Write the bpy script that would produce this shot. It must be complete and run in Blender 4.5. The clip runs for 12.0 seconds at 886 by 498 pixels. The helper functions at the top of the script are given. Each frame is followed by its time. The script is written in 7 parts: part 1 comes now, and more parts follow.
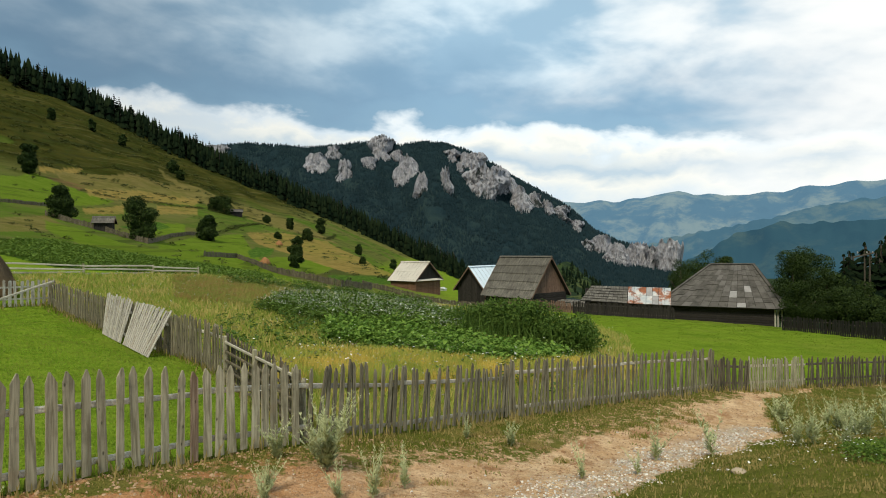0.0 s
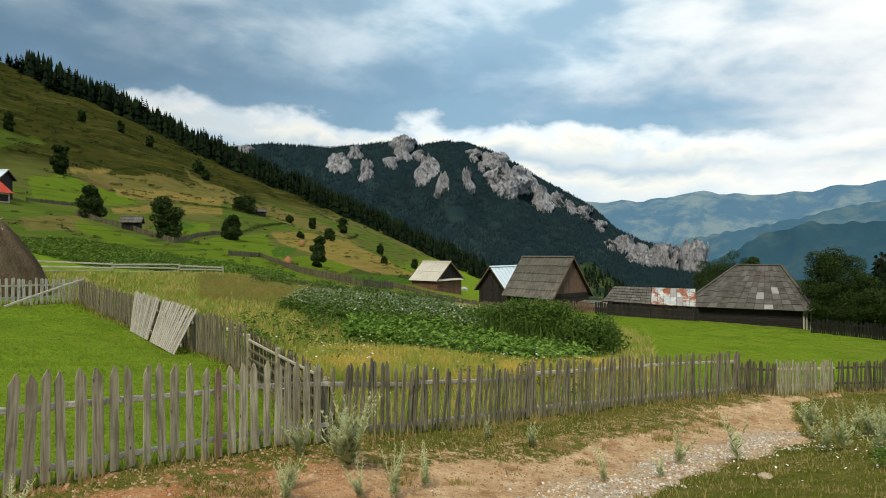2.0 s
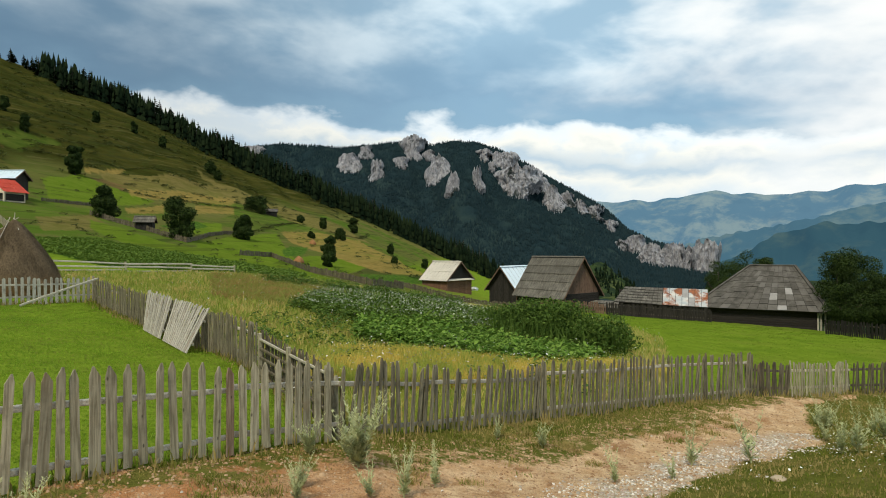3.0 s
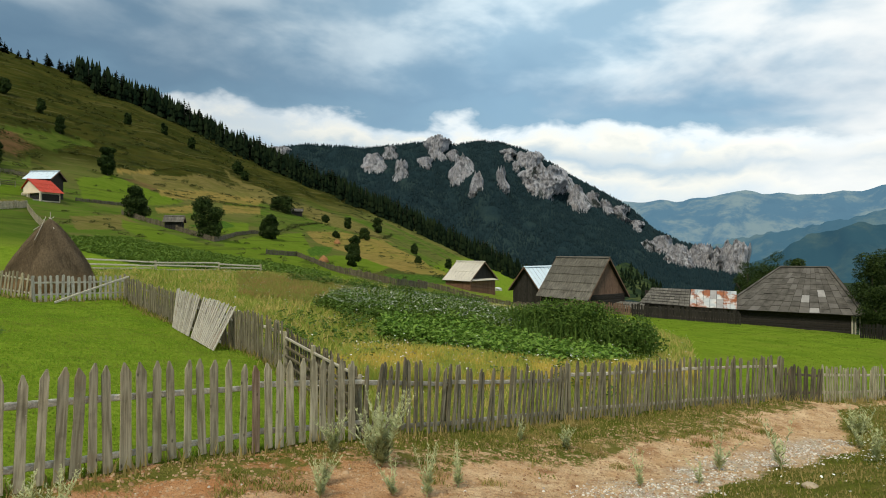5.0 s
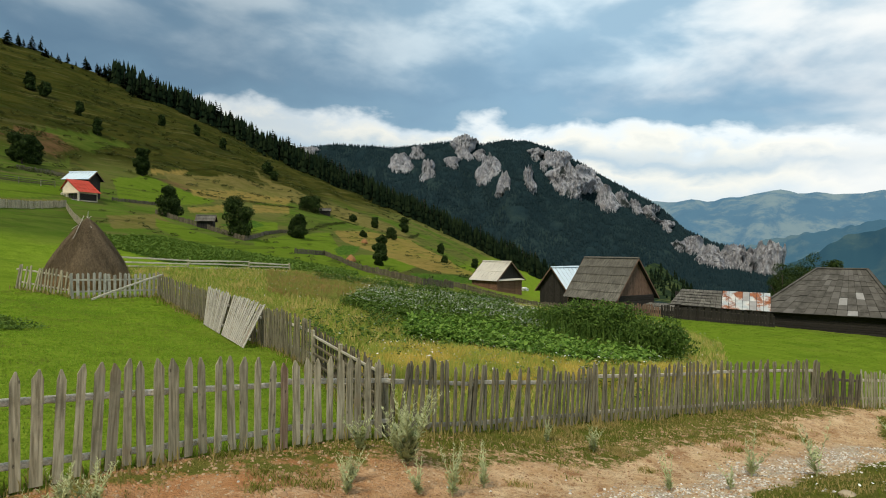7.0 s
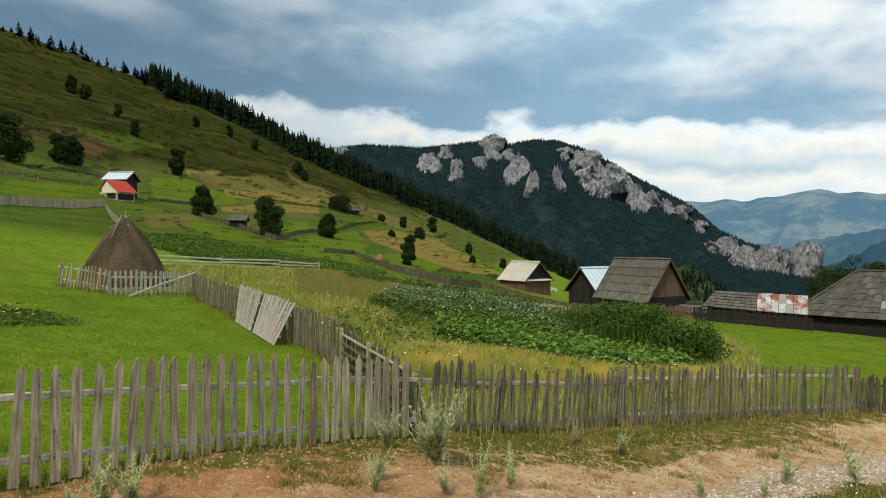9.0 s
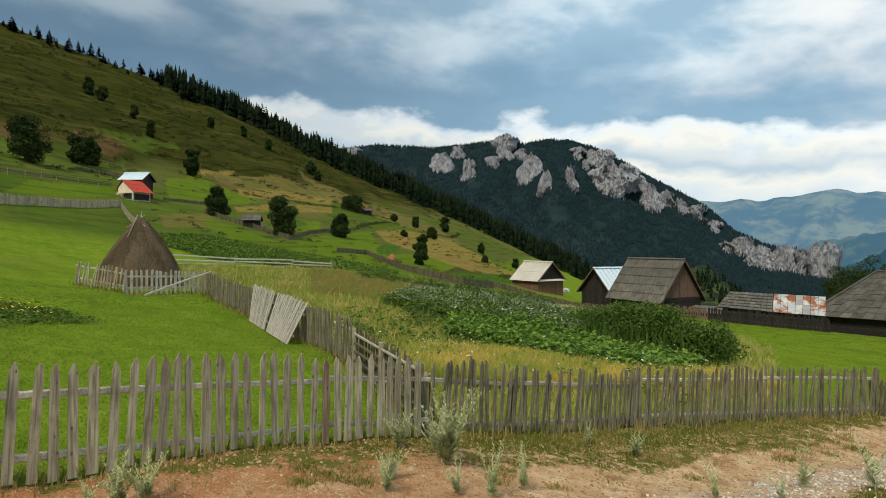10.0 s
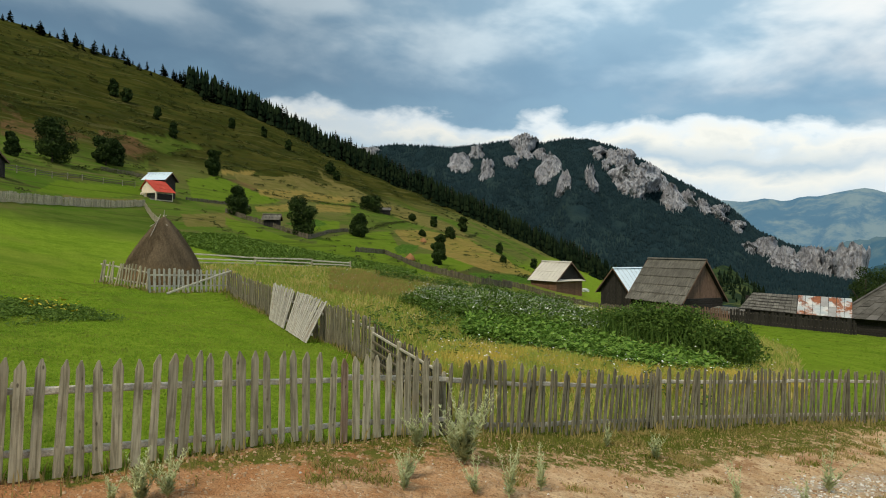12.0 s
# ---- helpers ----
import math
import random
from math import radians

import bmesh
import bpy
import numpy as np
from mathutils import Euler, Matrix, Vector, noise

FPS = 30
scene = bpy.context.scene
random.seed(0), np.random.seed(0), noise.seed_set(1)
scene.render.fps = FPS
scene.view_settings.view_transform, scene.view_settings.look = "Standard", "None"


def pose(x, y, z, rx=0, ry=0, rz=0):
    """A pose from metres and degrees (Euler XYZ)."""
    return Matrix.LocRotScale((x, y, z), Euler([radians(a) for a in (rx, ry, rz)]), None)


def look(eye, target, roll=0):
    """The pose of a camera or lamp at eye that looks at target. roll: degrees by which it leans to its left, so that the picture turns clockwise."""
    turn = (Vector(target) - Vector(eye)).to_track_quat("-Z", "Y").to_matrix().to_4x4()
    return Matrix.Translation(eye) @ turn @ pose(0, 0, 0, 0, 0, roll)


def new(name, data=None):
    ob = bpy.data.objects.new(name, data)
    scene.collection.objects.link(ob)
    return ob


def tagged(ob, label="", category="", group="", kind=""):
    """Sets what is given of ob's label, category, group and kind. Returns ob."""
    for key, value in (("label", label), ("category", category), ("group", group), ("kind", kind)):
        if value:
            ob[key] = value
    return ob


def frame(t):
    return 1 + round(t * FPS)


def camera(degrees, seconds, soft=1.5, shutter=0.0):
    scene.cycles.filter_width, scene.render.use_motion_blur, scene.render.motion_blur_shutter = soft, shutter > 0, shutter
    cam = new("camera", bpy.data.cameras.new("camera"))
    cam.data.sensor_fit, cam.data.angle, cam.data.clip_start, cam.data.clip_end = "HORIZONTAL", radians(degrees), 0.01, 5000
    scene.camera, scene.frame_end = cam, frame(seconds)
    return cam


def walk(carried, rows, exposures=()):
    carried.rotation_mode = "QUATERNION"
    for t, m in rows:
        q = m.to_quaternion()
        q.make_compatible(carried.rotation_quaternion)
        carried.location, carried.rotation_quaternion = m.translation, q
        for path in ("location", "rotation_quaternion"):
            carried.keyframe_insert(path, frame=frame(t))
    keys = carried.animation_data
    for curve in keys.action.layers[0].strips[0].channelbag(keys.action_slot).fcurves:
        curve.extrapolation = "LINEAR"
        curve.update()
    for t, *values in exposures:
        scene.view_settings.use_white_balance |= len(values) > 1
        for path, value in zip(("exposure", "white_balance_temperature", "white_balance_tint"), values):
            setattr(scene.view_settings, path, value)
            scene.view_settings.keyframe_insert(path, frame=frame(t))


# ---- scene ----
cam = camera(74.82, 12.0, 1.0)
PATH = [
    (0.0, 0.1, 0.04, 0.561), (0.5, 0.502, 0.036, 0.531), (1.0, 1.183, 0.03, 0.474), (1.5, 1.619, 0.036, 0.44),
    (2.0, 2.195, 0.037, 0.4), (2.5, 2.647, 0.036, 0.375), (3.0, 3.209, 0.035, 0.341), (5.0, 5.544, 0.042, 0.141),
    (5.5, 6.289, 0.033, 0.055), (6.0, 7.104, 0.02, 0.0), (6.5, 7.717, 0.014, -0.045), (7.0, 8.166, 0.012, -0.08),
    (9.0, 10.935, -0.025, -0.332), (9.5, 11.539, -0.03, -0.37), (10.0, 12.154, -0.038, -0.405),
    (10.5, 12.724, -0.05, -0.445), (11.0, 13.29, -0.065, -0.489), (11.5, 13.772, -0.075, -0.522), (12.0, 13.949, -0.081, -0.543)]
EYE = 2.6
walk(cam, [(t, pose(0, 0, EYE, 90 + p, r, y)) for t, y, p, r in PATH], [(0.0, 0.03), (6.0, 0.0), (12.0, -0.06)])

# ---------------------------------------------------------------- node helpers


class Nodes:
    """Short hand for a node tree."""

    def __init__(self, tree):
        self.t = tree

    def add(self, kind):
        return self.t.nodes.new(kind)

    def put(self, socket, value):
        if isinstance(value, bpy.types.NodeSocket):
            self.t.links.new(value, socket)
        elif isinstance(value, (tuple, list)) and len(value) == 3 and socket.type == "RGBA":
            socket.default_value = (*value, 1)
        else:
            socket.default_value = value

    def math(self, op, a, b=0.0, c=None, clamp=False):
        n = self.add("ShaderNodeMath")
        n.operation, n.use_clamp = op, clamp
        self.put(n.inputs[0], a)
        self.put(n.inputs[1], b)
        if c is not None:
            self.put(n.inputs[2], c)
        return n.outputs[0]

    def noise(self, vec, scale, detail=4.0, rough=0.55, warp=0.0):
        n = self.add("ShaderNodeTexNoise")
        self.put(n.inputs["Vector"], vec)
        self.put(n.inputs["Scale"], scale)
        self.put(n.inputs["Detail"], detail)
        self.put(n.inputs["Roughness"], rough)
        self.put(n.inputs["Distortion"], warp)
        return n.outputs["Fac"]

    def cells(self, vec, scale, feature="F1", out="Color"):
        n = self.add("ShaderNodeTexVoronoi")
        n.feature = feature
        self.put(n.inputs["Vector"], vec)
        self.put(n.inputs["Scale"], scale)
        return n.outputs[out]

    def ramp(self, fac, stops, kind="LINEAR"):
        n = self.add("ShaderNodeValToRGB")
        n.color_ramp.interpolation = kind
        e = n.color_ramp.elements
        while len(e) < len(stops):
            e.new(0.5)
        for el, (p, c) in zip(e, stops):
            el.position = p
            el.color = (*c, 1) if isinstance(c, (tuple, list)) else (c, c, c, 1)
        self.put(n.inputs[0], fac)
        return n.outputs[0]

    def mix(self, fac, a, b, mode="MIX"):
        n = self.add("ShaderNodeMix")
        n.data_type, n.blend_type = "RGBA", mode
        self.put(n.inputs[0], fac)
        self.put(n.inputs[6], a)
        self.put(n.inputs[7], b)
        return n.outputs[2]

    def smooth(self, x, lo, hi):
        n = self.add("ShaderNodeMapRange")
        n.interpolation_type = "SMOOTHSTEP"
        self.put(n.inputs[0], x)
        n.inputs[1].default_value, n.inputs[2].default_value = lo, hi
        return n.outputs[0]

    def stretch(self, vec, scale, turn=(0, 0, 0), move=(0, 0, 0)):
        n = self.add("ShaderNodeMapping")
        self.put(n.inputs[0], vec)
        n.inputs[1].default_value, n.inputs[2].default_value, n.inputs[3].default_value = move, turn, scale
        return n.outputs[0]

    def attr(self, name):
        n = self.add("ShaderNodeAttribute")
        n.attribute_name = name
        return n.outputs["Fac"]

    def place(self):
        return self.add("ShaderNodeNewGeometry").outputs["Position"]

    def local(self):
        return self.add("ShaderNodeTexCoord").outputs["Object"]

    def chance(self):
        return self.add("ShaderNodeObjectInfo").outputs["Random"]

    def island(self):
        return self.add("ShaderNodeNewGeometry").outputs["Random Per Island"]

    def bump(self, height, strength, distance):
        n = self.add("ShaderNodeBump")
        self.put(n.inputs["Strength"], strength)
        self.put(n.inputs["Distance"], distance)
        self.put(n.inputs["Height"], height)
        return n.outputs[0]


def material(name, build, rough=0.85, metal=0.0, gloss=0.25, thin=0.0):
    """A surface; build(nodes) gives its colour, or colour and normal, or colour, normal and roughness. thin: share of light that a leaf lets through."""
    m = bpy.data.materials.new(name)
    m.use_nodes = True
    n = Nodes(m.node_tree)
    bsdf = m.node_tree.nodes["Principled BSDF"]
    bsdf.inputs["Roughness"].default_value = rough
    bsdf.inputs["Metallic"].default_value = metal
    bsdf.inputs["Specular IOR Level"].default_value = gloss
    made = build(n)
    made = made if isinstance(made, tuple) and isinstance(made[0], bpy.types.NodeSocket) else (made,)
    n.put(bsdf.inputs["Base Color"], made[0])
    if len(made) > 1 and made[1] is not None:
        n.put(bsdf.inputs["Normal"], made[1])
    if len(made) > 2:
        n.put(bsdf.inputs["Roughness"], made[2])
    if thin:
        glow = n.add("ShaderNodeBsdfTranslucent")
        n.put(glow.inputs[0], made[0])
        both_ = n.add("ShaderNodeMixShader")
        both_.inputs[0].default_value = thin
        m.node_tree.links.new(bsdf.outputs[0], both_.inputs[1])
        m.node_tree.links.new(glow.outputs[0], both_.inputs[2])
        m.node_tree.links.new(both_.outputs[0], m.node_tree.nodes["Material Output"].inputs[0])
    return m


# ---------------------------------------------------------------- sky, sun
world = bpy.data.worlds.new("world")
scene.world = world
world.use_nodes = True
w = Nodes(world.node_tree)
SUN_TURN, SUN_RISE = -160.0, 52.0      # compass degrees clockwise from y, height
sky = w.add("ShaderNodeTexSky")
sky.sky_type, sky.sun_disc, sky.altitude = "NISHITA", False, 1100
sky.sun_elevation, sky.sun_rotation = radians(SUN_RISE), radians(SUN_TURN)
way = w.add("ShaderNodeTexCoord").outputs["Generated"]
split = w.add("ShaderNodeSeparateXYZ")
w.put(split.inputs[0], way)
wx, wy, wz = split.outputs
az = w.math("ARCTAN2", wx, wy)
el = w.math("ARCSINE", wz)
# a cloud deck with a ragged foot, a bright gap under it, soft swirls above
join = w.add("ShaderNodeCombineXYZ")
w.put(join.inputs[0], w.math("MULTIPLY", az, 2.4))
w.put(join.inputs[1], w.math("MULTIPLY", el, 4.4))
flat = w.stretch(join.outputs[0], (1, 1, 1), (0, 0, radians(14)))
broad = w.noise(w.stretch(flat, (1, 1, 1), move=(3.1, 0.4, 0)), 1.5, 3, 0.45, 0.2)
fine = w.noise(w.stretch(flat, (1, 1, 1), move=(7.7, 2.9, 0)), 3.6, 6, 0.52, 0.15)
swirl = w.noise(w.stretch(flat, (0.9, 1.15, 1), (0, 0, radians(32)), (1.7, 5.2, 0)), 2.3, 5, 0.5, 0.15)
lumpy = w.math("ADD", w.math("MULTIPLY", w.math("SUBTRACT", broad, 0.5), 0.10), w.math("MULTIPLY", w.math("SUBTRACT", fine, 0.5), 0.13))
height = w.math("ADD", w.math("ADD", el, 0.010), w.math("ADD", lumpy, w.math("MULTIPLY", az, 0.060)))
layer = w.ramp(w.math("MULTIPLY", height, 1.0 / 1.6), [
    (0.0, (0.62, 0.74, 0.82)), (0.06, (0.66, 0.78, 0.86)), (0.082, (0.92, 0.93, 0.86)), (0.100, (0.50, 0.64, 0.74)), (0.116, (0.95, 0.95, 0.86)), (0.130, (0.74, 0.82, 0.86)),
    (0.140, (0.21, 0.35, 0.47)), (0.165, (0.175, 0.30, 0.42)), (0.23, (0.25, 0.39, 0.51)), (0.34, (0.245, 0.37, 0.48)), (1.0, (0.60, 0.68, 0.76))])
layer = w.mix(w.math("MULTIPLY", w.math("MULTIPLY", w.smooth(fine, 0.46, 0.62), w.smooth(height, 0.235, 0.19)), 0.55), layer, (0.52, 0.65, 0.75))
up = w.smooth(height, 0.24, 0.36)
layer = w.mix(w.math("MULTIPLY", w.math("MULTIPLY", w.smooth(swirl, 0.38, 0.66), up), 0.8), layer, (0.60, 0.71, 0.77))
layer = w.mix(w.math("ADD", w.math("MULTIPLY", w.smooth(height, 0.17, 0.25), 0.8), 0.2), layer, w.ramp(w.math("ADD", w.math("MULTIPLY", az, 0.5), 0.5), [(0.0, (0.72, 0.74, 0.76)), (0.25, (0.86, 0.87, 0.88)), (0.5, (1.58, 1.55, 1.51)), (0.75, (1.66, 1.62, 1.56)), (1.0, (1.3, 1.3, 1.3))]), "MULTIPLY")
# brighter towards the veiled sun, darker away from it
sunway = Vector((math.sin(radians(54)) * math.cos(radians(29)), math.cos(radians(54)) * math.cos(radians(29)), math.sin(radians(29))))
dot = w.add("ShaderNodeVectorMath")
dot.operation = "DOT_PRODUCT"
w.put(dot.inputs[0], way)
dot.inputs[1].default_value = sunway
veil = w.math("MULTIPLY", w.smooth(w.math("ADD", dot.outputs["Value"], w.math("MULTIPLY", w.math("SUBTRACT", swirl, 0.5), 0.5)), 0.73, 1.0), 0.95)
clouds = w.mix(veil, layer, (1.12, 1.12, 1.08))
skycol = w.mix(1.0, sky.outputs[0], (0.1, 0.1, 0.1), "MULTIPLY")
both = w.mix(0.93, skycol, clouds)
back = world.node_tree.nodes["Background"]
w.put(back.inputs[0], both)
back.inputs[1].default_value = 0.95

sun = new("sun", bpy.data.lights.new("sun", "SUN"))
sun.data.energy, sun.data.angle, sun.data.color = 3.0, radians(16), (1.0, 0.91, 0.75)
SUN_FROM = Vector((math.sin(radians(SUN_TURN)) * math.cos(radians(SUN_RISE)), math.cos(radians(SUN_TURN)) * math.cos(radians(SUN_RISE)), math.sin(radians(SUN_RISE))))
sun.matrix_world = look(SUN_FROM * 100, (0, 0, 0))

# ---------------------------------------------------------------- the lie of the land
# survey spots: x, y, height
NEAR = [(0, 0, 1.0), (-5.2, 4.35, 0.36), (-3.0, 7.3, 0.0), (-2.0, 8.3, -0.15), (-0.8, 9.7, -0.5), (1.3, 12.2, -0.95), (4.4, 14.5, -1.27),
        (7.6, 16.6, -1.55), (12.2, 19.7, -2.2), (16, 21.3, -2.5), (-2.6, 5.8, 0.2), (1.5, 7.3, -0.35), (6.4, 12.6, -1.3), (4, 5, 0.3),
        (8, 8, -0.3), (13, 12, -1.1), (0, -12, 2.5), (-12, -6, 3.0), (14, -6, 0.6), (-4.9, 12.8, -0.14), (-7, 15.2, -0.15), (-11.1, 19, 0.07), (-16.8, 24.6, 0.38),
        (-21.3, 21.8, 0.86), (-10, 10, 0.5), (-2.4, 28, -0.6), (16, 36, -2.8), (24, 32, -2.8)]
FAR = [(14, 56, -3.8), (20, 51, -3.8), (25, 41, -3.5), (-17, 38.5, 0.95), (-24, 32, 1.6), (-50, 20, 9), (-66, 67, 8.7), (-73, 86, 10.8), (-58, 98, 6.7),
       (-49, 93, 4.5), (-49, 120, 5.2), (-25, 97, -0.2), (-110, 155, 24), (-9, 110, -2.6), (12, 75, -4.8), (30, 60, -5.4), (40, 45, -5),
       (-210, 165, 66), (-220, 250, 79), (-195, 310, 74), (-165, 360, 61), (-108, 405, 37), (-67, 425, 20), (-30, 430, 1), (-5, 88, -3.4), (2, 66, -4.0), (-4, 70, -3.2), (8, 430, -16),
       (35, 200, -32), (80, 160, -32), (140, 160, -40), (60, -60, -4), (-80, -80, 30)]
SPOTS = np.array(NEAR + FAR, float)


def squeeze(x, y):
    """Plan coordinates drawn together with distance, so that far spots weigh as near ones do."""
    r = np.sqrt(x * x + y * y) + 1e-6
    k = np.log1p(r / 8.0) / r
    return x * k, y * k


def plate(d2):
    return np.where(d2 > 1e-12, d2 * np.log(np.maximum(d2, 1e-12)), 0.0)


su, sv = squeeze(SPOTS[:, 0], SPOTS[:, 1])
count = len(SPOTS)
K = np.zeros((count + 3, count + 3))
K[:count, :count] = plate((su[:, None] - su) ** 2 + (sv[:, None] - sv) ** 2) + np.eye(count) * 0.004
K[:count, count:] = np.stack([np.ones(count), su, sv], 1)
K[count:, :count] = K[:count, count:].T
# heights are weighed by distance as well
swell = 1 + np.hypot(SPOTS[:, 0], SPOTS[:, 1]) / 12.0
WEIGHTS = np.linalg.solve(K, np.concatenate([(SPOTS[:, 2] - EYE) / swell, np.zeros(3)]))


def ripple(x, y, size, seed):
    """Smooth rolling waves, about -1 to 1."""
    s = np.zeros_like(x)
    rng = np.random.RandomState(seed)
    for k in range(7):
        a, p, f = rng.uniform(0, 6.28), rng.uniform(0, 6.28), rng.uniform(0.6, 1.8) / size
        s += np.sin((x * math.cos(a) + y * math.sin(a)) * f * 6.28 + p)
    return s / 3.2


ROAD = [(-9, -1.5), (-5.6, 1.4), (-3.0, 4.4), (1.3, 7.2), (6.6, 12.4), (12.4, 17.4), (24, 22)]
FRONT = [(-7.6, 1.6), (-5.2, 4.35), (-3.1, 7.2), (-2.0, 8.31), (-0.84, 9.7), (1.32, 12.2), (4.4, 14.5), (7.61, 16.61)]


def along(x, y, line):
    """Distance of points from a line of the plan, and their side (left is positive)."""
    best = np.full(np.shape(x), 1e9)
    side = np.zeros(np.shape(x))
    for (ax, ay), (bx, by) in zip(line, line[1:]):
        dx, dy = bx - ax, by - ay
        s = np.clip(((x - ax) * dx + (y - ay) * dy) / (dx * dx + dy * dy), 0, 1)
        d = np.hypot(x - ax - s * dx, y - ay - s * dy)
        c = dx * (y - ay) - dy * (x - ax)
        side = np.where(d < best, np.sign(c), side)
        best = np.minimum(best, d)
    return best, side


def ease(x, lo, hi):
    s = np.clip((x - lo) / (hi - lo), 0, 1)
    return s * s * (3 - 2 * s)


def land(x, y):
    """Height of the ground."""
    x, y = np.asarray(x, float), np.asarray(y, float)
    u, v = squeeze(x, y)
    z = WEIGHTS[count] + WEIGHTS[count + 1] * u + WEIGHTS[count + 2] * v
    for k in range(count):
        z = z + WEIGHTS[k] * plate((u - su[k]) ** 2 + (v - sv[k]) ** 2)
    r = np.hypot(x, y)
    z = EYE + z * (1 + r / 12.0)
    # beyond the ridge the land falls into the valley
    out = ease(r, 440, 760)
    z = z * (1 - out) - 95 * out
    d, side = along(x, y, ROAD)
    z = z - 0.10 * (1 - ease(d, 0.8, 1.9)) * (r < 40)
    z = z + 0.035 * ripple(x, y, 2.2, 1) * ease(r, 0, 6) + 0.012 * ripple(x, y, 0.6, 2) + 0.5 * ripple(x, y, 60, 3) * ease(r, 60, 160)
    z = z + 1.2 * ripple(x, y, 34, 9) * ease(z, 14, 30) * (1 - out)
    return z


def ground_at(x, y):
    return float(land(np.array([x]), np.array([y]))[0])


def meet(az, rise):
    """Where a straight line from the origin of the plan, at a bearing and a slope, first meets the land."""
    r = 3.5 * 1.006 ** np.arange(0, 830)
    x, y = np.sin(math.radians(az)) * r, np.cos(math.radians(az)) * r
    over = land(x, y) - (EYE + rise * r)
    k = int(np.argmax(over > 0)) if (over > 0).any() else int(np.argmax(over / r))
    return float(x[k]), float(y[k]), float(land(x[k:k + 1], y[k:k + 1])[0]), float(r[k])


def bearing(az, r):
    return math.sin(math.radians(az)) * r, math.cos(math.radians(az)) * r


def sight_line(points):
    return [meet(a, e)[:2] for a, e in points]


def soup(name, verts, faces, mat, parent=None, label="", smooth=False, attrs=None):
    """One mesh object from arrays (all faces of one length)."""
    verts, faces = np.asarray(verts, np.float32), np.asarray(faces, np.int32)
    me = bpy.data.meshes.new(name)
    k = faces.shape[1]
    me.vertices.add(len(verts))
    me.vertices.foreach_set("co", verts.ravel())
    me.loops.add(faces.size)
    me.loops.foreach_set("vertex_index", faces.ravel())
    me.polygons.add(len(faces))
    me.polygons.foreach_set("loop_start", np.arange(0, faces.size, k, dtype=np.int32))
    if smooth:
        me.polygons.foreach_set("use_smooth", np.ones(len(faces), bool))
    me.update(calc_edges=True)
    for key, vals in (attrs or {}).items():
        me.attributes.new(key, "FLOAT", "POINT").data.foreach_set("value", np.asarray(vals, np.float32).ravel())
    if mat:
        me.materials.append(mat)
    ob = new(name, me)
    if parent:
        ob.parent = parent
    if label:
        tagged(ob, label)
    return ob


def part(name, bm, mat, parent=None, label="", smooth=False):
    """One mesh object from a bmesh."""
    me = bpy.data.meshes.new(name)
    bmesh.ops.recalc_face_normals(bm, faces=bm.faces)
    if smooth:
        for f in bm.faces:
            f.smooth = True
    bm.to_mesh(me)
    bm.free()
    if mat:
        me.materials.append(mat)
    ob = new(name, me)
    if parent:
        ob.parent = parent
    if label:
        tagged(ob, label)
    return ob


def box(bm, size, m=None, bevel=0.0):
    """Adds a box of that size, its centre at the origin of m."""
    r = bmesh.ops.create_cube(bm, size=1.0)
    vs = r["verts"]
    bmesh.ops.scale(bm, vec=size, verts=vs)
    if bevel:
        edges = list({e for v in vs for e in v.link_edges})
        vs = list({v for f in bmesh.ops.bevel(bm, geom=edges, offset=bevel, segments=1, affect="EDGES")["faces"] for v in f.verts} | {v for v in vs if v.is_valid})
    if m is not None:
        bmesh.ops.transform(bm, matrix=m, verts=vs)
    return vs


def prism(bm, outline, depth, m=None):
    """Adds an outline in the x-z plane, pushed along y from 0 to depth."""
    a = [bm.verts.new((x, 0, z)) for x, z in outline]
    b = [bm.verts.new((x, depth, z)) for x, z in outline]
    n = len(outline)
    bm.faces.new(a)
    bm.faces.new(b[::-1])
    for i in range(n):
        bm.faces.new((a[i], b[i], b[(i + 1) % n], a[(i + 1) % n]))
    if m is not None:
        bmesh.ops.transform(bm, matrix=m, verts=a + b)
    return a + b


def inside(x, y, poly):
    """Which points lie inside a polygon of the plan."""
    hit = np.zeros(np.shape(x), bool)
    for (ax, ay), (bx, by) in zip(poly, poly[1:] + poly[:1]):
        hit ^= ((ay > y) != (by > y)) & (x < (bx - ax) * (y - ay) / (by - ay + 1e-12) + ax)
    return hit

# ---------------------------------------------------------------- materials


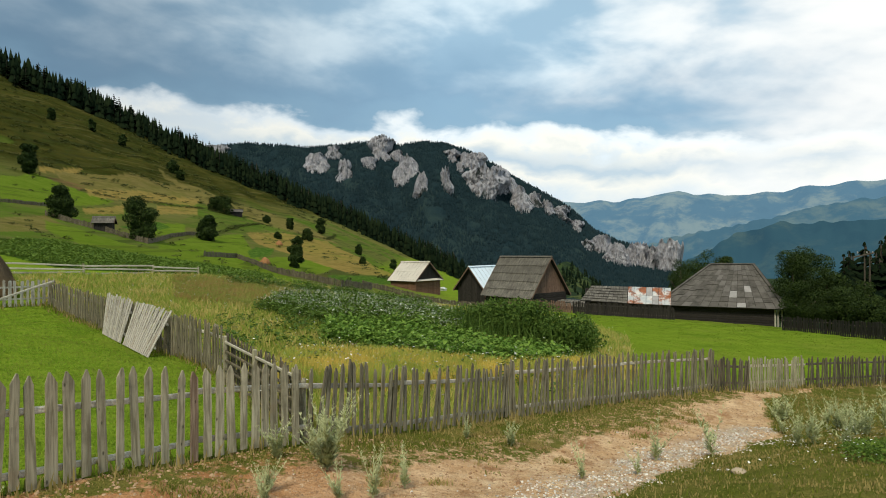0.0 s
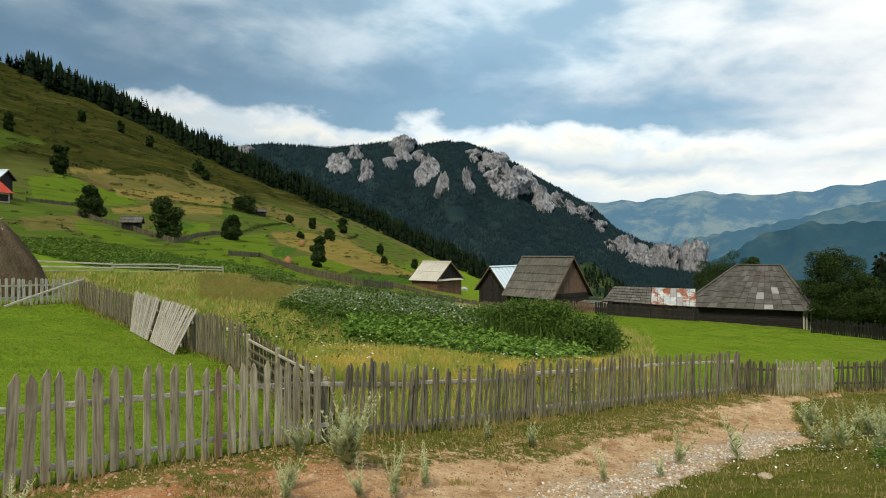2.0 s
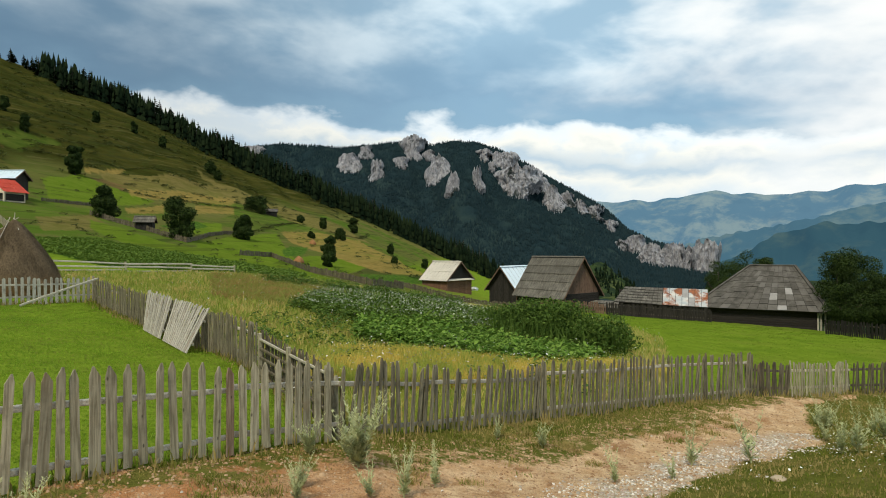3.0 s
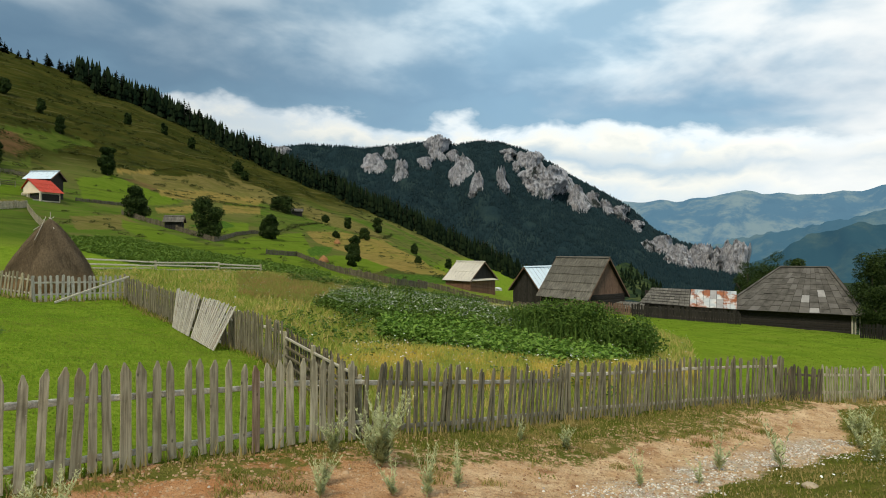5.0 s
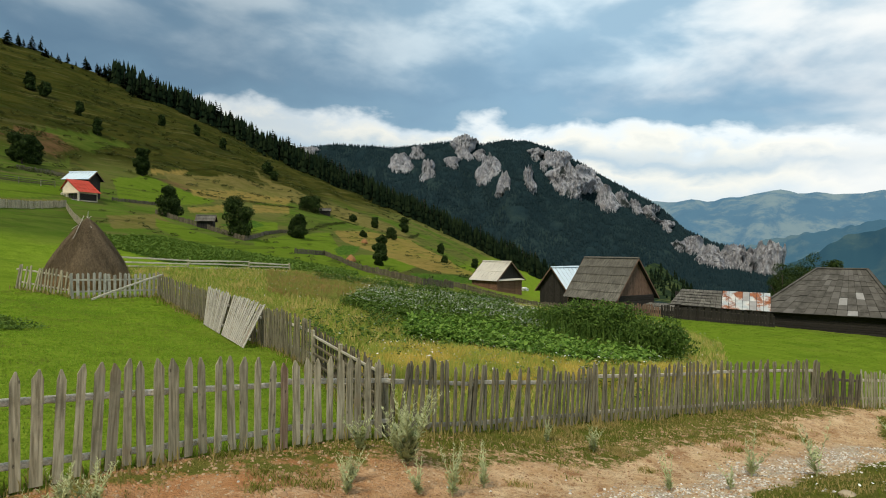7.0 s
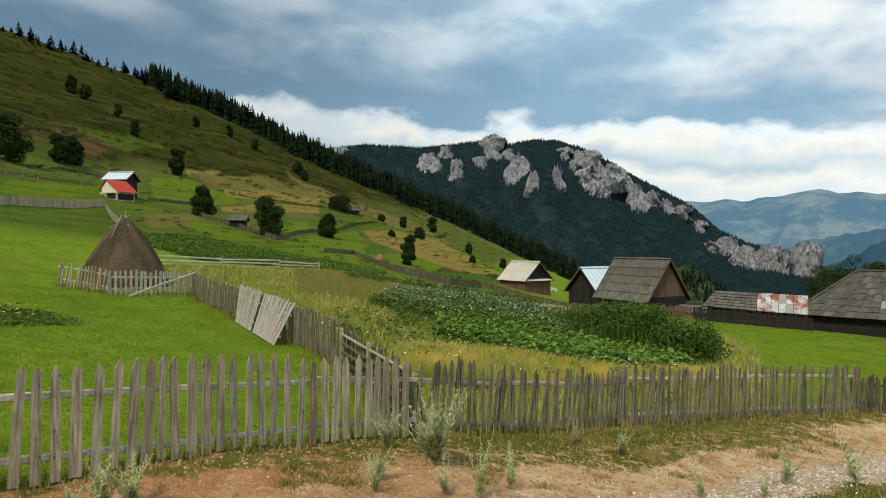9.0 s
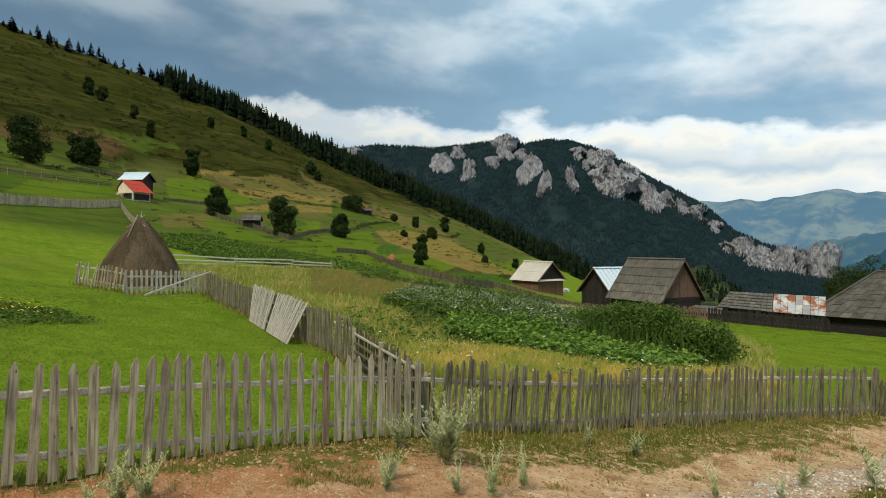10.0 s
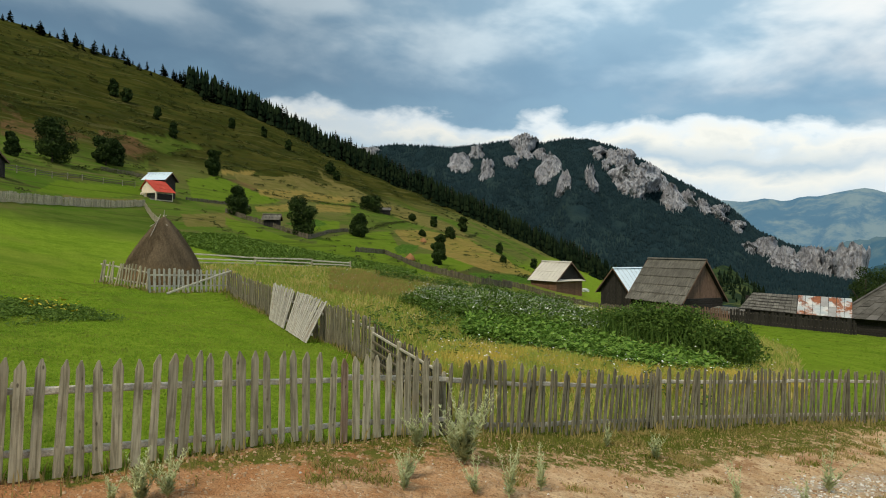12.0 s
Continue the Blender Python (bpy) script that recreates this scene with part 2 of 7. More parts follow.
def ground_look(n):
    p = n.place()
    fine, mid, wide = n.noise(p, 9, 5, 0.65), n.noise(p, 1.3, 4, 0.6), n.noise(p, 0.16, 3, 0.5)
    lawn = n.mix(n.smooth(mid, 0.3, 0.7), (0.115, 0.185, 0.013), (0.160, 0.240, 0.020))
    lawn = n.mix(n.math("MULTIPLY", n.smooth(fine, 0.42, 0.72), 0.7), lawn, (0.215, 0.285, 0.034))
    lawn = n.mix(n.math("MULTIPLY", n.smooth(wide, 0.5, 0.7), 0.5), lawn, (0.17, 0.20, 0.03))
    lawn = n.mix(n.math("MULTIPLY", n.smooth(n.noise(p, 0.35, 5, 0.6), 0.5, 0.68), 0.5), lawn, (0.075, 0.145, 0.012))
    straw = n.mix(n.smooth(mid, 0.3, 0.75), (0.30, 0.25, 0.06), (0.17, 0.21, 0.03))
    green = n.mix(n.math("MULTIPLY", n.attr("tall"), 0.7), lawn, straw)
    # worn turf beside the road
    turf = n.mix(n.smooth(mid, 0.35, 0.65), (0.092, 0.106, 0.018), (0.155, 0.140, 0.036))
    green = n.mix(n.attr("turf"), green, turf)
    # hill pastures: narrow holdings, terraces, bare spots
    held = n.cells(n.stretch(p, (0.010, 0.034, 0.0), (0, 0, radians(-28))), 1.0)
    sep = n.add("ShaderNodeSeparateColor")
    n.put(sep.inputs[0], held)
    fields = n.ramp(sep.outputs[0], [(0.0, (0.105, 0.125, 0.030)), (0.25, (0.075, 0.150, 0.014)), (0.45, (0.135, 0.140, 0.040)), (0.62, (0.085, 0.160, 0.016)), (0.8, (0.165, 0.150, 0.040)), (1.0, (0.060, 0.110, 0.016))], "CONSTANT")
    fields = n.mix(n.math("MULTIPLY", n.smooth(n.noise(n.stretch(p, (0.6, 0.6, 2.5)), 0.16, 6, 0.7), 0.46, 0.62), 0.8), fields, (0.125, 0.115, 0.040))
    # upper slope: olive heath, its colours darkened to hold a cloud's shade
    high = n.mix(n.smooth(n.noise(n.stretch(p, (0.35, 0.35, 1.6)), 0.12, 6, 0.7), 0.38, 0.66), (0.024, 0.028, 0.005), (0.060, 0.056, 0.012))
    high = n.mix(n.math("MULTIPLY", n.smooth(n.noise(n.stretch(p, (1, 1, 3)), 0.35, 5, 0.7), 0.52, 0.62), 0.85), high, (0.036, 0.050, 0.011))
    fields = n.mix(0.45, fields, n.mix(n.smooth(n.noise(p, 0.09, 5, 0.65), 0.35, 0.65), (0.046, 0.072, 0.011), (0.098, 0.098, 0.025)))
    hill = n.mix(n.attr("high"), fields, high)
    step = n.noise(n.stretch(p, (0.035, 0.035, 0.9)), 1.0, 4, 0.6, 0.4)
    hill = n.mix(n.math("MULTIPLY", n.smooth(step, 0.55, 0.63), 0.55), hill, (0.032, 0.038, 0.014))
    hill = n.mix(n.math("MULTIPLY", n.smooth(step, 0.42, 0.36), 0.35), hill, (0.135, 0.118, 0.048))
    grain = n.smooth(n.noise(p, 0.8, 6, 0.7), 0.3, 0.7)
    tuft = n.smooth(n.noise(p, 0.22, 6, 0.7), 0.36, 0.62)
    hill = n.mix(n.math("MULTIPLY", n.attr("dry"), 0.75), hill, n.mix(tuft, (0.125, 0.110, 0.030), (0.175, 0.140, 0.048)))
    hill = n.mix(n.math("MULTIPLY", n.attr("brown"), n.math("MULTIPLY", tuft, 0.85)), hill, n.mix(grain, (0.105, 0.060, 0.030), (0.150, 0.085, 0.040)))
    hill = n.mix(n.math("MULTIPLY", n.attr("mead"), 0.65), hill, n.mix(tuft, (0.050, 0.092, 0.012), (0.090, 0.125, 0.020)))
    hill = n.mix(n.math("MULTIPLY", n.attr("lush"), 0.92), hill, n.mix(n.math("ADD", n.math("MULTIPLY", grain, 0.5), n.math("MULTIPLY", tuft, 0.5)), (0.078, 0.136, 0.010), (0.125, 0.178, 0.019)))
    hill = n.mix(n.math("MULTIPLY", n.attr("ripe"), n.math("ADD", n.math("MULTIPLY", tuft, 0.4), 0.5)), hill, n.mix(grain, (0.200, 0.145, 0.035), (0.270, 0.195, 0.060)))
    lane = n.noise(n.stretch(p, (0.020, 0.020, 1.5)), 1.0, 5, 0.65, 0.25)
    hill = n.mix(n.math("MULTIPLY", n.smooth(lane, 0.57, 0.61), 0.4), hill, (0.040, 0.046, 0.014))
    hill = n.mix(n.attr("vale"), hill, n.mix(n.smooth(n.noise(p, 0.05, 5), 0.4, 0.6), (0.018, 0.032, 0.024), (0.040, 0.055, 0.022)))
    green = n.mix(n.attr("hill"), green, hill)
    # plots of the gardens
    green = n.mix(n.attr("plot"), green, n.mix(n.smooth(n.noise(p, 1.6, 4), 0.4, 0.65), (0.035, 0.085, 0.012), (0.085, 0.140, 0.022)))
    # dirt and gravel
    dirt = n.mix(n.smooth(n.noise(p, 2.4, 6, 0.65), 0.35, 0.7), (0.50, 0.320, 0.165), (0.68, 0.50, 0.300))
    dirt = n.mix(n.math("MULTIPLY", n.smooth(fine, 0.52, 0.72), 0.6), dirt, (0.26, 0.14, 0.065))
    dirt = n.mix(n.math("MULTIPLY", n.smooth(n.noise(p, 1.1, 7, 0.7), 0.52, 0.66), 0.75), dirt, (0.25, 0.115, 0.048))
    dirt = n.mix(n.math("MULTIPLY", n.attr("clay"), n.math("ADD", n.math("MULTIPLY", n.smooth(n.noise(p, 0.9, 6, 0.7), 0.35, 0.6), 0.55), 0.35)), dirt, (0.37, 0.165, 0.066))
    dirt = n.mix(n.math("MULTIPLY", n.smooth(n.noise(p, 30, 4, 0.7), 0.54, 0.64), 0.5), dirt, (0.20, 0.115, 0.055))
    dirt = n.mix(n.math("MULTIPLY", n.smooth(n.noise(p, 17, 4, 0.7), 0.60, 0.68), 0.6), dirt, (0.72, 0.60, 0.42))
    pebble = n.cells(p, 26, out="Color")
    stone = n.mix(n.smooth(n.cells(p, 26, out="Distance"), 0.25, 0.6), n.mix(0.7, pebble, (0.62, 0.56, 0.46), "COLOR"), (0.38, 0.30, 0.20))
    bare = n.mix(n.math("MULTIPLY", n.attr("gravel"), n.smooth(n.noise(p, 1.7, 5), 0.35, 0.6)), dirt, n.mix(0.6, stone, (0.46, 0.36, 0.25)))
    edge = n.smooth(n.math("ADD", n.attr("dirt"), n.math("MULTIPLY", n.math("SUBTRACT", n.noise(p, 3.2, 9, 0.75), 0.5), 1.9)), 0.36, 0.62)
    col = n.mix(edge, green, bare)
    rel = n.math("ADD", n.math("MULTIPLY", fine, 0.6), n.math("MULTIPLY", n.noise(p, 40, 3), 0.4))
    lumps = n.math("ADD", rel, n.math("MULTIPLY", n.noise(p, 3.5, 4, 0.6), 1.2))
    return col, n.bump(lumps, 0.9, 0.10)


def timber(dark, pale, along_z=True, warm=(0.26, 0.17, 0.09)):
    def look_of(n):
        p, c = n.local(), n.chance()
        shift = n.add("ShaderNodeVectorMath")
        shift.operation = "ADD"
        n.put(shift.inputs[0], p)
        comb = n.add("ShaderNodeCombineXYZ")
        n.put(comb.inputs[0], n.math("MULTIPLY", c, 31))
        n.put(comb.inputs[1], n.math("MULTIPLY", c, 17))
        n.put(comb.inputs[2], n.math("MULTIPLY", c, 7))
        n.put(shift.inputs[1], comb.outputs[0])
        v = shift.outputs[0]
        grain = n.noise(n.stretch(v, (40, 40, 2.2) if along_z else (2.2, 40, 40)), 1.0, 5, 0.6, 0.3)
        blot = n.noise(v, 3.0, 4, 0.6)
        col = n.mix(n.smooth(grain, 0.3, 0.7), dark, pale)
        col = n.mix(n.math("MULTIPLY", n.smooth(blot, 0.5, 0.75), 0.55), col, tuple(0.45 * k for k in dark))
        col = n.mix(n.math("MULTIPLY", n.smooth(c, 0.35, 1.0), 0.45), col, tuple(0.6 * k for k in dark))
        col = n.mix(n.math("MULTIPLY", n.smooth(n.noise(v, 1.4, 3), 0.58, 0.72), 0.35), col, warm)
        knot = n.smooth(n.cells(n.stretch(v, (1, 1, 0.45)), 9.0, out="Distance"), 0.13, 0.05)
        col = n.mix(n.math("MULTIPLY", knot, 0.8), col, tuple(0.22 * k for k in dark))
        lichen = n.smooth(n.noise(v, 26, 4, 0.7), 0.66, 0.74)
        col = n.mix(n.math("MULTIPLY", lichen, 0.45), col, tuple(min(0.75, 1.35 * k) for k in pale))
        return col, n.bump(grain, 0.6, 0.005)
    return look_of


def roof_boards(dark, pale):
    def look_of(n):
        p, c = n.local(), n.chance()
        grain = n.noise(n.stretch(p, (9, 1.2, 1.2)), 1.0, 5, 0.65)
        stain = n.noise(p, 0.8, 5, 0.65)
        col = n.mix(n.smooth(grain, 0.3, 0.7), dark, pale)
        col = n.mix(n.math("MULTIPLY", n.smooth(stain, 0.45, 0.7), 0.5), col, tuple(0.5 * k for k in dark))
        col = n.mix(n.math("MULTIPLY", c, 0.5), col, tuple(0.75 * k for k in dark))
        return col, n.bump(grain, 0.5, 0.02)
    return look_of


def painted(col, spread=0.18, scale=2.0):
    def look_of(n):
        p = n.local()
        s = n.noise(p, scale, 5, 0.65)
        return n.mix(n.smooth(s, 0.3, 0.75), col, tuple(k * (1 - 2.2 * spread) for k in col)), n.bump(n.noise(p, scale * 8, 3), 0.2, 0.01)
    return look_of


def sheeting(n):
    p, c = n.local(), n.chance()
    s = n.noise(p, 1.6, 6, 0.7)
    col = n.mix(n.smooth(s, 0.35, 0.7), (0.118, 0.110, 0.094), (0.052, 0.048, 0.040))
    col = n.mix(n.math("MULTIPLY", n.smooth(c, 0.55, 1.0), 0.6), col, (0.16, 0.15, 0.135))
    return n.mix(n.math("MULTIPLY", n.smooth(c, 0.35, 0.0), 0.5), col, (0.07, 0.064, 0.055)), n.bump(n.noise(p, 9, 3), 0.3, 0.01)


def rusty(n):
    p = n.local()
    rust = n.smooth(n.noise(n.stretch(p, (0.9, 0.5, 0.5)), 1.1, 5, 0.65), 0.45, 0.56)
    sheet = n.mix(n.smooth(n.noise(p, 0.7, 3), 0.4, 0.6), (0.55, 0.53, 0.48), (0.36, 0.40, 0.40))
    brown = n.mix(n.smooth(n.noise(p, 4, 4), 0.35, 0.7), (0.30, 0.10, 0.035), (0.16, 0.06, 0.03))
    return n.mix(rust, sheet, brown), n.bump(n.noise(p, 5, 3), 0.3, 0.02)


def leafy(dark, pale, dry=(0.16, 0.15, 0.04), dry_share=0.1):
    def look_of(n):
        i = n.island()
        col = n.mix(i, dark, pale)
        return n.mix(n.smooth(n.noise(n.place(), 0.7, 3), 0.65, 0.8), col, n.mix(dry_share * 2, col, dry))
    return look_of


def rock_look(n):
    p = n.place()
    big, small = n.noise(n.stretch(p, (1, 1, 0.5)), 0.035, 6, 0.65), n.noise(n.stretch(p, (1, 1, 0.3)), 0.16, 6, 0.7)
    crack = n.noise(n.stretch(p, (1, 1, 0.45)), 0.075, 7, 0.75, 0.4)
    col = n.mix(n.smooth(small, 0.32, 0.66), (0.52, 0.52, 0.53), (0.26, 0.265, 0.285))
    col = n.mix(n.math("MULTIPLY", n.smooth(crack, 0.55, 0.65), 0.65), col, (0.110, 0.118, 0.132))
    col = n.mix(n.math("MULTIPLY", n.smooth(n.noise(p, 0.05, 5, 0.7), 0.56, 0.66), 0.5), col, (0.33, 0.30, 0.27))
    col = n.mix(n.math("MULTIPLY", n.smooth(big, 0.55, 0.63), 0.9), col, (0.020, 0.034, 0.028))
    return col, n.bump(n.math("ADD", small, crack), 1.0, 6.0)


def hazy_forest_floor(n):
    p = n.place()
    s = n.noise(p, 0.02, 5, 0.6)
    # woodland ground, the blue haze of distance mixed into its colour
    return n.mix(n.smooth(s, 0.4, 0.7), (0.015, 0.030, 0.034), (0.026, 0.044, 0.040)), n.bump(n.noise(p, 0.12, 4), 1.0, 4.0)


def distance_look(near, fields, haze_glow):
    """Far slopes: woods, clearings, and the blue air before them put in as emission."""
    m = bpy.data.materials.new("hazy_far_slope")
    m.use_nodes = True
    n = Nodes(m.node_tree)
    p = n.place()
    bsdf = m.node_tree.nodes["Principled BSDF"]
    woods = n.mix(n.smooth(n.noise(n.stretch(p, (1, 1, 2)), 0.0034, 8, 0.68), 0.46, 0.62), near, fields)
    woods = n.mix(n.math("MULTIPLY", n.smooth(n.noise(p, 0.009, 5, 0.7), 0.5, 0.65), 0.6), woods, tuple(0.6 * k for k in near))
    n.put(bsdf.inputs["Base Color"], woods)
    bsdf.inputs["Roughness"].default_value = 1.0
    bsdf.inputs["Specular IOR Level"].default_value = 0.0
    n.put(bsdf.inputs["Emission Color"], haze_glow)
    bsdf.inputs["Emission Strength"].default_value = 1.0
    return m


GROUND = material("ground", ground_look, 1.0, gloss=0.0)
PICKET = material("weathered_picket", timber((0.195, 0.172, 0.106), (0.51, 0.465, 0.325)), 0.85)
PALE_WOOD = material("bleached_wood", timber((0.33, 0.305, 0.25), (0.60, 0.56, 0.47)), 0.85)
TRACK_PICKET = material("grey_brown_picket", timber((0.092, 0.080, 0.049), (0.315, 0.280, 0.187)), 0.9)
OLD_PICKET = material("old_brown_picket", timber((0.060, 0.050, 0.032), (0.195, 0.168, 0.112)), 0.9)
DARK_WOOD = material("dark_timber", timber((0.018, 0.016, 0.014), (0.046, 0.041, 0.034), warm=(0.03, 0.023, 0.018)), 0.9)
BROWN_WOOD = material("brown_boards", timber((0.125, 0.076, 0.052), (0.22, 0.14, 0.096)), 0.9)
RAIL = material("split_rail", timber((0.38, 0.345, 0.265), (0.70, 0.645, 0.52), False), 0.85)
OLD_RAIL = material("old_dark_rail", timber((0.070, 0.060, 0.045), (0.15, 0.13, 0.10), False), 0.9)
SHINGLE = material("grey_shingle", roof_boards((0.085, 0.079, 0.064), (0.215, 0.200, 0.165)), 0.9)
FIBRE = material("grey_fibre_sheet", sheeting, 0.9)
FIBRE_NEW = material("pale_fibre_sheet", painted((0.34, 0.33, 0.31), 0.12, 1.5), 0.9)
CREAM = material("pale_sheet_roof", painted((0.58, 0.54, 0.45), 0.08, 0.6), 0.6)
BLUE_TIN = material("bluish_tin_roof", painted((0.62, 0.74, 0.80), 0.05, 0.6), 0.45)
RUST = material("rusty_tin", rusty, 0.7)
RED = material("red_roof", painted((0.50, 0.055, 0.025), 0.12, 0.8), 0.6)
PLASTER = material("cream_plaster", painted((0.78, 0.68, 0.52), 0.06, 1.0), 0.85)
BRICK_RED = material("reddish_wall", painted((0.21, 0.115, 0.070), 0.18, 1.5), 0.9)
ROCK = material("limestone", rock_look, 0.95, gloss=0.1)
WOODS = material("hazy_forest_floor", hazy_forest_floor, 1.0, gloss=0.0)
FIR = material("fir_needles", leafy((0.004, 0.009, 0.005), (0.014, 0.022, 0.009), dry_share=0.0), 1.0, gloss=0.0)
# mountain spruces: the same needles with distance haze put into the colour
HAZY_FIR = material("hazy_fir", leafy((0.011, 0.024, 0.029), (0.017, 0.031, 0.034), dry_share=0.0), 1.0, gloss=0.0)
LEAF = material("tree_leaves", leafy((0.018, 0.036, 0.009), (0.050, 0.080, 0.015), dry_share=0.0), 0.75, gloss=0.12)
BARK = material("bark", painted((0.10, 0.08, 0.06), 0.2, 4), 0.95)

# ---------------------------------------------------------------- ground sheet
visible = np.radians(np.linspace(-62, 52, 760))
hidden = np.radians(np.linspace(52, 298, 110))[1:-1]
angles = np.concatenate([visible, hidden])
rings = np.concatenate([[0.02, 0.6, 1.3], 2.0 * 1.0146 ** np.arange(0, 540)])
A, B = np.meshgrid(angles, rings)
X, Y = (np.sin(A) * B).ravel() + 0.2, (np.cos(A) * B).ravel() - 0.6
Zg = land(X, Y)
nA, nB = len(angles), len(rings)
i, j = np.meshgrid(np.arange(nB - 1), np.arange(nA), indexing="ij")
k = (j + 1) % nA
faces = np.stack([i * nA + j, i * nA + k, (i + 1) * nA + k, (i + 1) * nA + j], -1).reshape(-1, 4)[:, ::-1]

MEADOW = [(-2.6, 8.6), (-0.84, 9.9), (1.32, 12.4), (4.4, 14.7), (6.0, 18), (9.5, 30), (9, 40), (0, 50), (-12, 47), (-17, 39), (-22.9, 30.3), (-18.6, 25.6), (-16.8, 24.9), (-11.1, 19.3), (-7, 15.5), (-4.9, 13.0)]

# holdings of the hillside, by bearing and slope: hay meadows, older meadows, ripe strips, dry grass, bare earth, garden plots
LUSH = [sight_line(f) for f in (
    [(-37.9, 0.104), (-35.3, 0.113), (-33.5, 0.098), (-29.5, 0.077), (-33, 0.068), (-37.4, 0.075)],
    [(-34.5, 0.046), (-32.5, 0.036), (-28.4, 0.011), (-23, -0.004), (-18.6, -0.017), (-15.3, -0.042), (-10.2, -0.068), (-9.7, -0.093), (-13.6, -0.076), (-18.6, -0.052), (-26.3, -0.031), (-28.4, -0.017), (-31, 0.006), (-34.5, 0.033)],
    [(-26.3, 0.012), (-23.6, 0.022), (-19.2, 0.028), (-18.6, 0.009), (-17.5, -0.016), (-19.2, -0.016), (-21.9, -0.009), (-26.3, -0.003)],
    [(-19.2, -0.016), (-16.1, -0.009), (-13.1, -0.015), (-10.8, -0.031), (-13, -0.041), (-16.4, -0.035)],
    [(-47.7, 0.093), (-41.1, 0.091), (-41.1, 0.077), (-49.2, 0.075)],
    [(-7.5, -0.028), (-4.7, -0.028), (-4.7, -0.047), (-5.8, -0.049)],
    [(-27.9, 0.049), (-24.1, 0.044), (-24.1, 0.029), (-26.8, 0.026)])]
MEADOWED = [sight_line(f) for f in (
    [(-46.5, 0.111), (-41, 0.134), (-41, 0.117), (-43.7, 0.105)],
    [(-25.2, 0.041), (-21.4, 0.051), (-16.4, 0.04), (-19.2, 0.028), (-21.4, 0.032)],
    [(-43.7, 0.171), (-39.3, 0.17), (-36.5, 0.156), (-39.3, 0.141), (-41.1, 0.15)],
    [(-33.5, 0.07), (-28.4, 0.067), (-28.4, 0.049), (-32, 0.052)],
    [(-22, 0.064), (-18.7, 0.057), (-19.2, 0.045), (-24.1, 0.051)])]
RIPE = [sight_line(f) for f in (
    [(-18.9, 0.03), (-15.3, 0.029), (-11.4, 0.015), (-7.5, -0.019), (-4.5, -0.049), (-9.1, -0.041), (-13.1, -0.017), (-15.3, -0.003), (-17.8, 0.011)],
    [(-35, 0.121), (-31.8, 0.124), (-32.6, 0.116), (-34.8, 0.115)],
    [(-31.8, 0.094), (-26.3, 0.09), (-22.8, 0.083), (-23.4, 0.073), (-27.4, 0.076), (-31.5, 0.083)],
    [(-32, 0.066), (-28.9, 0.072), (-28.9, 0.058), (-31.8, 0.057)],
    [(-26.3, 0.072), (-23.1, 0.07), (-23.1, 0.058), (-26.3, 0.059)])]
DRY = [sight_line(f) for f in (
    [(-34.5, 0.124), (-28.4, 0.12), (-24.2, 0.103), (-22, 0.077), (-26.3, 0.083), (-32.5, 0.098)],
    [(-38.3, 0.049), (-34.5, 0.053), (-32.5, 0.032), (-37.9, 0.03)],
    [(-47.3, 0.072), (-41.3, 0.071), (-41.3, 0.066), (-47.3, 0.063)],
    [(-26.3, 0.131), (-22, 0.095), (-17.6, 0.067), (-13.1, 0.039), (-10.3, 0.01), (-15.3, 0.034), (-22, 0.071), (-24.7, 0.103)])]
BROWN = [sight_line(f) for f in (
    [(-44.7, 0.171), (-43.1, 0.171), (-40.4, 0.146), (-41.7, 0.132), (-45.1, 0.143)],
    [(-34.5, 0.11), (-31.5, 0.099), (-32, 0.091), (-33.5, 0.093)],
    [(-51.4, 0.195), (-50.4, 0.186), (-48.9, 0.166), (-49.1, 0.161), (-50.7, 0.177), (-51.4, 0.183)],
    [(-51.4, 0.168), (-47, 0.17), (-45.4, 0.157), (-49.2, 0.145), (-51.4, 0.149)])]
PLOTS = [sight_line(f) for f in (
    [(-18.8, -0.001), (-18, 0.006), (-16.3, 0.004), (-16.7, -0.008), (-18.4, -0.011)],
    [(-11.4, -0.041), (-4.7, -0.049), (-4.7, -0.06), (-10.8, -0.054)],
    [(-29.5, 0.039), (-26.3, 0.047), (-25.2, 0.038), (-27.4, 0.032)])]
# far left meadow: cloud shade put into its colour by the darker green
MEADOWED.append(sight_line([(-54, 0.052), (-41, 0.056), (-39, 0.022), (-54, -0.02)]))
# the edge of the wayside grass, and the grass itself
KERB = sight_line([(14.7, -0.418), (20.3, -0.377), (23.2, -0.338), (27.8, -0.305), (29.6, -0.285), (29.2, -0.263), (28.5, -0.236)])
KERB = [bearing(-100, 7.5), bearing(-65, 3.0), bearing(-20, 3.0), bearing(4, 3.9)] + KERB
WAYSIDE = KERB + [(12.2, 19.2), (16, 20.8), (24, 23), (44, 26), (44, -24), (-24, -24)]


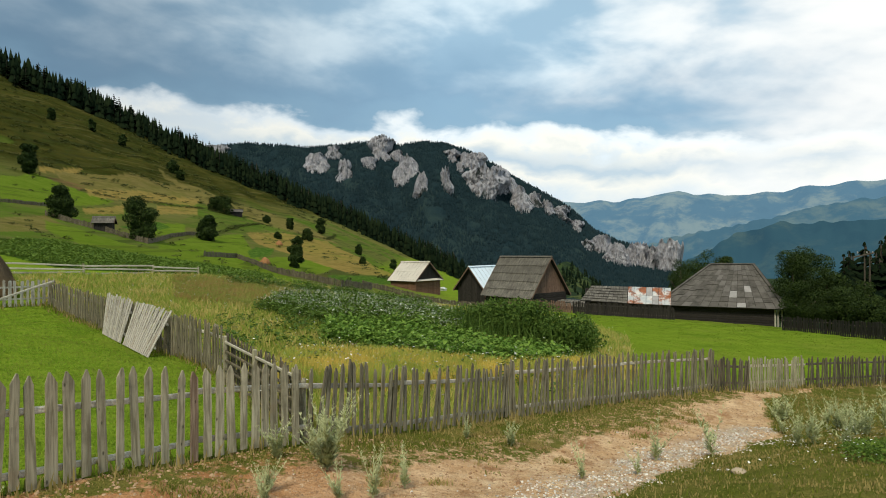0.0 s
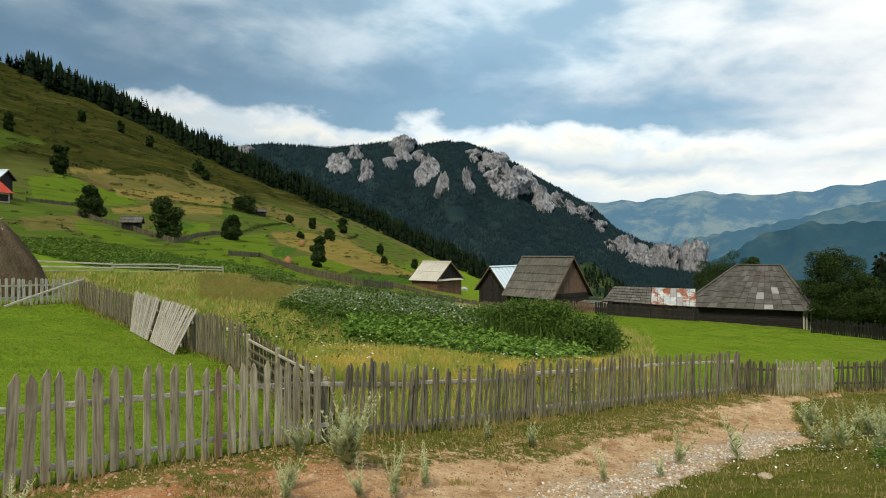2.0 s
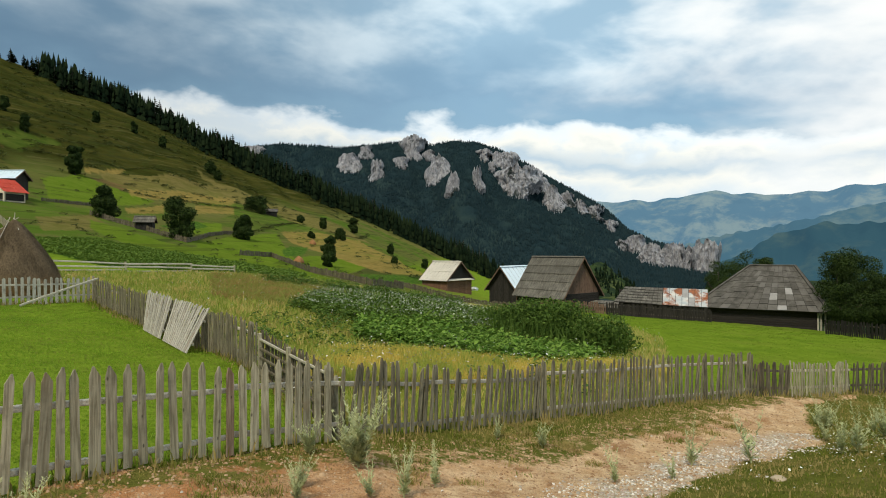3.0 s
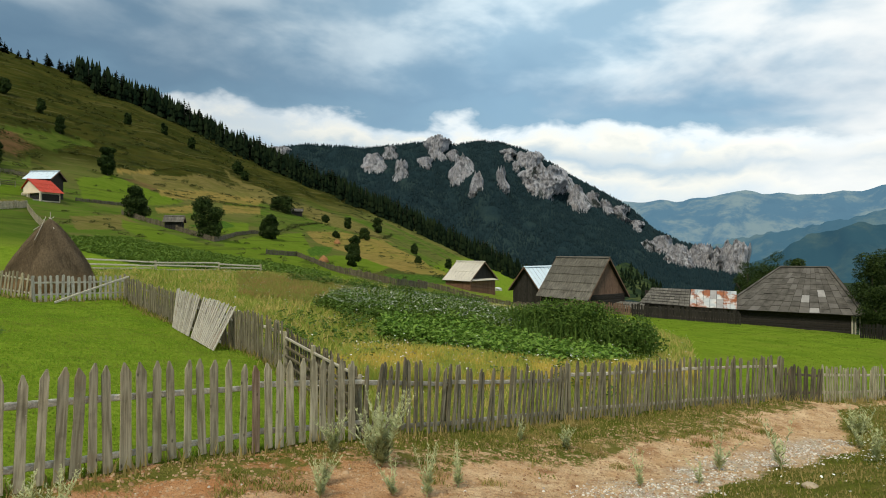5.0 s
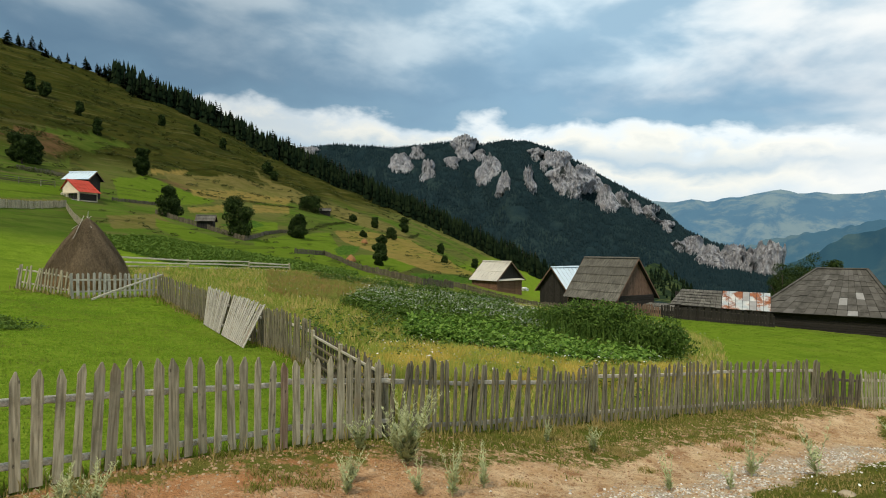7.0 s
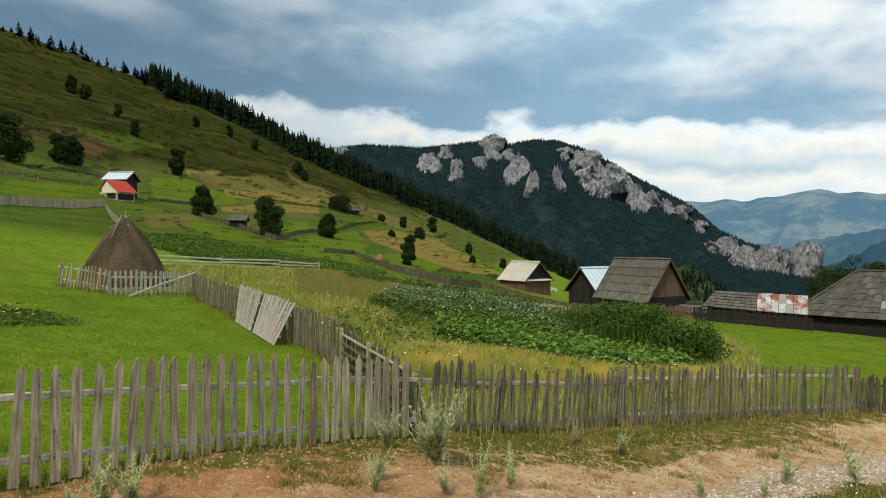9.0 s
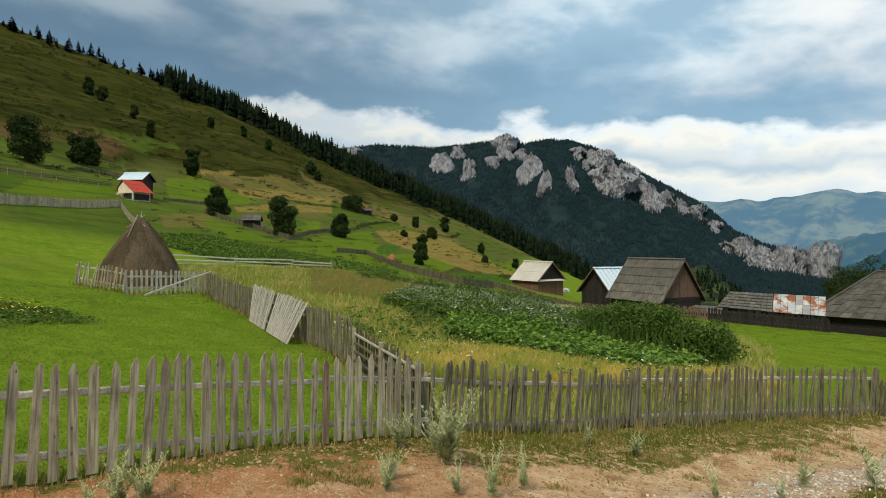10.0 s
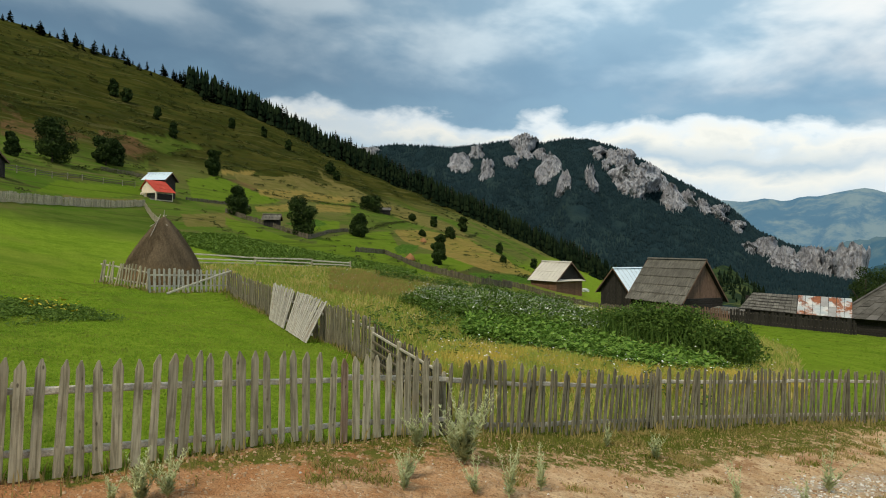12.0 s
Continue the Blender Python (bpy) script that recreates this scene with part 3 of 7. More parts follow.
def masks(x, y, z):
    r = np.hypot(x, y)
    d, side = along(x, y, ROAD)
    f, fs = along(x, y, FRONT)
    near = r < 60
    wob = 0.35 * ripple(x, y, 3.0, 5)
    dirt = (1 - ease(d + wob, 0.95, 1.9)) * near
    bank = (1 - ease(d, 1.9, 3.2)) * 0.42 * (side > 0) * (fs < 0) * near
    dirt = np.maximum(dirt, bank)
    kd, _ = along(x, y, KERB)
    gd, _ = along(x, y, KERB[:-2])
    verge = np.where(inside(x, y, WAYSIDE), kd, -kd)
    dirt = np.maximum(dirt, (1 - ease(np.abs(verge + 0.9), 0.8, 1.5)) * near * (fs < 0) * ease(f, 0.5, 1.1)) * (1 - ease(verge + 0.3 * wob, -0.25, 0.25))
    gravel = (1 - ease(np.abs(gd - 0.5) + 0.3 * wob, 0.2, 0.75)) * near * ease(x, -1.2, 0.6)
    clay = (1 - ease(x + 0.8 * wob, -2.8, 0.4)) * near
    turf = np.where((fs < 0) & near, 1.0, 0.0)
    tall = inside(x, y, MEADOW).astype(float)
    az = np.degrees(np.arctan2(x, y))
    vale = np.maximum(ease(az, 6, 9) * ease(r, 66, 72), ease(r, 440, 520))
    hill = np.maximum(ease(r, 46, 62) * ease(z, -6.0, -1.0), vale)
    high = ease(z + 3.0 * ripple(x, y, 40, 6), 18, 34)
    plot = inside(x, y, [(-24, 36), (-14, 41), (-17, 58), (-42, 62), (-40, 46)]).astype(float)
    held = {key: np.max([inside(x, y, f) for f in polys], 0).astype(float) for key, polys in (("lush", LUSH), ("mead", MEADOWED), ("ripe", RIPE), ("dry", DRY), ("brown", BROWN))}
    plot = np.maximum(plot, np.max([inside(x, y, f) for f in PLOTS], 0))
    return {**held, "vale": vale, "clay": clay, "dirt": dirt, "gravel": gravel, "turf": turf, "tall": tall, "hill": hill, "high": high, "plot": plot}


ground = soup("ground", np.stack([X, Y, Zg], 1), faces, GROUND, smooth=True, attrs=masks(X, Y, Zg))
tagged(ground, "green pasture land with a dirt track and hill fields", "ground", kind="structure")

# ---------------------------------------------------------------- mountain with cliffs
CREST = [(-40, 0.15), (-22, 0.167), (-18.7, 0.177), (-13, 0.173), (-9.8, 0.18), (-6.2, 0.186), (-4.3, 0.179), (-2, 0.186), (0, 0.184), (2.8, 0.167), (5.1, 0.145), (7.6, 0.116),
         (10, 0.093), (12.3, 0.068), (14.5, 0.030), (17, 0.008), (19, 0.0), (21.5, -0.01), (22.6, -0.055), (26, -0.11)]
MOUNT = 1250.0


def crest_at(az):
    return np.interp(az, [c[0] for c in CREST], [c[1] for c in CREST])


def mount(az, s):
    """A place on the mountain's face: s 0 at the foot, 1 at the crest."""
    az, s = np.asarray(az, float), np.asarray(s, float)
    top = crest_at(az) * MOUNT
    foot = -0.09 * 600
    rng_ = 640 + (MOUNT - 640) * s
    spur = 42 * ripple(az * 9 + s * 40, s * 70 - az * 4, 90, 11) * np.sin(np.clip(s, 0, 1) * math.pi)
    rr = rng_ + spur
    zz = foot + (top - foot) * np.clip(s, 0, 1) ** 1.15
    return np.sin(np.radians(az)) * rr, np.cos(np.radians(az)) * rr, zz + EYE


az_, s_ = np.meshgrid(np.linspace(-40, 26, 260), np.linspace(0, 1, 70))
mx, my, mz = mount(az_.ravel(), s_.ravel())
mz = mz + 2.5 * ripple(mx, my, 45, 12)
bx, by, bz = mx[-260:] * 1.25, my[-260:] * 1.25, mz[-260:] * 0 - 90
mv = np.concatenate([np.stack([mx, my, mz], 1), np.stack([bx, by, bz], 1)])
i, j = np.meshgrid(np.arange(70), np.arange(259), indexing="ij")
mf = np.stack([i * 260 + j, i * 260 + j + 1, (i + 1) * 260 + j + 1, (i + 1) * 260 + j], -1).reshape(-1, 4)
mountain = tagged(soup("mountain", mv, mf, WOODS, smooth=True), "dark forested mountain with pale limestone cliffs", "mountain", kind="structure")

# ---------------------------------------------------------------- far hills


def far_range(name, profile, dist, drop, mat, label, seed):
    lo, hi = profile[0][0], profile[-1][0]
    a, s = np.meshgrid(np.linspace(lo, hi, 220), np.linspace(0, 1, 26))
    top = np.interp(a, [p[0] for p in profile], [p[1] for p in profile]) * dist
    r = dist * (0.74 + 0.26 * s) + dist * 0.02 * ripple(a * 40, s * 160, 160, seed)
    x, y = np.sin(np.radians(a)) * r, np.cos(np.radians(a)) * r
    z = -drop + (top + drop) * s ** 0.9 + EYE + dist * 0.0022 * ripple(a * 70, s * 130, 110, seed + 1) * s
    i, j = np.meshgrid(np.arange(25), np.arange(219), indexing="ij")
    f = np.stack([i * 220 + j, i * 220 + j + 1, (i + 1) * 220 + j + 1, (i + 1) * 220 + j], -1).reshape(-1, 4)
    ob = soup(name, np.stack([x.ravel(), y.ravel(), z.ravel()], 1), f, mat, smooth=True)
    return tagged(ob, label, "hills", kind="structure")


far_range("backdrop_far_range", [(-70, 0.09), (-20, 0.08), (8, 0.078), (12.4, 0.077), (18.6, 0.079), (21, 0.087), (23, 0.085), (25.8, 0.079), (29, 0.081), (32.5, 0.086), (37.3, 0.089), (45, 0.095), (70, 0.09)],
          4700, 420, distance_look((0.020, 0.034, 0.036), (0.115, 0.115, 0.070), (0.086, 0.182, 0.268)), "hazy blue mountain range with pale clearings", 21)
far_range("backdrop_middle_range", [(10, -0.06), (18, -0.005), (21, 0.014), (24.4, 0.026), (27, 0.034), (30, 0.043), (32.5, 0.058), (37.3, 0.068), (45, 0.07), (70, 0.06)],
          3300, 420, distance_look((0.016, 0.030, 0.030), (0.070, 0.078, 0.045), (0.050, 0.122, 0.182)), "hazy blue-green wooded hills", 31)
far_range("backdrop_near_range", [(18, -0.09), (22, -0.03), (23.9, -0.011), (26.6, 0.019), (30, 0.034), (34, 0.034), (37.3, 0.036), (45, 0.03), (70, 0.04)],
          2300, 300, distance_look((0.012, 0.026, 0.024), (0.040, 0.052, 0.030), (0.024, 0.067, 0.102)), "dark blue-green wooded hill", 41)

# ---------------------------------------------------------------- picket fences


def lerp_line(line, step):
    """Places and headings every step metres along a line of the plan."""
    out, left = [], 0.0
    for (ax, ay), (bx, by) in zip(line, line[1:]):
        n = math.hypot(bx - ax, by - ay)
        s = left
        while s < n:
            out.append((ax + (bx - ax) * s / n, ay + (by - ay) * s / n, math.atan2(by - ay, bx - ax)))
            s += step
        left = s - n
    return out


def picket_mesh(name, w, h, t, tip, rng, mat):
    """A sawn board with a pointed top, a little crooked."""
    bm = bmesh.new()
    e = lambda k: rng.uniform(-k, k)
    peak = w * e(0.18)
    wt = w * rng.uniform(0.82, 1.0)
    outline = [(-w / 2, 0), (w / 2, 0), (wt / 2 + e(0.006), h * 0.5), (wt / 2 + e(0.004), h - tip * rng.uniform(0.8, 1.15)), (peak + 0.008, h), (peak - 0.008, h), (-wt / 2 + e(0.004), h - tip * rng.uniform(0.8, 1.15)), (-wt / 2 + e(0.006), h * 0.5)]
    prism(bm, outline, t)
    me = bpy.data.meshes.new(name)
    bmesh.ops.recalc_face_normals(bm, faces=bm.faces)
    bm.to_mesh(me)
    bm.free()
    me.materials.append(mat)
    return me


def rail_between(name, a, b, w, t, mat, parent, rng):
    """A split rail from a to b, slightly bowed."""
    a, b = Vector(a), Vector(b)
    bm = bmesh.new()
    n, ringv = 6, []
    along_ = (b - a).normalized()
    side = along_.cross(Vector((0, 0, 1))).normalized()
    up = side.cross(along_)
    sag = rng.uniform(-0.02, 0.02)
    for k in range(n + 1):
        c = a.lerp(b, k / n) + up * sag * math.sin(k / n * math.pi) + side * rng.uniform(-0.004, 0.004)
        g = 1 - 0.15 * k / n
        ringv.append([bm.verts.new(c + side * (sx * t * g) + up * (sz * w * g)) for sx, sz in ((-0.5, -0.35), (-0.3, -0.5), (0.3, -0.5), (0.5, -0.35), (0.5, 0.35), (0.3, 0.5), (-0.3, 0.5), (-0.5, 0.35))])
    for p, q in zip(ringv, ringv[1:]):
        for k in range(8):
            bm.faces.new((p[k], p[(k + 1) % 8], q[(k + 1) % 8], q[k]))
    bm.faces.new(ringv[0][::-1])
    bm.faces.new(ringv[-1])
    return part(name, bm, mat, parent)


def post_mesh(h, r, rng, mat):
    bm = bmesh.new()
    rings_ = []
    for z, g in ((-0.3, 1.05), (h * 0.4, 1.0), (h * 0.95, 0.92), (h, 0.6)):
        rings_.append([bm.verts.new((math.cos(a) * r * g * rng.uniform(0.92, 1.08), math.sin(a) * r * g * rng.uniform(0.92, 1.08), z)) for a in [x * math.pi / 4 for x in range(8)]])
    for p, q in zip(rings_, rings_[1:]):
        for k in range(8):
            bm.faces.new((p[k], p[(k + 1) % 8], q[(k + 1) % 8], q[k]))
    bm.faces.new(rings_[-1])
    me = bpy.data.meshes.new("post")
    bmesh.ops.recalc_face_normals(bm, faces=bm.faces)
    bm.to_mesh(me)
    bm.free()
    me.materials.append(mat)
    return me


def picket_fence(line, label, seed, h=1.1, step=0.15, w=0.095, tip=0.09, lift=0.0, base=None, mat=None, lean=2.5, rails=(0.27, 0.76), rough=0.04, posts=2.6, face=-1, tilt=0.0, spots=None, bob=0.03):
    """A fence along a line of the plan: boards nailed to two rails on posts. face: the side of the boards. base(x, y) gives the height of its foot."""
    rng = random.Random(seed)
    mat = mat or PICKET
    foot = base or (lambda x, y: ground_at(x, y))
    fence = tagged(new("picket_fence"), label, "fence", "picket fences")
    cx, cy = line[0]
    fence.location = (cx, cy, foot(cx, cy))
    inv = Matrix.Translation(-fence.location)
    pool = [picket_mesh("picket", w * rng.uniform(0.82, 1.12), h * rng.uniform(1 - rough, 1 + rough), 0.022, tip, rng, mat) for _ in range(9)]
    spots = spots or [(x, y, a, tilt) for x, y, a in lerp_line(line, step)]
    for x, y, a, slant in spots:
        ob = new("picket", pool[rng.randrange(9)])
        ob.parent = fence
        off = 0.06 * face
        m = pose(x - math.sin(a) * off, y + math.cos(a) * off, foot(x, y) + lift + rng.uniform(-bob, bob) * h, rng.gauss(0, 1.0), slant + rng.gauss(0, lean), math.degrees(a) + rng.gauss(0, 2))
        ob.matrix_basis = inv @ m
    pm = post_mesh(h * 0.8, 0.042, rng, mat)
    stops = []
    for (ax, ay), (bx_, by_) in zip(line, line[1:]):
        n = max(1, round(math.hypot(bx_ - ax, by_ - ay) / posts))
        stops += [(ax + (bx_ - ax) * q / n, ay + (by_ - ay) * q / n, math.atan2(by_ - ay, bx_ - ax)) for q in range(n)]
    stops.append((*line[-1], stops[-1][2]))
    for x, y, a in stops:
        ob = new("post", pm)
        ob.parent = fence
        ob.matrix_basis = inv @ pose(x - math.sin(a) * -face * 0.08, y + math.cos(a) * -face * 0.08, foot(x, y), rng.gauss(0, 1.5), rng.gauss(0, 1.5), rng.uniform(0, 90))
    for (ax, ay, aa), (bx_, by_, ba) in zip(stops, stops[1:]):
        for q in rails:
            ob = rail_between("rail", (ax, ay, foot(ax, ay) + lift + q * h + rng.uniform(-0.02, 0.02)), (bx_, by_, foot(bx_, by_) + lift + q * h + rng.uniform(-0.02, 0.02)), 0.075, 0.05, OLD_RAIL if mat in (DARK_WOOD, OLD_PICKET, BROWN_WOOD) else RAIL, fence, rng)
            ob.matrix_basis = inv
    return fence


def bank_foot(x, y):
    return ground_at(x, y) + 0.03


def crossing(az, line):
    """Where a bearing from the origin of the plan crosses a line, and the line's heading there."""
    dx, dy = bearing(az, 1.0)
    for (ax, ay), (bx, by) in zip(line, line[1:]):
        ex, ey = bx - ax, by - ay
        den = dx * ey - dy * ex
        s = (ax * dy - ay * dx) / (den or 1e-9)
        if 0 <= s <= 1 and (ax + ex * s) * dx + (ay + ey * s) * dy > 0:
            return ax + ex * s, ay + ey * s, math.atan2(ey, ex)
    return None


# bearings of the lawn fence's pickets at the foot, and how far each leans in degrees of bearing
LAWN_PICKETS = [(-54.0, 0.2), (-52.8, 0.3), (-51.5, 0.2), (-50.3, 0.3), (-49.1, 0.45), (-47.5, 0.3), (-46.05, 0.25), (-44.7, 0.1), (-43.35, 0.25), (-41.9, 0.3), (-40.6, 0.25), (-39.25, 0.4), (-38.15, 0.55), (-36.9, 0.25), (-35.75, -0.05),
                (-34.45, -0.05), (-33.2, -0.1), (-32.0, 0.0), (-30.8, -0.1), (-29.55, -0.1), (-28.3, -0.1), (-27.3, 0.05), (-26.05, 0.0), (-24.85, -0.1), (-23.7, -0.1), (-22.5, 0.0), (-21.5, 0.05), (-20.45, 0.0), (-19.4, 0.05), (-18.35, 0.05), (-17.5, 0.0), (-16.7, 0.0), (-15.7, 0.0), (-14.7, 0.05)]
lawn_spots = []
for az_p, tip_p in [(-77.5 + 1.5 * k, 0.2) for k in range(16)] + LAWN_PICKETS:
    got = crossing(az_p, FRONT[:4])
    if got:
        r_p = math.hypot(got[0], got[1])
        lawn_spots.append((*got, math.degrees(math.radians(tip_p) * r_p / 1.12)))
lawn_fence = picket_fence(FRONT[:4], "weathered grey picket fence along the lawn", 1, 1.13, 0.188, 0.106, 0.10, base=bank_foot, lean=0.8, rails=(0.20, 0.72), rough=0.02, spots=lawn_spots, bob=0.012)
# one board of another wood among the grey ones
RED_PICKET = material("reddish_picket", timber((0.17, 0.105, 0.065), (0.38, 0.29, 0.20), warm=(0.30, 0.11, 0.05)), 0.9)
odd = min((c for c in lawn_fence.children if c.name.startswith("picket")), key=lambda c: (c.matrix_basis.translation + lawn_fence.location - Vector((*crossing(-23.7, FRONT)[:2], 0.0))).xy.length)
odd.data = odd.data.copy()
odd.data.materials[0] = RED_PICKET
tagged(odd, "reddish brown picket")
picket_fence(FRONT[3:6], "weathered grey-brown picket fence above the dirt track", 2, 1.08, 0.142, 0.068, 0.07, base=bank_foot, lean=3.0, tilt=5.0, rails=(0.12, 0.74), mat=TRACK_PICKET)
picket_fence(FRONT[5:], "grey-brown picket fence of close-set tall boards above the track", 12, 1.17, 0.128, 0.080, 0.07, base=bank_foot, lean=3.0, tilt=3.5, rails=(0.14, 0.78), mat=TRACK_PICKET)
picket_fence([(7.75, 16.75), (9.0, 17.3)], "reddish brown gate of narrow pickets beside the track", 3, 0.95, 0.12, 0.075, 0.05, lean=2.5, mat=OLD_PICKET)
picket_fence([(9.1, 17.35), (12.2, 19.7)], "pale weathered picket fence beside the track", 13, 1.0, 0.15, 0.070, 0.05, lean=3.5, rough=0.09)
picket_fence([(12.3, 19.75), (16, 21.3), (23, 23.5)], "dark weathered picket fence behind tall weeds", 4, 1.05, 0.14, 0.075, 0.06, lean=3, mat=OLD_PICKET)


picket_fence([bearing(-34.3, 29.8), bearing(-32.4, 25.5), bearing(-30.4, 22), bearing(-24.6, 16.7), bearing(-21, 13.7)], "old grey picket fence dividing lawn and meadow", 5, 1.10, 0.130, 0.078, 0.06, lean=2.5, mat=TRACK_PICKET)
picket_fence([bearing(-20.4, 13.2), bearing(-15.2, 9.6), bearing(-13.6, 8.7)], "brown picket fence with a rail hurdle before it", 9, 1.05, 0.165, 0.080, 0.07, lean=2.5, mat=OLD_PICKET)
picket_fence([bearing(-40.8, 28.6), bearing(-34.3, 29.8)], "pale grey picket fence before a haystack", 6, 1.05, 0.205, 0.115, 0.04, lean=1.2, mat=PALE_WOOD)
picket_fence([bearing(-44.5, 30.6), bearing(-41.0, 29.0)], "leaning grey picket fence beside a haystack", 7, 1.08, 0.16, 0.09, 0.05, lean=5, tilt=9)

# ---------------------------------------------------------------- farm buildings


def slab(bm, quad, t):
    """A board or sheet over four corners, t thick downwards along its normal."""
    q = [Vector(v) for v in quad]
    n = (q[1] - q[0]).cross(q[3] - q[0]).normalized()
    if n.z < 0:
        n = -n
    a = [bm.verts.new(v) for v in q]
    b = [bm.verts.new(v - n * t) for v in q]
    bm.faces.new(a)
    bm.faces.new(b[::-1])
    for k in range(4):
        bm.faces.new((a[k], b[k], b[(k + 1) % 4], a[(k + 1) % 4]))


def blend(quad, u, v):
    """A place on a four-cornered slope: u along the eave, v up to the ridge."""
    a, b, c, d = (Vector(p) for p in quad)
    return a.lerp(b, u).lerp(d.lerp(c, u), v)


def cover(parent, quad, rows, cols, pick, rng, t=0.03, gap=0.004, lift=0.03, piece="roof_sheet", jitter=0.0):
    """A slope laid with overlapping sheets, each its own piece; pick(row, col) gives the material."""
    a, b, c, d = (Vector(p) for p in quad)
    n = (b - a).cross(d - a).normalized()
    n = n if n.z > 0 else -n
    for i in range(rows):
        for j in range(cols):
            u0, u1 = j / cols + gap, (j + 1) / cols - gap
            v0, v1 = max(0, i / rows - 0.015 + rng.uniform(-1, 1) * jitter / rows), (i + 1) / rows
            bm = bmesh.new()
            up = n * (lift + rng.uniform(0, lift * 0.8))
            slab(bm, (blend(quad, u0, v0) + up, blend(quad, u1, v0) + up, blend(quad, u1, v1) + n * 0.004, blend(quad, u0, v1) + n * 0.004), t)
            part(piece, bm, pick(i, j), parent)


def course_row(parent, quad, v0, v1, boards, mat, rng, t=0.03):
    """One course of narrow roof boards, ragged at the foot."""
    a, b, c, d = (Vector(p) for p in quad)
    n = (b - a).cross(d - a).normalized()
    n = n if n.z > 0 else -n
    bm = bmesh.new()
    for j in range(boards):
        u0, u1 = j / boards + 0.0008, (j + 1) / boards - 0.0008
        f = v0 - 0.03 + rng.uniform(-0.012, 0.012)
        up = n * (0.07 + rng.uniform(0, 0.025))
        slab(bm, (blend(quad, u0, max(f, -0.03)) + up, blend(quad, u1, max(f, -0.03)) + up, blend(quad, u1, v1) + n * 0.01, blend(quad, u0, v1) + n * 0.01), t)
    return tagged(part("roof_course", bm, mat, parent), kind="stuff")


def wall_boards(parent, p0, p1, z0, top, step, mat, rng, t=0.03, name="wall_board"):
    """Upright boards from p0 to p1; top(u) gives the height of their upper ends."""
    a, b = Vector((*p0, 0)), Vector((*p1, 0))
    side = (b - a).normalized()
    out = Vector((side.y, -side.x, 0))
    n = max(2, int((b - a).length / step))
    for k in range(n):
        u0, u1 = (k + 0.03) / n, (k + 0.97) / n
        bm = bmesh.new()
        w0, w1 = a.lerp(b, u0), a.lerp(b, u1)
        o = out * rng.uniform(0, 0.015)
        v = [bm.verts.new(w + o + e) for e in (Vector(), -out * t) for w in (w0 + Vector((0, 0, z0)), w1 + Vector((0, 0, z0)), w1 + Vector((0, 0, top(u1))), w0 + Vector((0, 0, top(u0))))]
        for f in ((0, 1, 2, 3), (7, 6, 5, 4), (0, 4, 5, 1), (1, 5, 6, 2), (2, 6, 7, 3), (3, 7, 4, 0)):
            bm.faces.new([v[i] for i in f])
        part(name, bm, mat, parent)


def log_wall(parent, p0, p1, z0, z1, mat, d=0.22):
    """Stacked squared logs."""
    a, b = Vector((*p0, 0)), Vector((*p1, 0))
    n = max(1, round((z1 - z0) / d))
    ang = math.degrees(math.atan2(b.y - a.y, b.x - a.x))
    c = (a + b) / 2
    for k in range(n):
        bm = bmesh.new()
        box(bm, ((b - a).length + (0.2 if k % 2 else 0), 0.18, (z1 - z0) / n - 0.012), None, 0.025)
        ob = part("log", bm, mat, parent)
        ob.matrix_basis = pose(c.x, c.y, z0 + (k + 0.5) * (z1 - z0) / n, 0, 0, ang)


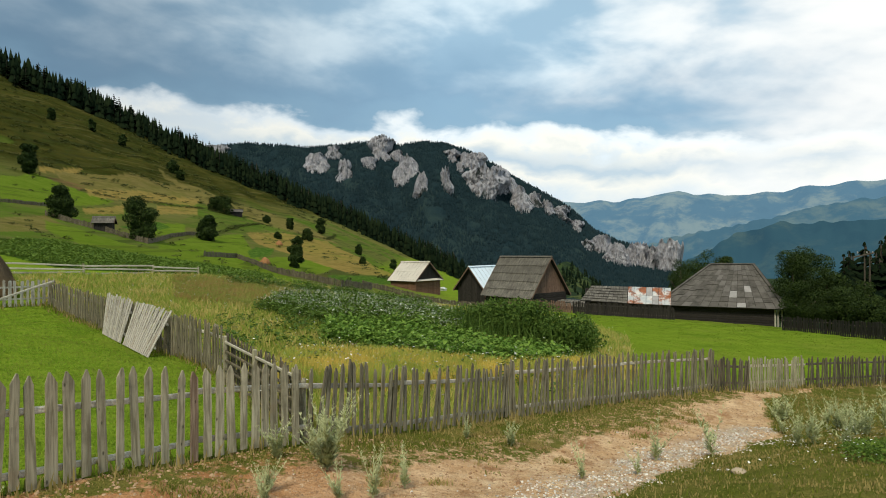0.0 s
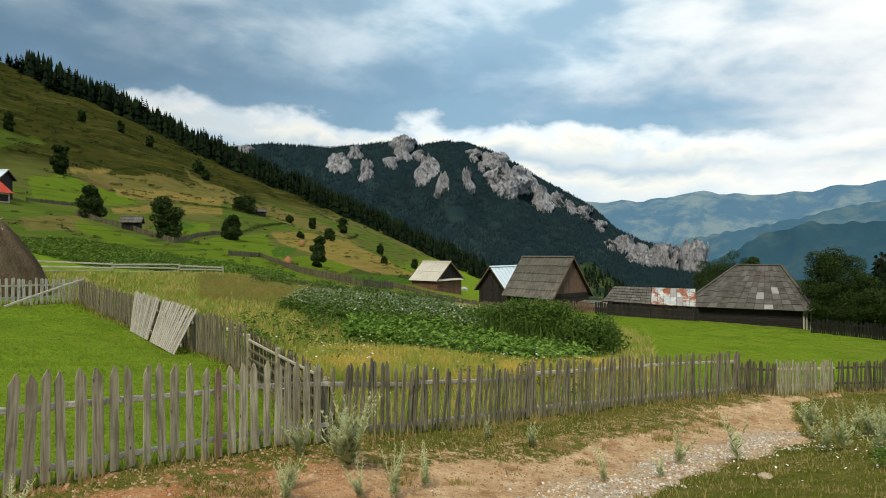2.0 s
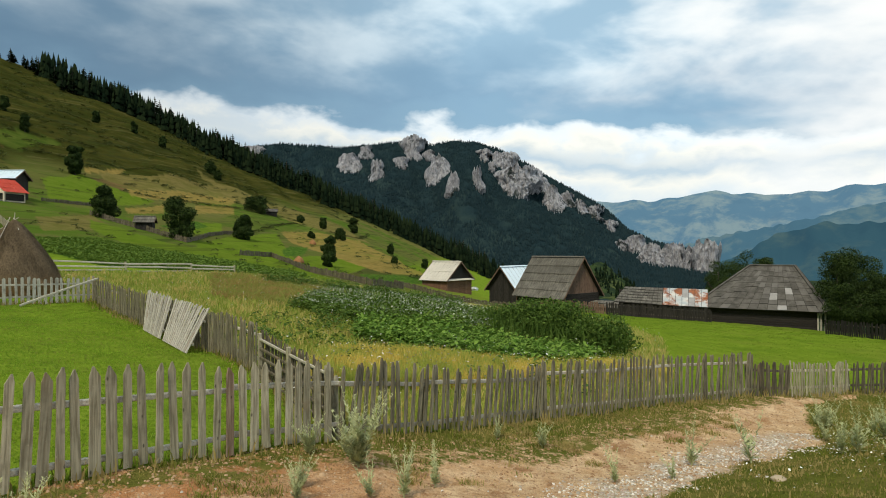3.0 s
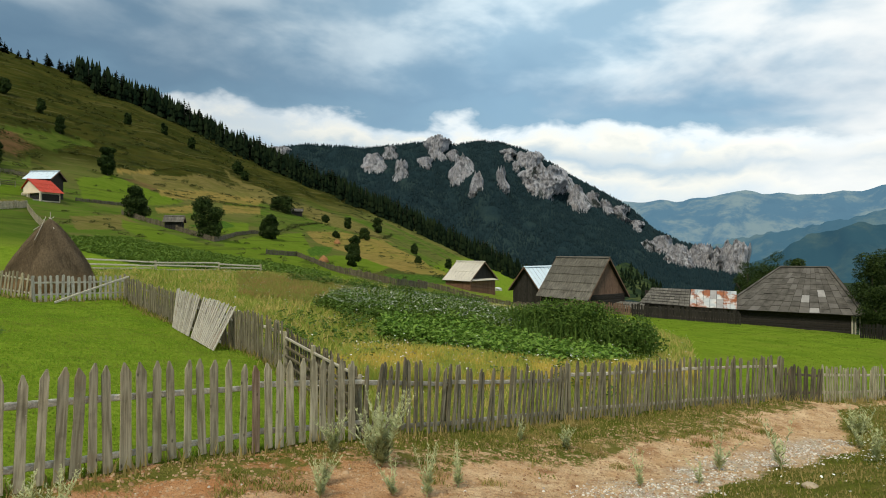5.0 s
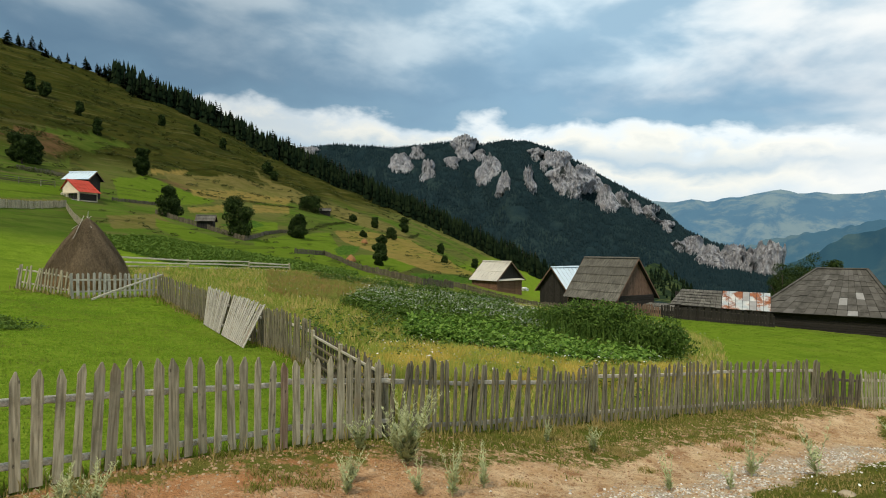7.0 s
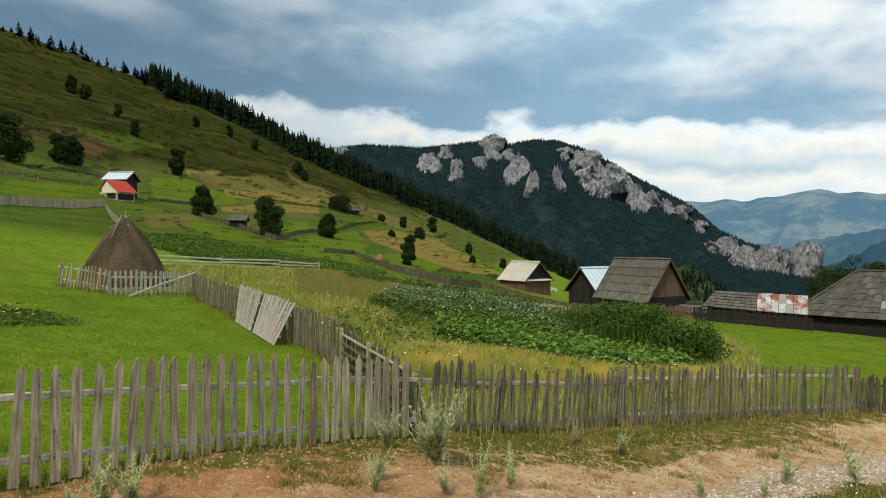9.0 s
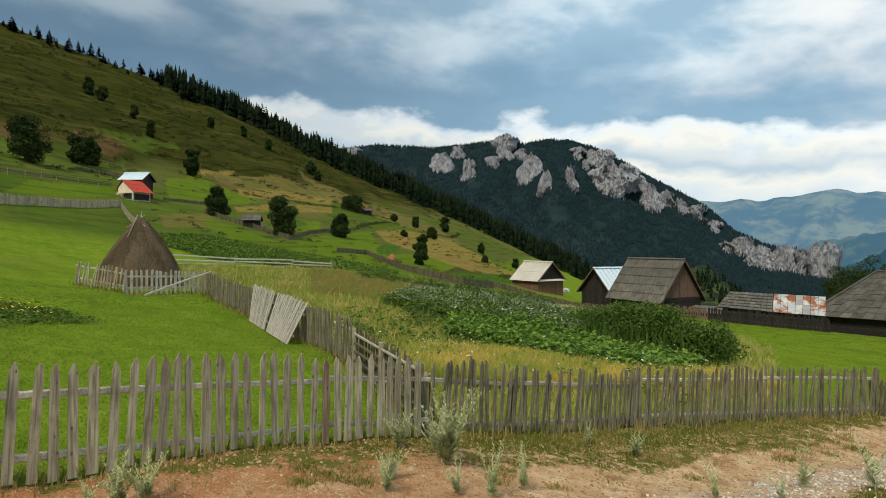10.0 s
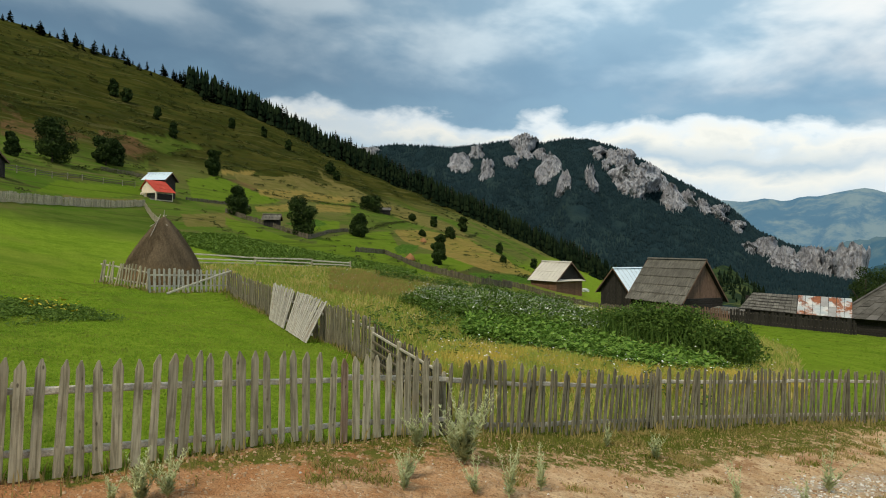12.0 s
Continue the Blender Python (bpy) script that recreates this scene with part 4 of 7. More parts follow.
def gabled(label, name, x, y, turn, length, width, floor_z, eave_z, ridge_z, seed, roof_pick, wall_mat, gable_mat, over=0.45, rows=5, cols=6, boards=None, base_log=True, gable_band=None, group=""):
    """A gabled building; its ridge runs along its own x. Local z is the world's."""
    rng = random.Random(seed)
    top = tagged(new(name), label, "barn", group)
    top.matrix_basis = pose(x, y, 0, 0, 0, turn)
    L, W = length / 2, width / 2
    slope = (ridge_z - eave_z) / W
    iw, il = W - over, L - over
    wall_top = eave_z + slope * over * 0.9
    # walls
    for p0, p1, gable in (((-il, -iw), (il, -iw), 0), ((il, -iw), (il, iw), 1), ((il, iw), (-il, iw), 0), ((-il, iw), (-il, -iw), 1)):
        if base_log and not gable:
            log_wall(top, p0, p1, floor_z, wall_top, wall_mat)
        else:
            if base_log:
                log_wall(top, p0, p1, floor_z, wall_top - 0.1, wall_mat)
                wall_boards(top, p0, p1, wall_top - 0.25, lambda u: wall_top + (1 - abs(2 * u - 1)) * slope * iw - 0.05, 0.24, gable_mat, rng)
            else:
                wall_boards(top, p0, p1, floor_z, (lambda u: wall_top + (1 - abs(2 * u - 1)) * slope * iw - 0.05) if gable else (lambda u: wall_top), 0.26, gable_mat if gable else wall_mat, rng)
    if gable_band:
        for e in (1, -1):
            bm = bmesh.new()
            slab(bm, ((e * il, -W + 0.15, wall_top - 0.05), (e * (L + 0.1), -W + 0.15, wall_top - 0.3), (e * (L + 0.1), W - 0.15, wall_top - 0.3), (e * il, W - 0.15, wall_top - 0.05)), 0.05)
            part("gable_eave", bm, gable_band, top, "pale sheet eave")
    # two slopes
    for e in (-1, 1):
        quad = ((-L, e * W, eave_z), (L, e * W, eave_z), (L, 0, ridge_z), (-L, 0, ridge_z))
        bm = bmesh.new()
        slab(bm, quad, 0.06)
        part("roof_deck", bm, DARK_WOOD, top)
        if boards:
            for k in range(rows):
                course_row(top, quad, k / rows, (k + 1) / rows, boards, roof_pick(k, 0), rng)
        else:
            cover(top, quad, rows, cols, roof_pick, rng)
        for s in (-1, 1):
            bm = bmesh.new()
            slab(bm, ((s * (L + 0.02), e * W, eave_z - 0.12), (s * (L + 0.02), e * W, eave_z + 0.1), (s * (L + 0.02), 0, ridge_z + 0.1), (s * (L + 0.02), 0, ridge_z - 0.12)), 0.04)
            part("barge_board", bm, BROWN_WOOD, top)
    bm = bmesh.new()
    prism(bm, [(-0.16, ridge_z + 0.02), (0, ridge_z + 0.16), (0.16, ridge_z + 0.02), (0, ridge_z + 0.08)], length + 0.1, Matrix.Translation((-L - 0.05, 0, 0)) @ pose(0, 0, 0, 0, 0, -90))
    part("ridge_board", bm, roof_pick(0, 0), top)
    return top


bx0, by0 = bearing(7.95, 68)
gabled("old timber barn with a steep grey board roof", "timber_barn", bx0, by0, -50, 7.9, 6.7, -6.2, -2.75, 1.62, 11, lambda i, j: SHINGLE, DARK_WOOD, BROWN_WOOD, rows=5, boards=46, group="farm barns")
bx0, by0 = bearing(-2.85, 90)
gabled("small barn with a cream sheet roof and reddish walls", "cream_roofed_barn", bx0, by0, -42, 6.2, 6.2, -5.4, -2.15, 0.68, 12, lambda i, j: CREAM, BRICK_RED, DARK_WOOD, rows=2, cols=8, base_log=True, gable_band=CREAM, group="farm barns")
bx0, by0 = bearing(4.1, 76.5)
gabled("dark timber shed with a pale blue tin roof", "tin_roofed_barn", bx0, by0, 44, 6.6, 5.6, -6.2, -2.75, 0.3, 13, lambda i, j: BLUE_TIN, BROWN_WOOD, DARK_WOOD, rows=1, cols=9, base_log=False, group="farm barns")


def hip_house():
    rng = random.Random(21)
    x, y = bearing(25.6, 64)
    house = tagged(new("farmhouse"), "dark timber farmhouse with a patched grey hip roof", "house")
    house.matrix_basis = pose(x, y, 0, 0, 0, -28)
    W, D, eave, ridge, r0, r1 = 5.35, 4.2, -3.05, 0.85, -1.0, 2.75
    V = -W - 0.45
    c = [(V, -D, eave), (W, -D, eave), (W, D, eave), (V, D, eave)]
    ra, rb = (r0, 0, ridge), (r1, 0, ridge)
    new_ones = {(2, 8), (0, 9), (3, 10)}
    cover(house, (c[0], c[1], rb, ra), 8, 14, lambda i, j: FIBRE_NEW if (i, j) in new_ones else FIBRE, rng, gap=0.002, jitter=0.2)
    cover(house, (c[2], c[3], ra, rb), 6, 10, lambda i, j: FIBRE, rng)
    cover(house, (c[1], c[2], (r1, 0.05, ridge), (r1, -0.05, ridge)), 6, 7, lambda i, j: FIBRE_NEW if i > 4 else FIBRE, rng)
    cover(house, (c[3], c[0], (r0, -0.05, ridge), (r0, 0.05, ridge)), 6, 7, lambda i, j: FIBRE, rng)
    for quad in ((c[0], c[1], rb, ra), (c[2], c[3], ra, rb), (c[1], c[2], (r1, 0.02, ridge), (r1, -0.02, ridge)), (c[3], c[0], (r0, -0.02, ridge), (r0, 0.02, ridge))):
        bm = bmesh.new()
        slab(bm, quad, 0.08)
        part("roof_deck", bm, DARK_WOOD, house)
    w, d = W - 0.7, D - 0.6
    for p0, p1 in (((-w, -d), (w - 0.3, -d)), ((w - 0.3, -d), (w - 0.3, d)), ((w - 0.3, d), (-w, d)), ((-w, d), (-w, -d))):
        log_wall(house, p0, p1, -6.2, eave + 0.35, DARK_WOOD)
    for k in (0.0, 0.45, 1.1):
        bm = bmesh.new()
        box(bm, (0.13, 0.13, 2.9), Matrix.Translation((W - 0.9 + k * 0.5, -d - 0.1 + k * 0.2, -4.5)), 0.015)
        part("porch_post", bm, PALE_WOOD, house, "pale porch post")
    # ridge and hip caps
    for a, b in ((ra, rb), (c[0], ra), (c[1], rb), (c[2], rb), (c[3], ra)):
        ob = rail_between("ridge_cap", Vector(a) + Vector((0, 0, 0.06)), Vector(b) + Vector((0, 0, 0.06)), 0.12, 0.3, FIBRE, house, rng)
    return house


hip_house()


def long_shed():
    rng = random.Random(22)
    shed = tagged(new("long_shed"), "low shed with grey board and rusty tin roof", "shed")
    ax, ay = bearing(13.3, 60)
    bx, by = bearing(21.2, 60.5)
    turn = math.degrees(math.atan2(by - ay, bx - ax))
    shed.matrix_basis = pose((ax + bx) / 2, (ay + by) / 2, 0, 0, 0, turn)
    L = math.hypot(bx - ax, by - ay) / 2
    front, back = -2.75, -1.35
    mid = 0.1
    left = ((-L - 0.1, -2.0, front + 0.25), (mid, -2.0, front), (mid + 0.3, 1.2, back), (-L + 1.0, 1.2, back + 0.1))
    right = ((mid + 0.02, -2.0, front + 0.02), (L - 0.1, -2.0, front - 0.12), (L + 0.3, 1.2, back - 0.1), (mid + 0.34, 1.2, back + 0.02))
    cover(shed, left, 6, 9, lambda i, j: SHINGLE, rng, lift=0.05, piece="roof_board", jitter=0.1)
    cover(shed, right, 2, 7, lambda i, j: RUST if rng.random() < 0.8 else FIBRE_NEW, rng, lift=0.02)
    for quad in (left, right):
        bm = bmesh.new()
        slab(bm, quad, 0.06)
        part("roof_deck", bm, DARK_WOOD, shed)
    wall_boards(shed, (-L + 0.4, -1.6), (L - 0.2, -1.6), -6.0, lambda u: front + 0.05, 0.3, DARK_WOOD, rng)
    wall_boards(shed, (L - 0.2, -1.6), (L - 0.2, 1.0), -6.0, lambda u: front + u * 1.1, 0.3, DARK_WOOD, rng)
    wall_boards(shed, (-L + 0.4, 1.0), (-L + 0.4, -1.6), -6.0, lambda u: back - 0.1 - u * 1.1, 0.3, DARK_WOOD, rng)
    wall_boards(shed, (L - 0.2, 1.0), (-L + 0.4, 1.0), -6.0, lambda u: back - 0.15, 0.3, DARK_WOOD, rng)


long_shed()


def lean_to():
    """A low plank roof beside the barn."""
    rng = random.Random(23)
    x, y = bearing(12.4, 66)
    t = tagged(new("lean_to"), "low plank roofed lean-to beside the barn", "shed")
    t.matrix_basis = pose(x, y, 0, 0, 0, -20)
    quad = ((-1.8, -1.2, -3.75), (1.8, -1.2, -3.85), (1.8, 1.2, -3.25), (-1.8, 1.2, -3.2))
    cover(t, quad, 2, 9, lambda i, j: SHINGLE, rng, lift=0.05, piece="roof_board", jitter=0.1)
    wall_boards(t, (-1.6, -1.0), (1.6, -1.0), -6.2, lambda u: -3.8, 0.25, DARK_WOOD, rng)
    wall_boards(t, (1.6, -1.0), (1.6, 1.1), -6.2, lambda u: -3.8 + 0.4 * u, 0.25, DARK_WOOD, rng)


lean_to()


PANE = material("window_glass", painted((0.02, 0.024, 0.028), 0.1, 3), 0.12, gloss=0.6)


def red_house():
    rng = random.Random(24)
    x, y, z, r = meet(-40.1, 0.072)
    k = r / 110.0 * 0.75
    h = tagged(new("hill_house"), "cream plastered house with a red lower roof", "house")
    h.matrix_basis = pose(x, y, z, 0, 0, -14) @ Matrix.Scale(k, 4)
    # cream block with a red mono slope falling to the side, gable wall towards the valley
    bm = bmesh.new()
    prism(bm, [(-2.4, -0.6), (2.6, -0.6), (2.6, 1.6), (-0.6, 3.9), (-2.4, 2.4)], 4.2, Matrix.Translation((0, -2.6, 0)))
    part("wall", bm, PLASTER, h, "cream plastered wall")
    cover(h, ((3.3, -3.1, 1.25), (3.3, 2.0, 1.25), (-0.7, 2.0, 4.15), (-0.7, -3.1, 4.15)), 3, 5, lambda i, j: RED, rng, piece="roof_sheet")
    cover(h, ((-2.8, -2.9, 2.1), (-2.8, 2.0, 2.1), (-0.7, 2.0, 4.1), (-0.7, -2.9, 4.1)), 2, 5, lambda i, j: RED, rng, piece="roof_sheet")
    for wx in (0.7, 1.7):
        bm = bmesh.new()
        box(bm, (0.7, 0.16, 1.0), Matrix.Translation((wx, -2.62, 0.5)), 0.01)
        win = part("window", bm, PLASTER, h, "window with a pale frame")
        for side in (-0.16, 0.16):
            bm = bmesh.new()
            box(bm, (0.27, 0.05, 0.84), Matrix.Translation((wx + side, -2.70, 0.5)), 0.005)
            part("pane", bm, PANE, win, "dark window pane")
    bm = bmesh.new()
    box(bm, (5.4, 0.3, 0.25), Matrix.Translation((0.6, -2.95, 1.2)), 0.02)
    part("balcony_edge", bm, PLASTER, h, "pale porch beam")
    # dark panel added in front for the shade of the porch recess
    bm = bmesh.new()
    box(bm, (2.9, 0.12, 1.25), Matrix.Translation((1.1, -2.66, 0.42)), 0.01)
    part("porch_shade_wall", bm, DARK_WOOD, h, "dark panel standing for the shade inside the porch")
    # a second dark panel for the porch's shade, below the side eave
    bm = bmesh.new()
    box(bm, (0.12, 3.7, 1.35), Matrix.Translation((2.64, -0.5, 0.30)), 0.01)
    part("porch_side_wall", bm, DARK_WOOD, h, "dark panel standing for the porch shade at the side")
    for px in (-2.2, -0.6, 3.0):
        bm = bmesh.new()
        box(bm, (0.22, 0.22, 2.0), Matrix.Translation((px, -2.98, 0.1)), 0.02)
        part("porch_post", bm, PLASTER, h)
    bm = bmesh.new()
    box(bm, (5.6, 1.6, 0.5), Matrix.Translation((0, -3.2, -0.6)), 0.03)
    part("terrace", bm, FIBRE_NEW, h, "grey stone terrace")
    return (x, y, z, k)


rx_, ry_, rz_, rk_ = red_house()
gabled("dark barn with a pale tin roof behind the house", "hill_barn", rx_ - 3.0, ry_ + 3.8, 4, 5.0, 4.0, rz_ - 1, rz_ + 3.6, rz_ + 5.1, 25, lambda i, j: BLUE_TIN, DARK_WOOD, DARK_WOOD, rows=1, cols=8, base_log=False, group="farm barns")

for az_s, el_s, roof, ln, nm in ((-30.4, 0.032, SHINGLE, 3.3, "small dark log hay shed on the hillside"), (-19.7, 0.058, FIBRE, 4.6, "small grey hut beside a hillside tree"), (-52.6, 0.098, BROWN_WOOD, 4.5, "brown hillside cabin behind a fence")):
    x, y, z, r = meet(az_s, el_s)
    gabled(nm, "hay_shed", x, y, 18, ln, ln * 0.8, z - 0.6, z + 1.25, z + 2.3, int(r), lambda i, j: roof, DARK_WOOD, DARK_WOOD, over=0.35, rows=2, cols=5, base_log=False, group="hill huts")

# fences by the farmyard and on the hill
picket_fence([bearing(12.6, 57.4), bearing(16, 56.4), bearing(21.6, 55)], "dark old board fence before the long shed", 8, 1.2, 0.21, 0.17, 0.04, mat=DARK_WOOD, lean=2, posts=3.2, rough=0.08)
picket_fence([bearing(30.3, 50), bearing(33, 47), bearing(37.2, 42), bearing(43, 37)], "dark old board fence beside the farmhouse trees", 18, 1.0, 0.21, 0.16, 0.04, mat=DARK_WOOD, lean=2.5, posts=3.2, rough=0.1)


def rail_fence(line, label, seed, h=1.05, rails=(0.35, 0.62, 0.9), posts=4.0, mat=None):
    rng = random.Random(seed)
    fence = tagged(new("rail_fence"), label, "fence", "rail fences")
    stops = lerp_line(line, posts) + [(*line[-1], 0)]
    pm = post_mesh(h * 1.08, 0.07, rng, PICKET)
    for x, y, a in stops:
        ob = new("post", pm)
        ob.parent = fence
        ob.matrix_basis = pose(x, y, ground_at(x, y), rng.gauss(0, 2), rng.gauss(0, 2), rng.uniform(0, 90))
    for (ax, ay, _), (bx, by, _) in zip(stops, stops[1:]):
        for q in rails:
            rail_between("rail", (ax, ay, ground_at(ax, ay) + q * h + rng.uniform(-0.06, 0.06)), (bx, by, ground_at(bx, by) + q * h + rng.uniform(-0.06, 0.06)), 0.10, 0.07, mat or RAIL, fence, rng)


rail_fence([bearing(-37.5, 39), bearing(-30, 40.5), bearing(-23.0, 43)], "grey split-rail fence behind the haystack", 31, 0.62, (0.2, 0.55, 0.92))


picket_fence([bearing(-8, 78), bearing(-3, 70), bearing(1, 64.5), bearing(6, 60.5)], "grey old board fence before the barns", 19, 0.7, 0.24, 0.2, 0.03, lean=2, posts=3.2, rough=0.1, mat=OLD_PICKET)
picket_fence([bearing(6.2, 60.4), bearing(12.4, 57.8)], "brown board fence before the timber barn", 20, 1.0, 0.21, 0.18, 0.03, mat=BROWN_WOOD, lean=2, posts=3.2, rough=0.1)


picket_fence(sight_line([(-53, 0.060), (-47, 0.056), (-41.2, 0.060)]), "long grey board fence across the upper meadow", 32, 1.0, 0.36, 0.33, 0.04, lean=1, posts=4.0)
picket_fence(sight_line([(-41.2, 0.058), (-40.6, 0.040), (-39.8, 0.026)]), "grey board fence running down the meadow", 36, 0.9, 0.30, 0.25, 0.04, lean=2, posts=4.0)
picket_fence(sight_line([(-34.5, 0.053), (-32.5, 0.042), (-30.5, 0.032), (-28.4, 0.02), (-27.1, 0.013)]), "grey old board fence above the hay meadow", 33, 0.85, 0.38, 0.34, 0.04, lean=2, posts=4.0, rough=0.12, mat=OLD_PICKET)
picket_fence(sight_line([(-27.1, 0.013), (-25.2, 0.023), (-23.9, 0.026), (-21.4, 0.026)]), "grey board fence round a hillside field", 37, 0.8, 0.38, 0.34, 0.04, lean=2, posts=4.0, rough=0.12, mat=OLD_PICKET)
picket_fence(sight_line([(-22.5, -0.008), (-19.7, -0.011), (-18.1, -0.022), (-16.1, -0.037), (-13, -0.05), (-10.2, -0.062), (-7.2, -0.068)]), "dark old board fence winding down the hill field", 34, 0.8, 0.38, 0.34, 0.04, lean=2, posts=4.0, rough=0.12, mat=OLD_PICKET)
picket_fence(sight_line([(-44.5, 0.11), (-42.4, 0.106), (-41.1, 0.102)]), "grey board fence below hillside trees", 38, 0.9, 0.38, 0.34, 0.04, lean=2, posts=4.0, rough=0.12, mat=OLD_PICKET)
picket_fence(sight_line([(-37.9, 0.072), (-35.5, 0.068), (-32.5, 0.063)]), "low grey board fence below the hill house", 39, 0.6, 0.38, 0.34, 0.04, lean=2, posts=4.0, rough=0.12, mat=OLD_PICKET)
rail_fence(sight_line([(-53, 0.105), (-46, 0.094), (-42, 0.088)]), "weathered rail fence below hillside trees", 35, 1.0, mat=OLD_RAIL)

# ---------------------------------------------------------------- cliffs and woods of the mountain


def crag(az, top, foot, half, seed, dome=0.5):
    """A limestone crag standing out of the mountain's face: bearing, slopes of its top and foot, half width in degrees."""
    rng = np.random.RandomState(seed)
    # distance: where the wooded face reaches the crag's middle height
    s = np.linspace(0.02, 1, 200)
    x, y, z = mount(np.full(200, az), s)
    e = (z - EYE) / np.hypot(x, y)
    m = min(max((top * 0.35 + foot * 0.65), e[0]), e[-1])
    d = float(np.interp(m, e, np.hypot(x, y)))
    d_top = d + 45
    nu, nv = 44, 34
    u, v = np.meshgrid(np.linspace(-1, 1, nu), np.linspace(0, 1, nv))
    wid = half * (1.0 - 0.36 * np.clip(v - 0.25, 0, 1) ** 1.6 * dome * 2) * (0.8 + 0.2 * np.sin(v * 5 + seed))
    a = az + u * wid + 0.10 * half * ripple(v * 40 + seed, u * 3, 17, seed)
    # a round front, ribs and ledges
    r = d - 26 * np.sqrt(np.clip(1 - u * u, 0, 1)) - 12 + (d_top - d) * v
    rib = ripple(a * 70, v * 8, 16, seed + 1)
    r = r + 2.8 * rib + 2.2 * ripple(a * 160, v * 40, 14, seed + 2) + 2.5 * ripple(a * 300, v * 110, 12, seed + 3)
    r = r + 55 * np.abs(u) ** 5 + 38 * np.clip(0.30 - v, 0, 1) ** 1.2 * 2.2
    edge = top - (top - foot) * (0.28 * np.abs(u) ** 2.4 * dome + 0.06 * ripple(u * 9, u * 0, 7, seed + 4) + 0.03 * ripple(u * 9, u * 0, 1.8, seed + 7))
    low = foot - (top - foot) * 0.12 + (top - foot) * (0.16 * ripple(u * 9 + 40, u * 0, 8, seed + 5) + 0.05 * ripple(u * 9, u * 0, 2.2, seed + 6))
    z = EYE + (low + (edge - low) * v) * r
    vv = np.stack([np.sin(np.radians(a)) * r, np.cos(np.radians(a)) * r, z], -1).reshape(-1, 3)
    i, j = np.meshgrid(np.arange(nv - 1), np.arange(nu - 1), indexing="ij")
    f = np.stack([i * nu + j, i * nu + j + 1, (i + 1) * nu + j + 1, (i + 1) * nu + j], -1).reshape(-1, 4)
    # cap, running back into the slope
    cap = vv[-nu:].copy()
    cap[:, :2] *= 1.06
    cap[:, 2] -= 14
    off = len(vv)
    vv = np.concatenate([vv, cap])
    jj = np.arange(nu - 1)
    f = np.concatenate([f, np.stack([off - nu + jj, off - nu + jj + 1, off + jj + 1, off + jj], 1)])
    ob = soup("crag", vv, f, ROCK, smooth=False)
    return tagged(ob, "pale grey limestone crag rising from dark forest", "cliff", "limestone crags")


CRAGS = [(-12.3, 0.165, 0.122, 1.5, 0.5), (-10.7, 0.178, 0.150, 0.9, 0.4), (-9.6, 0.155, 0.112, 1.05, 0.8), (-6.2, 0.198, 0.142, 1.45, 0.7), (-7.3, 0.160, 0.135, 0.9, 0.5),
         (-4.6, 0.172, 0.150, 0.7, 0.5), (-3.4, 0.163, 0.103, 1.45, 0.7), (-2.1, 0.135, 0.088, 0.9, 0.7), (0.2, 0.142, 0.092, 0.75, 0.9), (0.9, 0.172, 0.145, 0.8, 0.3), (2.9, 0.168, 0.122, 1.2, 0.5),
         (3.9, 0.142, 0.070, 2.1, 0.45), (5.4, 0.140, 0.085, 1.1, 0.4), (7.4, 0.108, 0.050, 1.2, 0.6), (8.9, 0.096, 0.066, 0.9, 0.5), (11.4, 0.072, 0.042, 1.0, 0.6), (12.9, 0.048, 0.024, 0.7, 0.6),
         (13.9, 0.014, -0.010, 0.8, 0.6), (15.2, 0.022, -0.022, 0.9, 0.5), (16.6, 0.010, -0.045, 1.3, 0.5), (18.4, 0.008, -0.050, 1.3, 0.4), (19.6, 0.002, -0.055, 0.8, 0.5), (21.0, 0.012, -0.066, 1.35, 0.55), (-21.0, 0.172, 0.156, 0.9, 0.4), (1.7, 0.152, 0.128, 0.5, 0.6), (6.4, 0.124, 0.088, 0.8, 0.5), (10.1, 0.082, 0.056, 0.7, 0.5), (14.6, 0.018, -0.012, 0.6, 0.5), (17.5, 0.0, -0.040, 0.7, 0.5)]
for k, (a_, t_, f_, h_, dm) in enumerate(CRAGS):
    crag(a_, t_, f_, h_ * 1.38, 100 + k, dm)


def firs(x, y, z, h, rng, sides=5, tiers=2):
    """Many simple firs as one soup: ragged stacked cones."""
    n = len(x)
    vs, fs = [], []
    for t in range(tiers):
        a = np.linspace(0, 2 * math.pi, sides, endpoint=False)[None, :] + rng.uniform(0, 6.28, (n, 1))
        rad = (h * (0.20 - 0.05 * t))[:, None] * rng.uniform(0.7, 1.25, (n, sides))
        base = (z + h * (0.05 + 0.38 * t))[:, None] + h[:, None] * rng.uniform(-0.06, 0.06, (n, sides))
        ringv = np.stack([x[:, None] + np.cos(a) * rad, y[:, None] + np.sin(a) * rad, base], -1)
        tip = np.stack([x, y, z + h * (0.62 + 0.38 * t)], -1)[:, None]
        block = np.concatenate([ringv, tip], 1)
        off = sum(len(b) for b in vs)
        vs.append(block.reshape(-1, 3))
        s = np.arange(sides)
        f = np.stack([s, (s + 1) % sides, np.full(sides, sides)], -1)[None] + (np.arange(n) * (sides + 1))[:, None, None]
        fs.append(f.reshape(-1, 3) + off)
    return np.concatenate(vs), np.concatenate(fs)


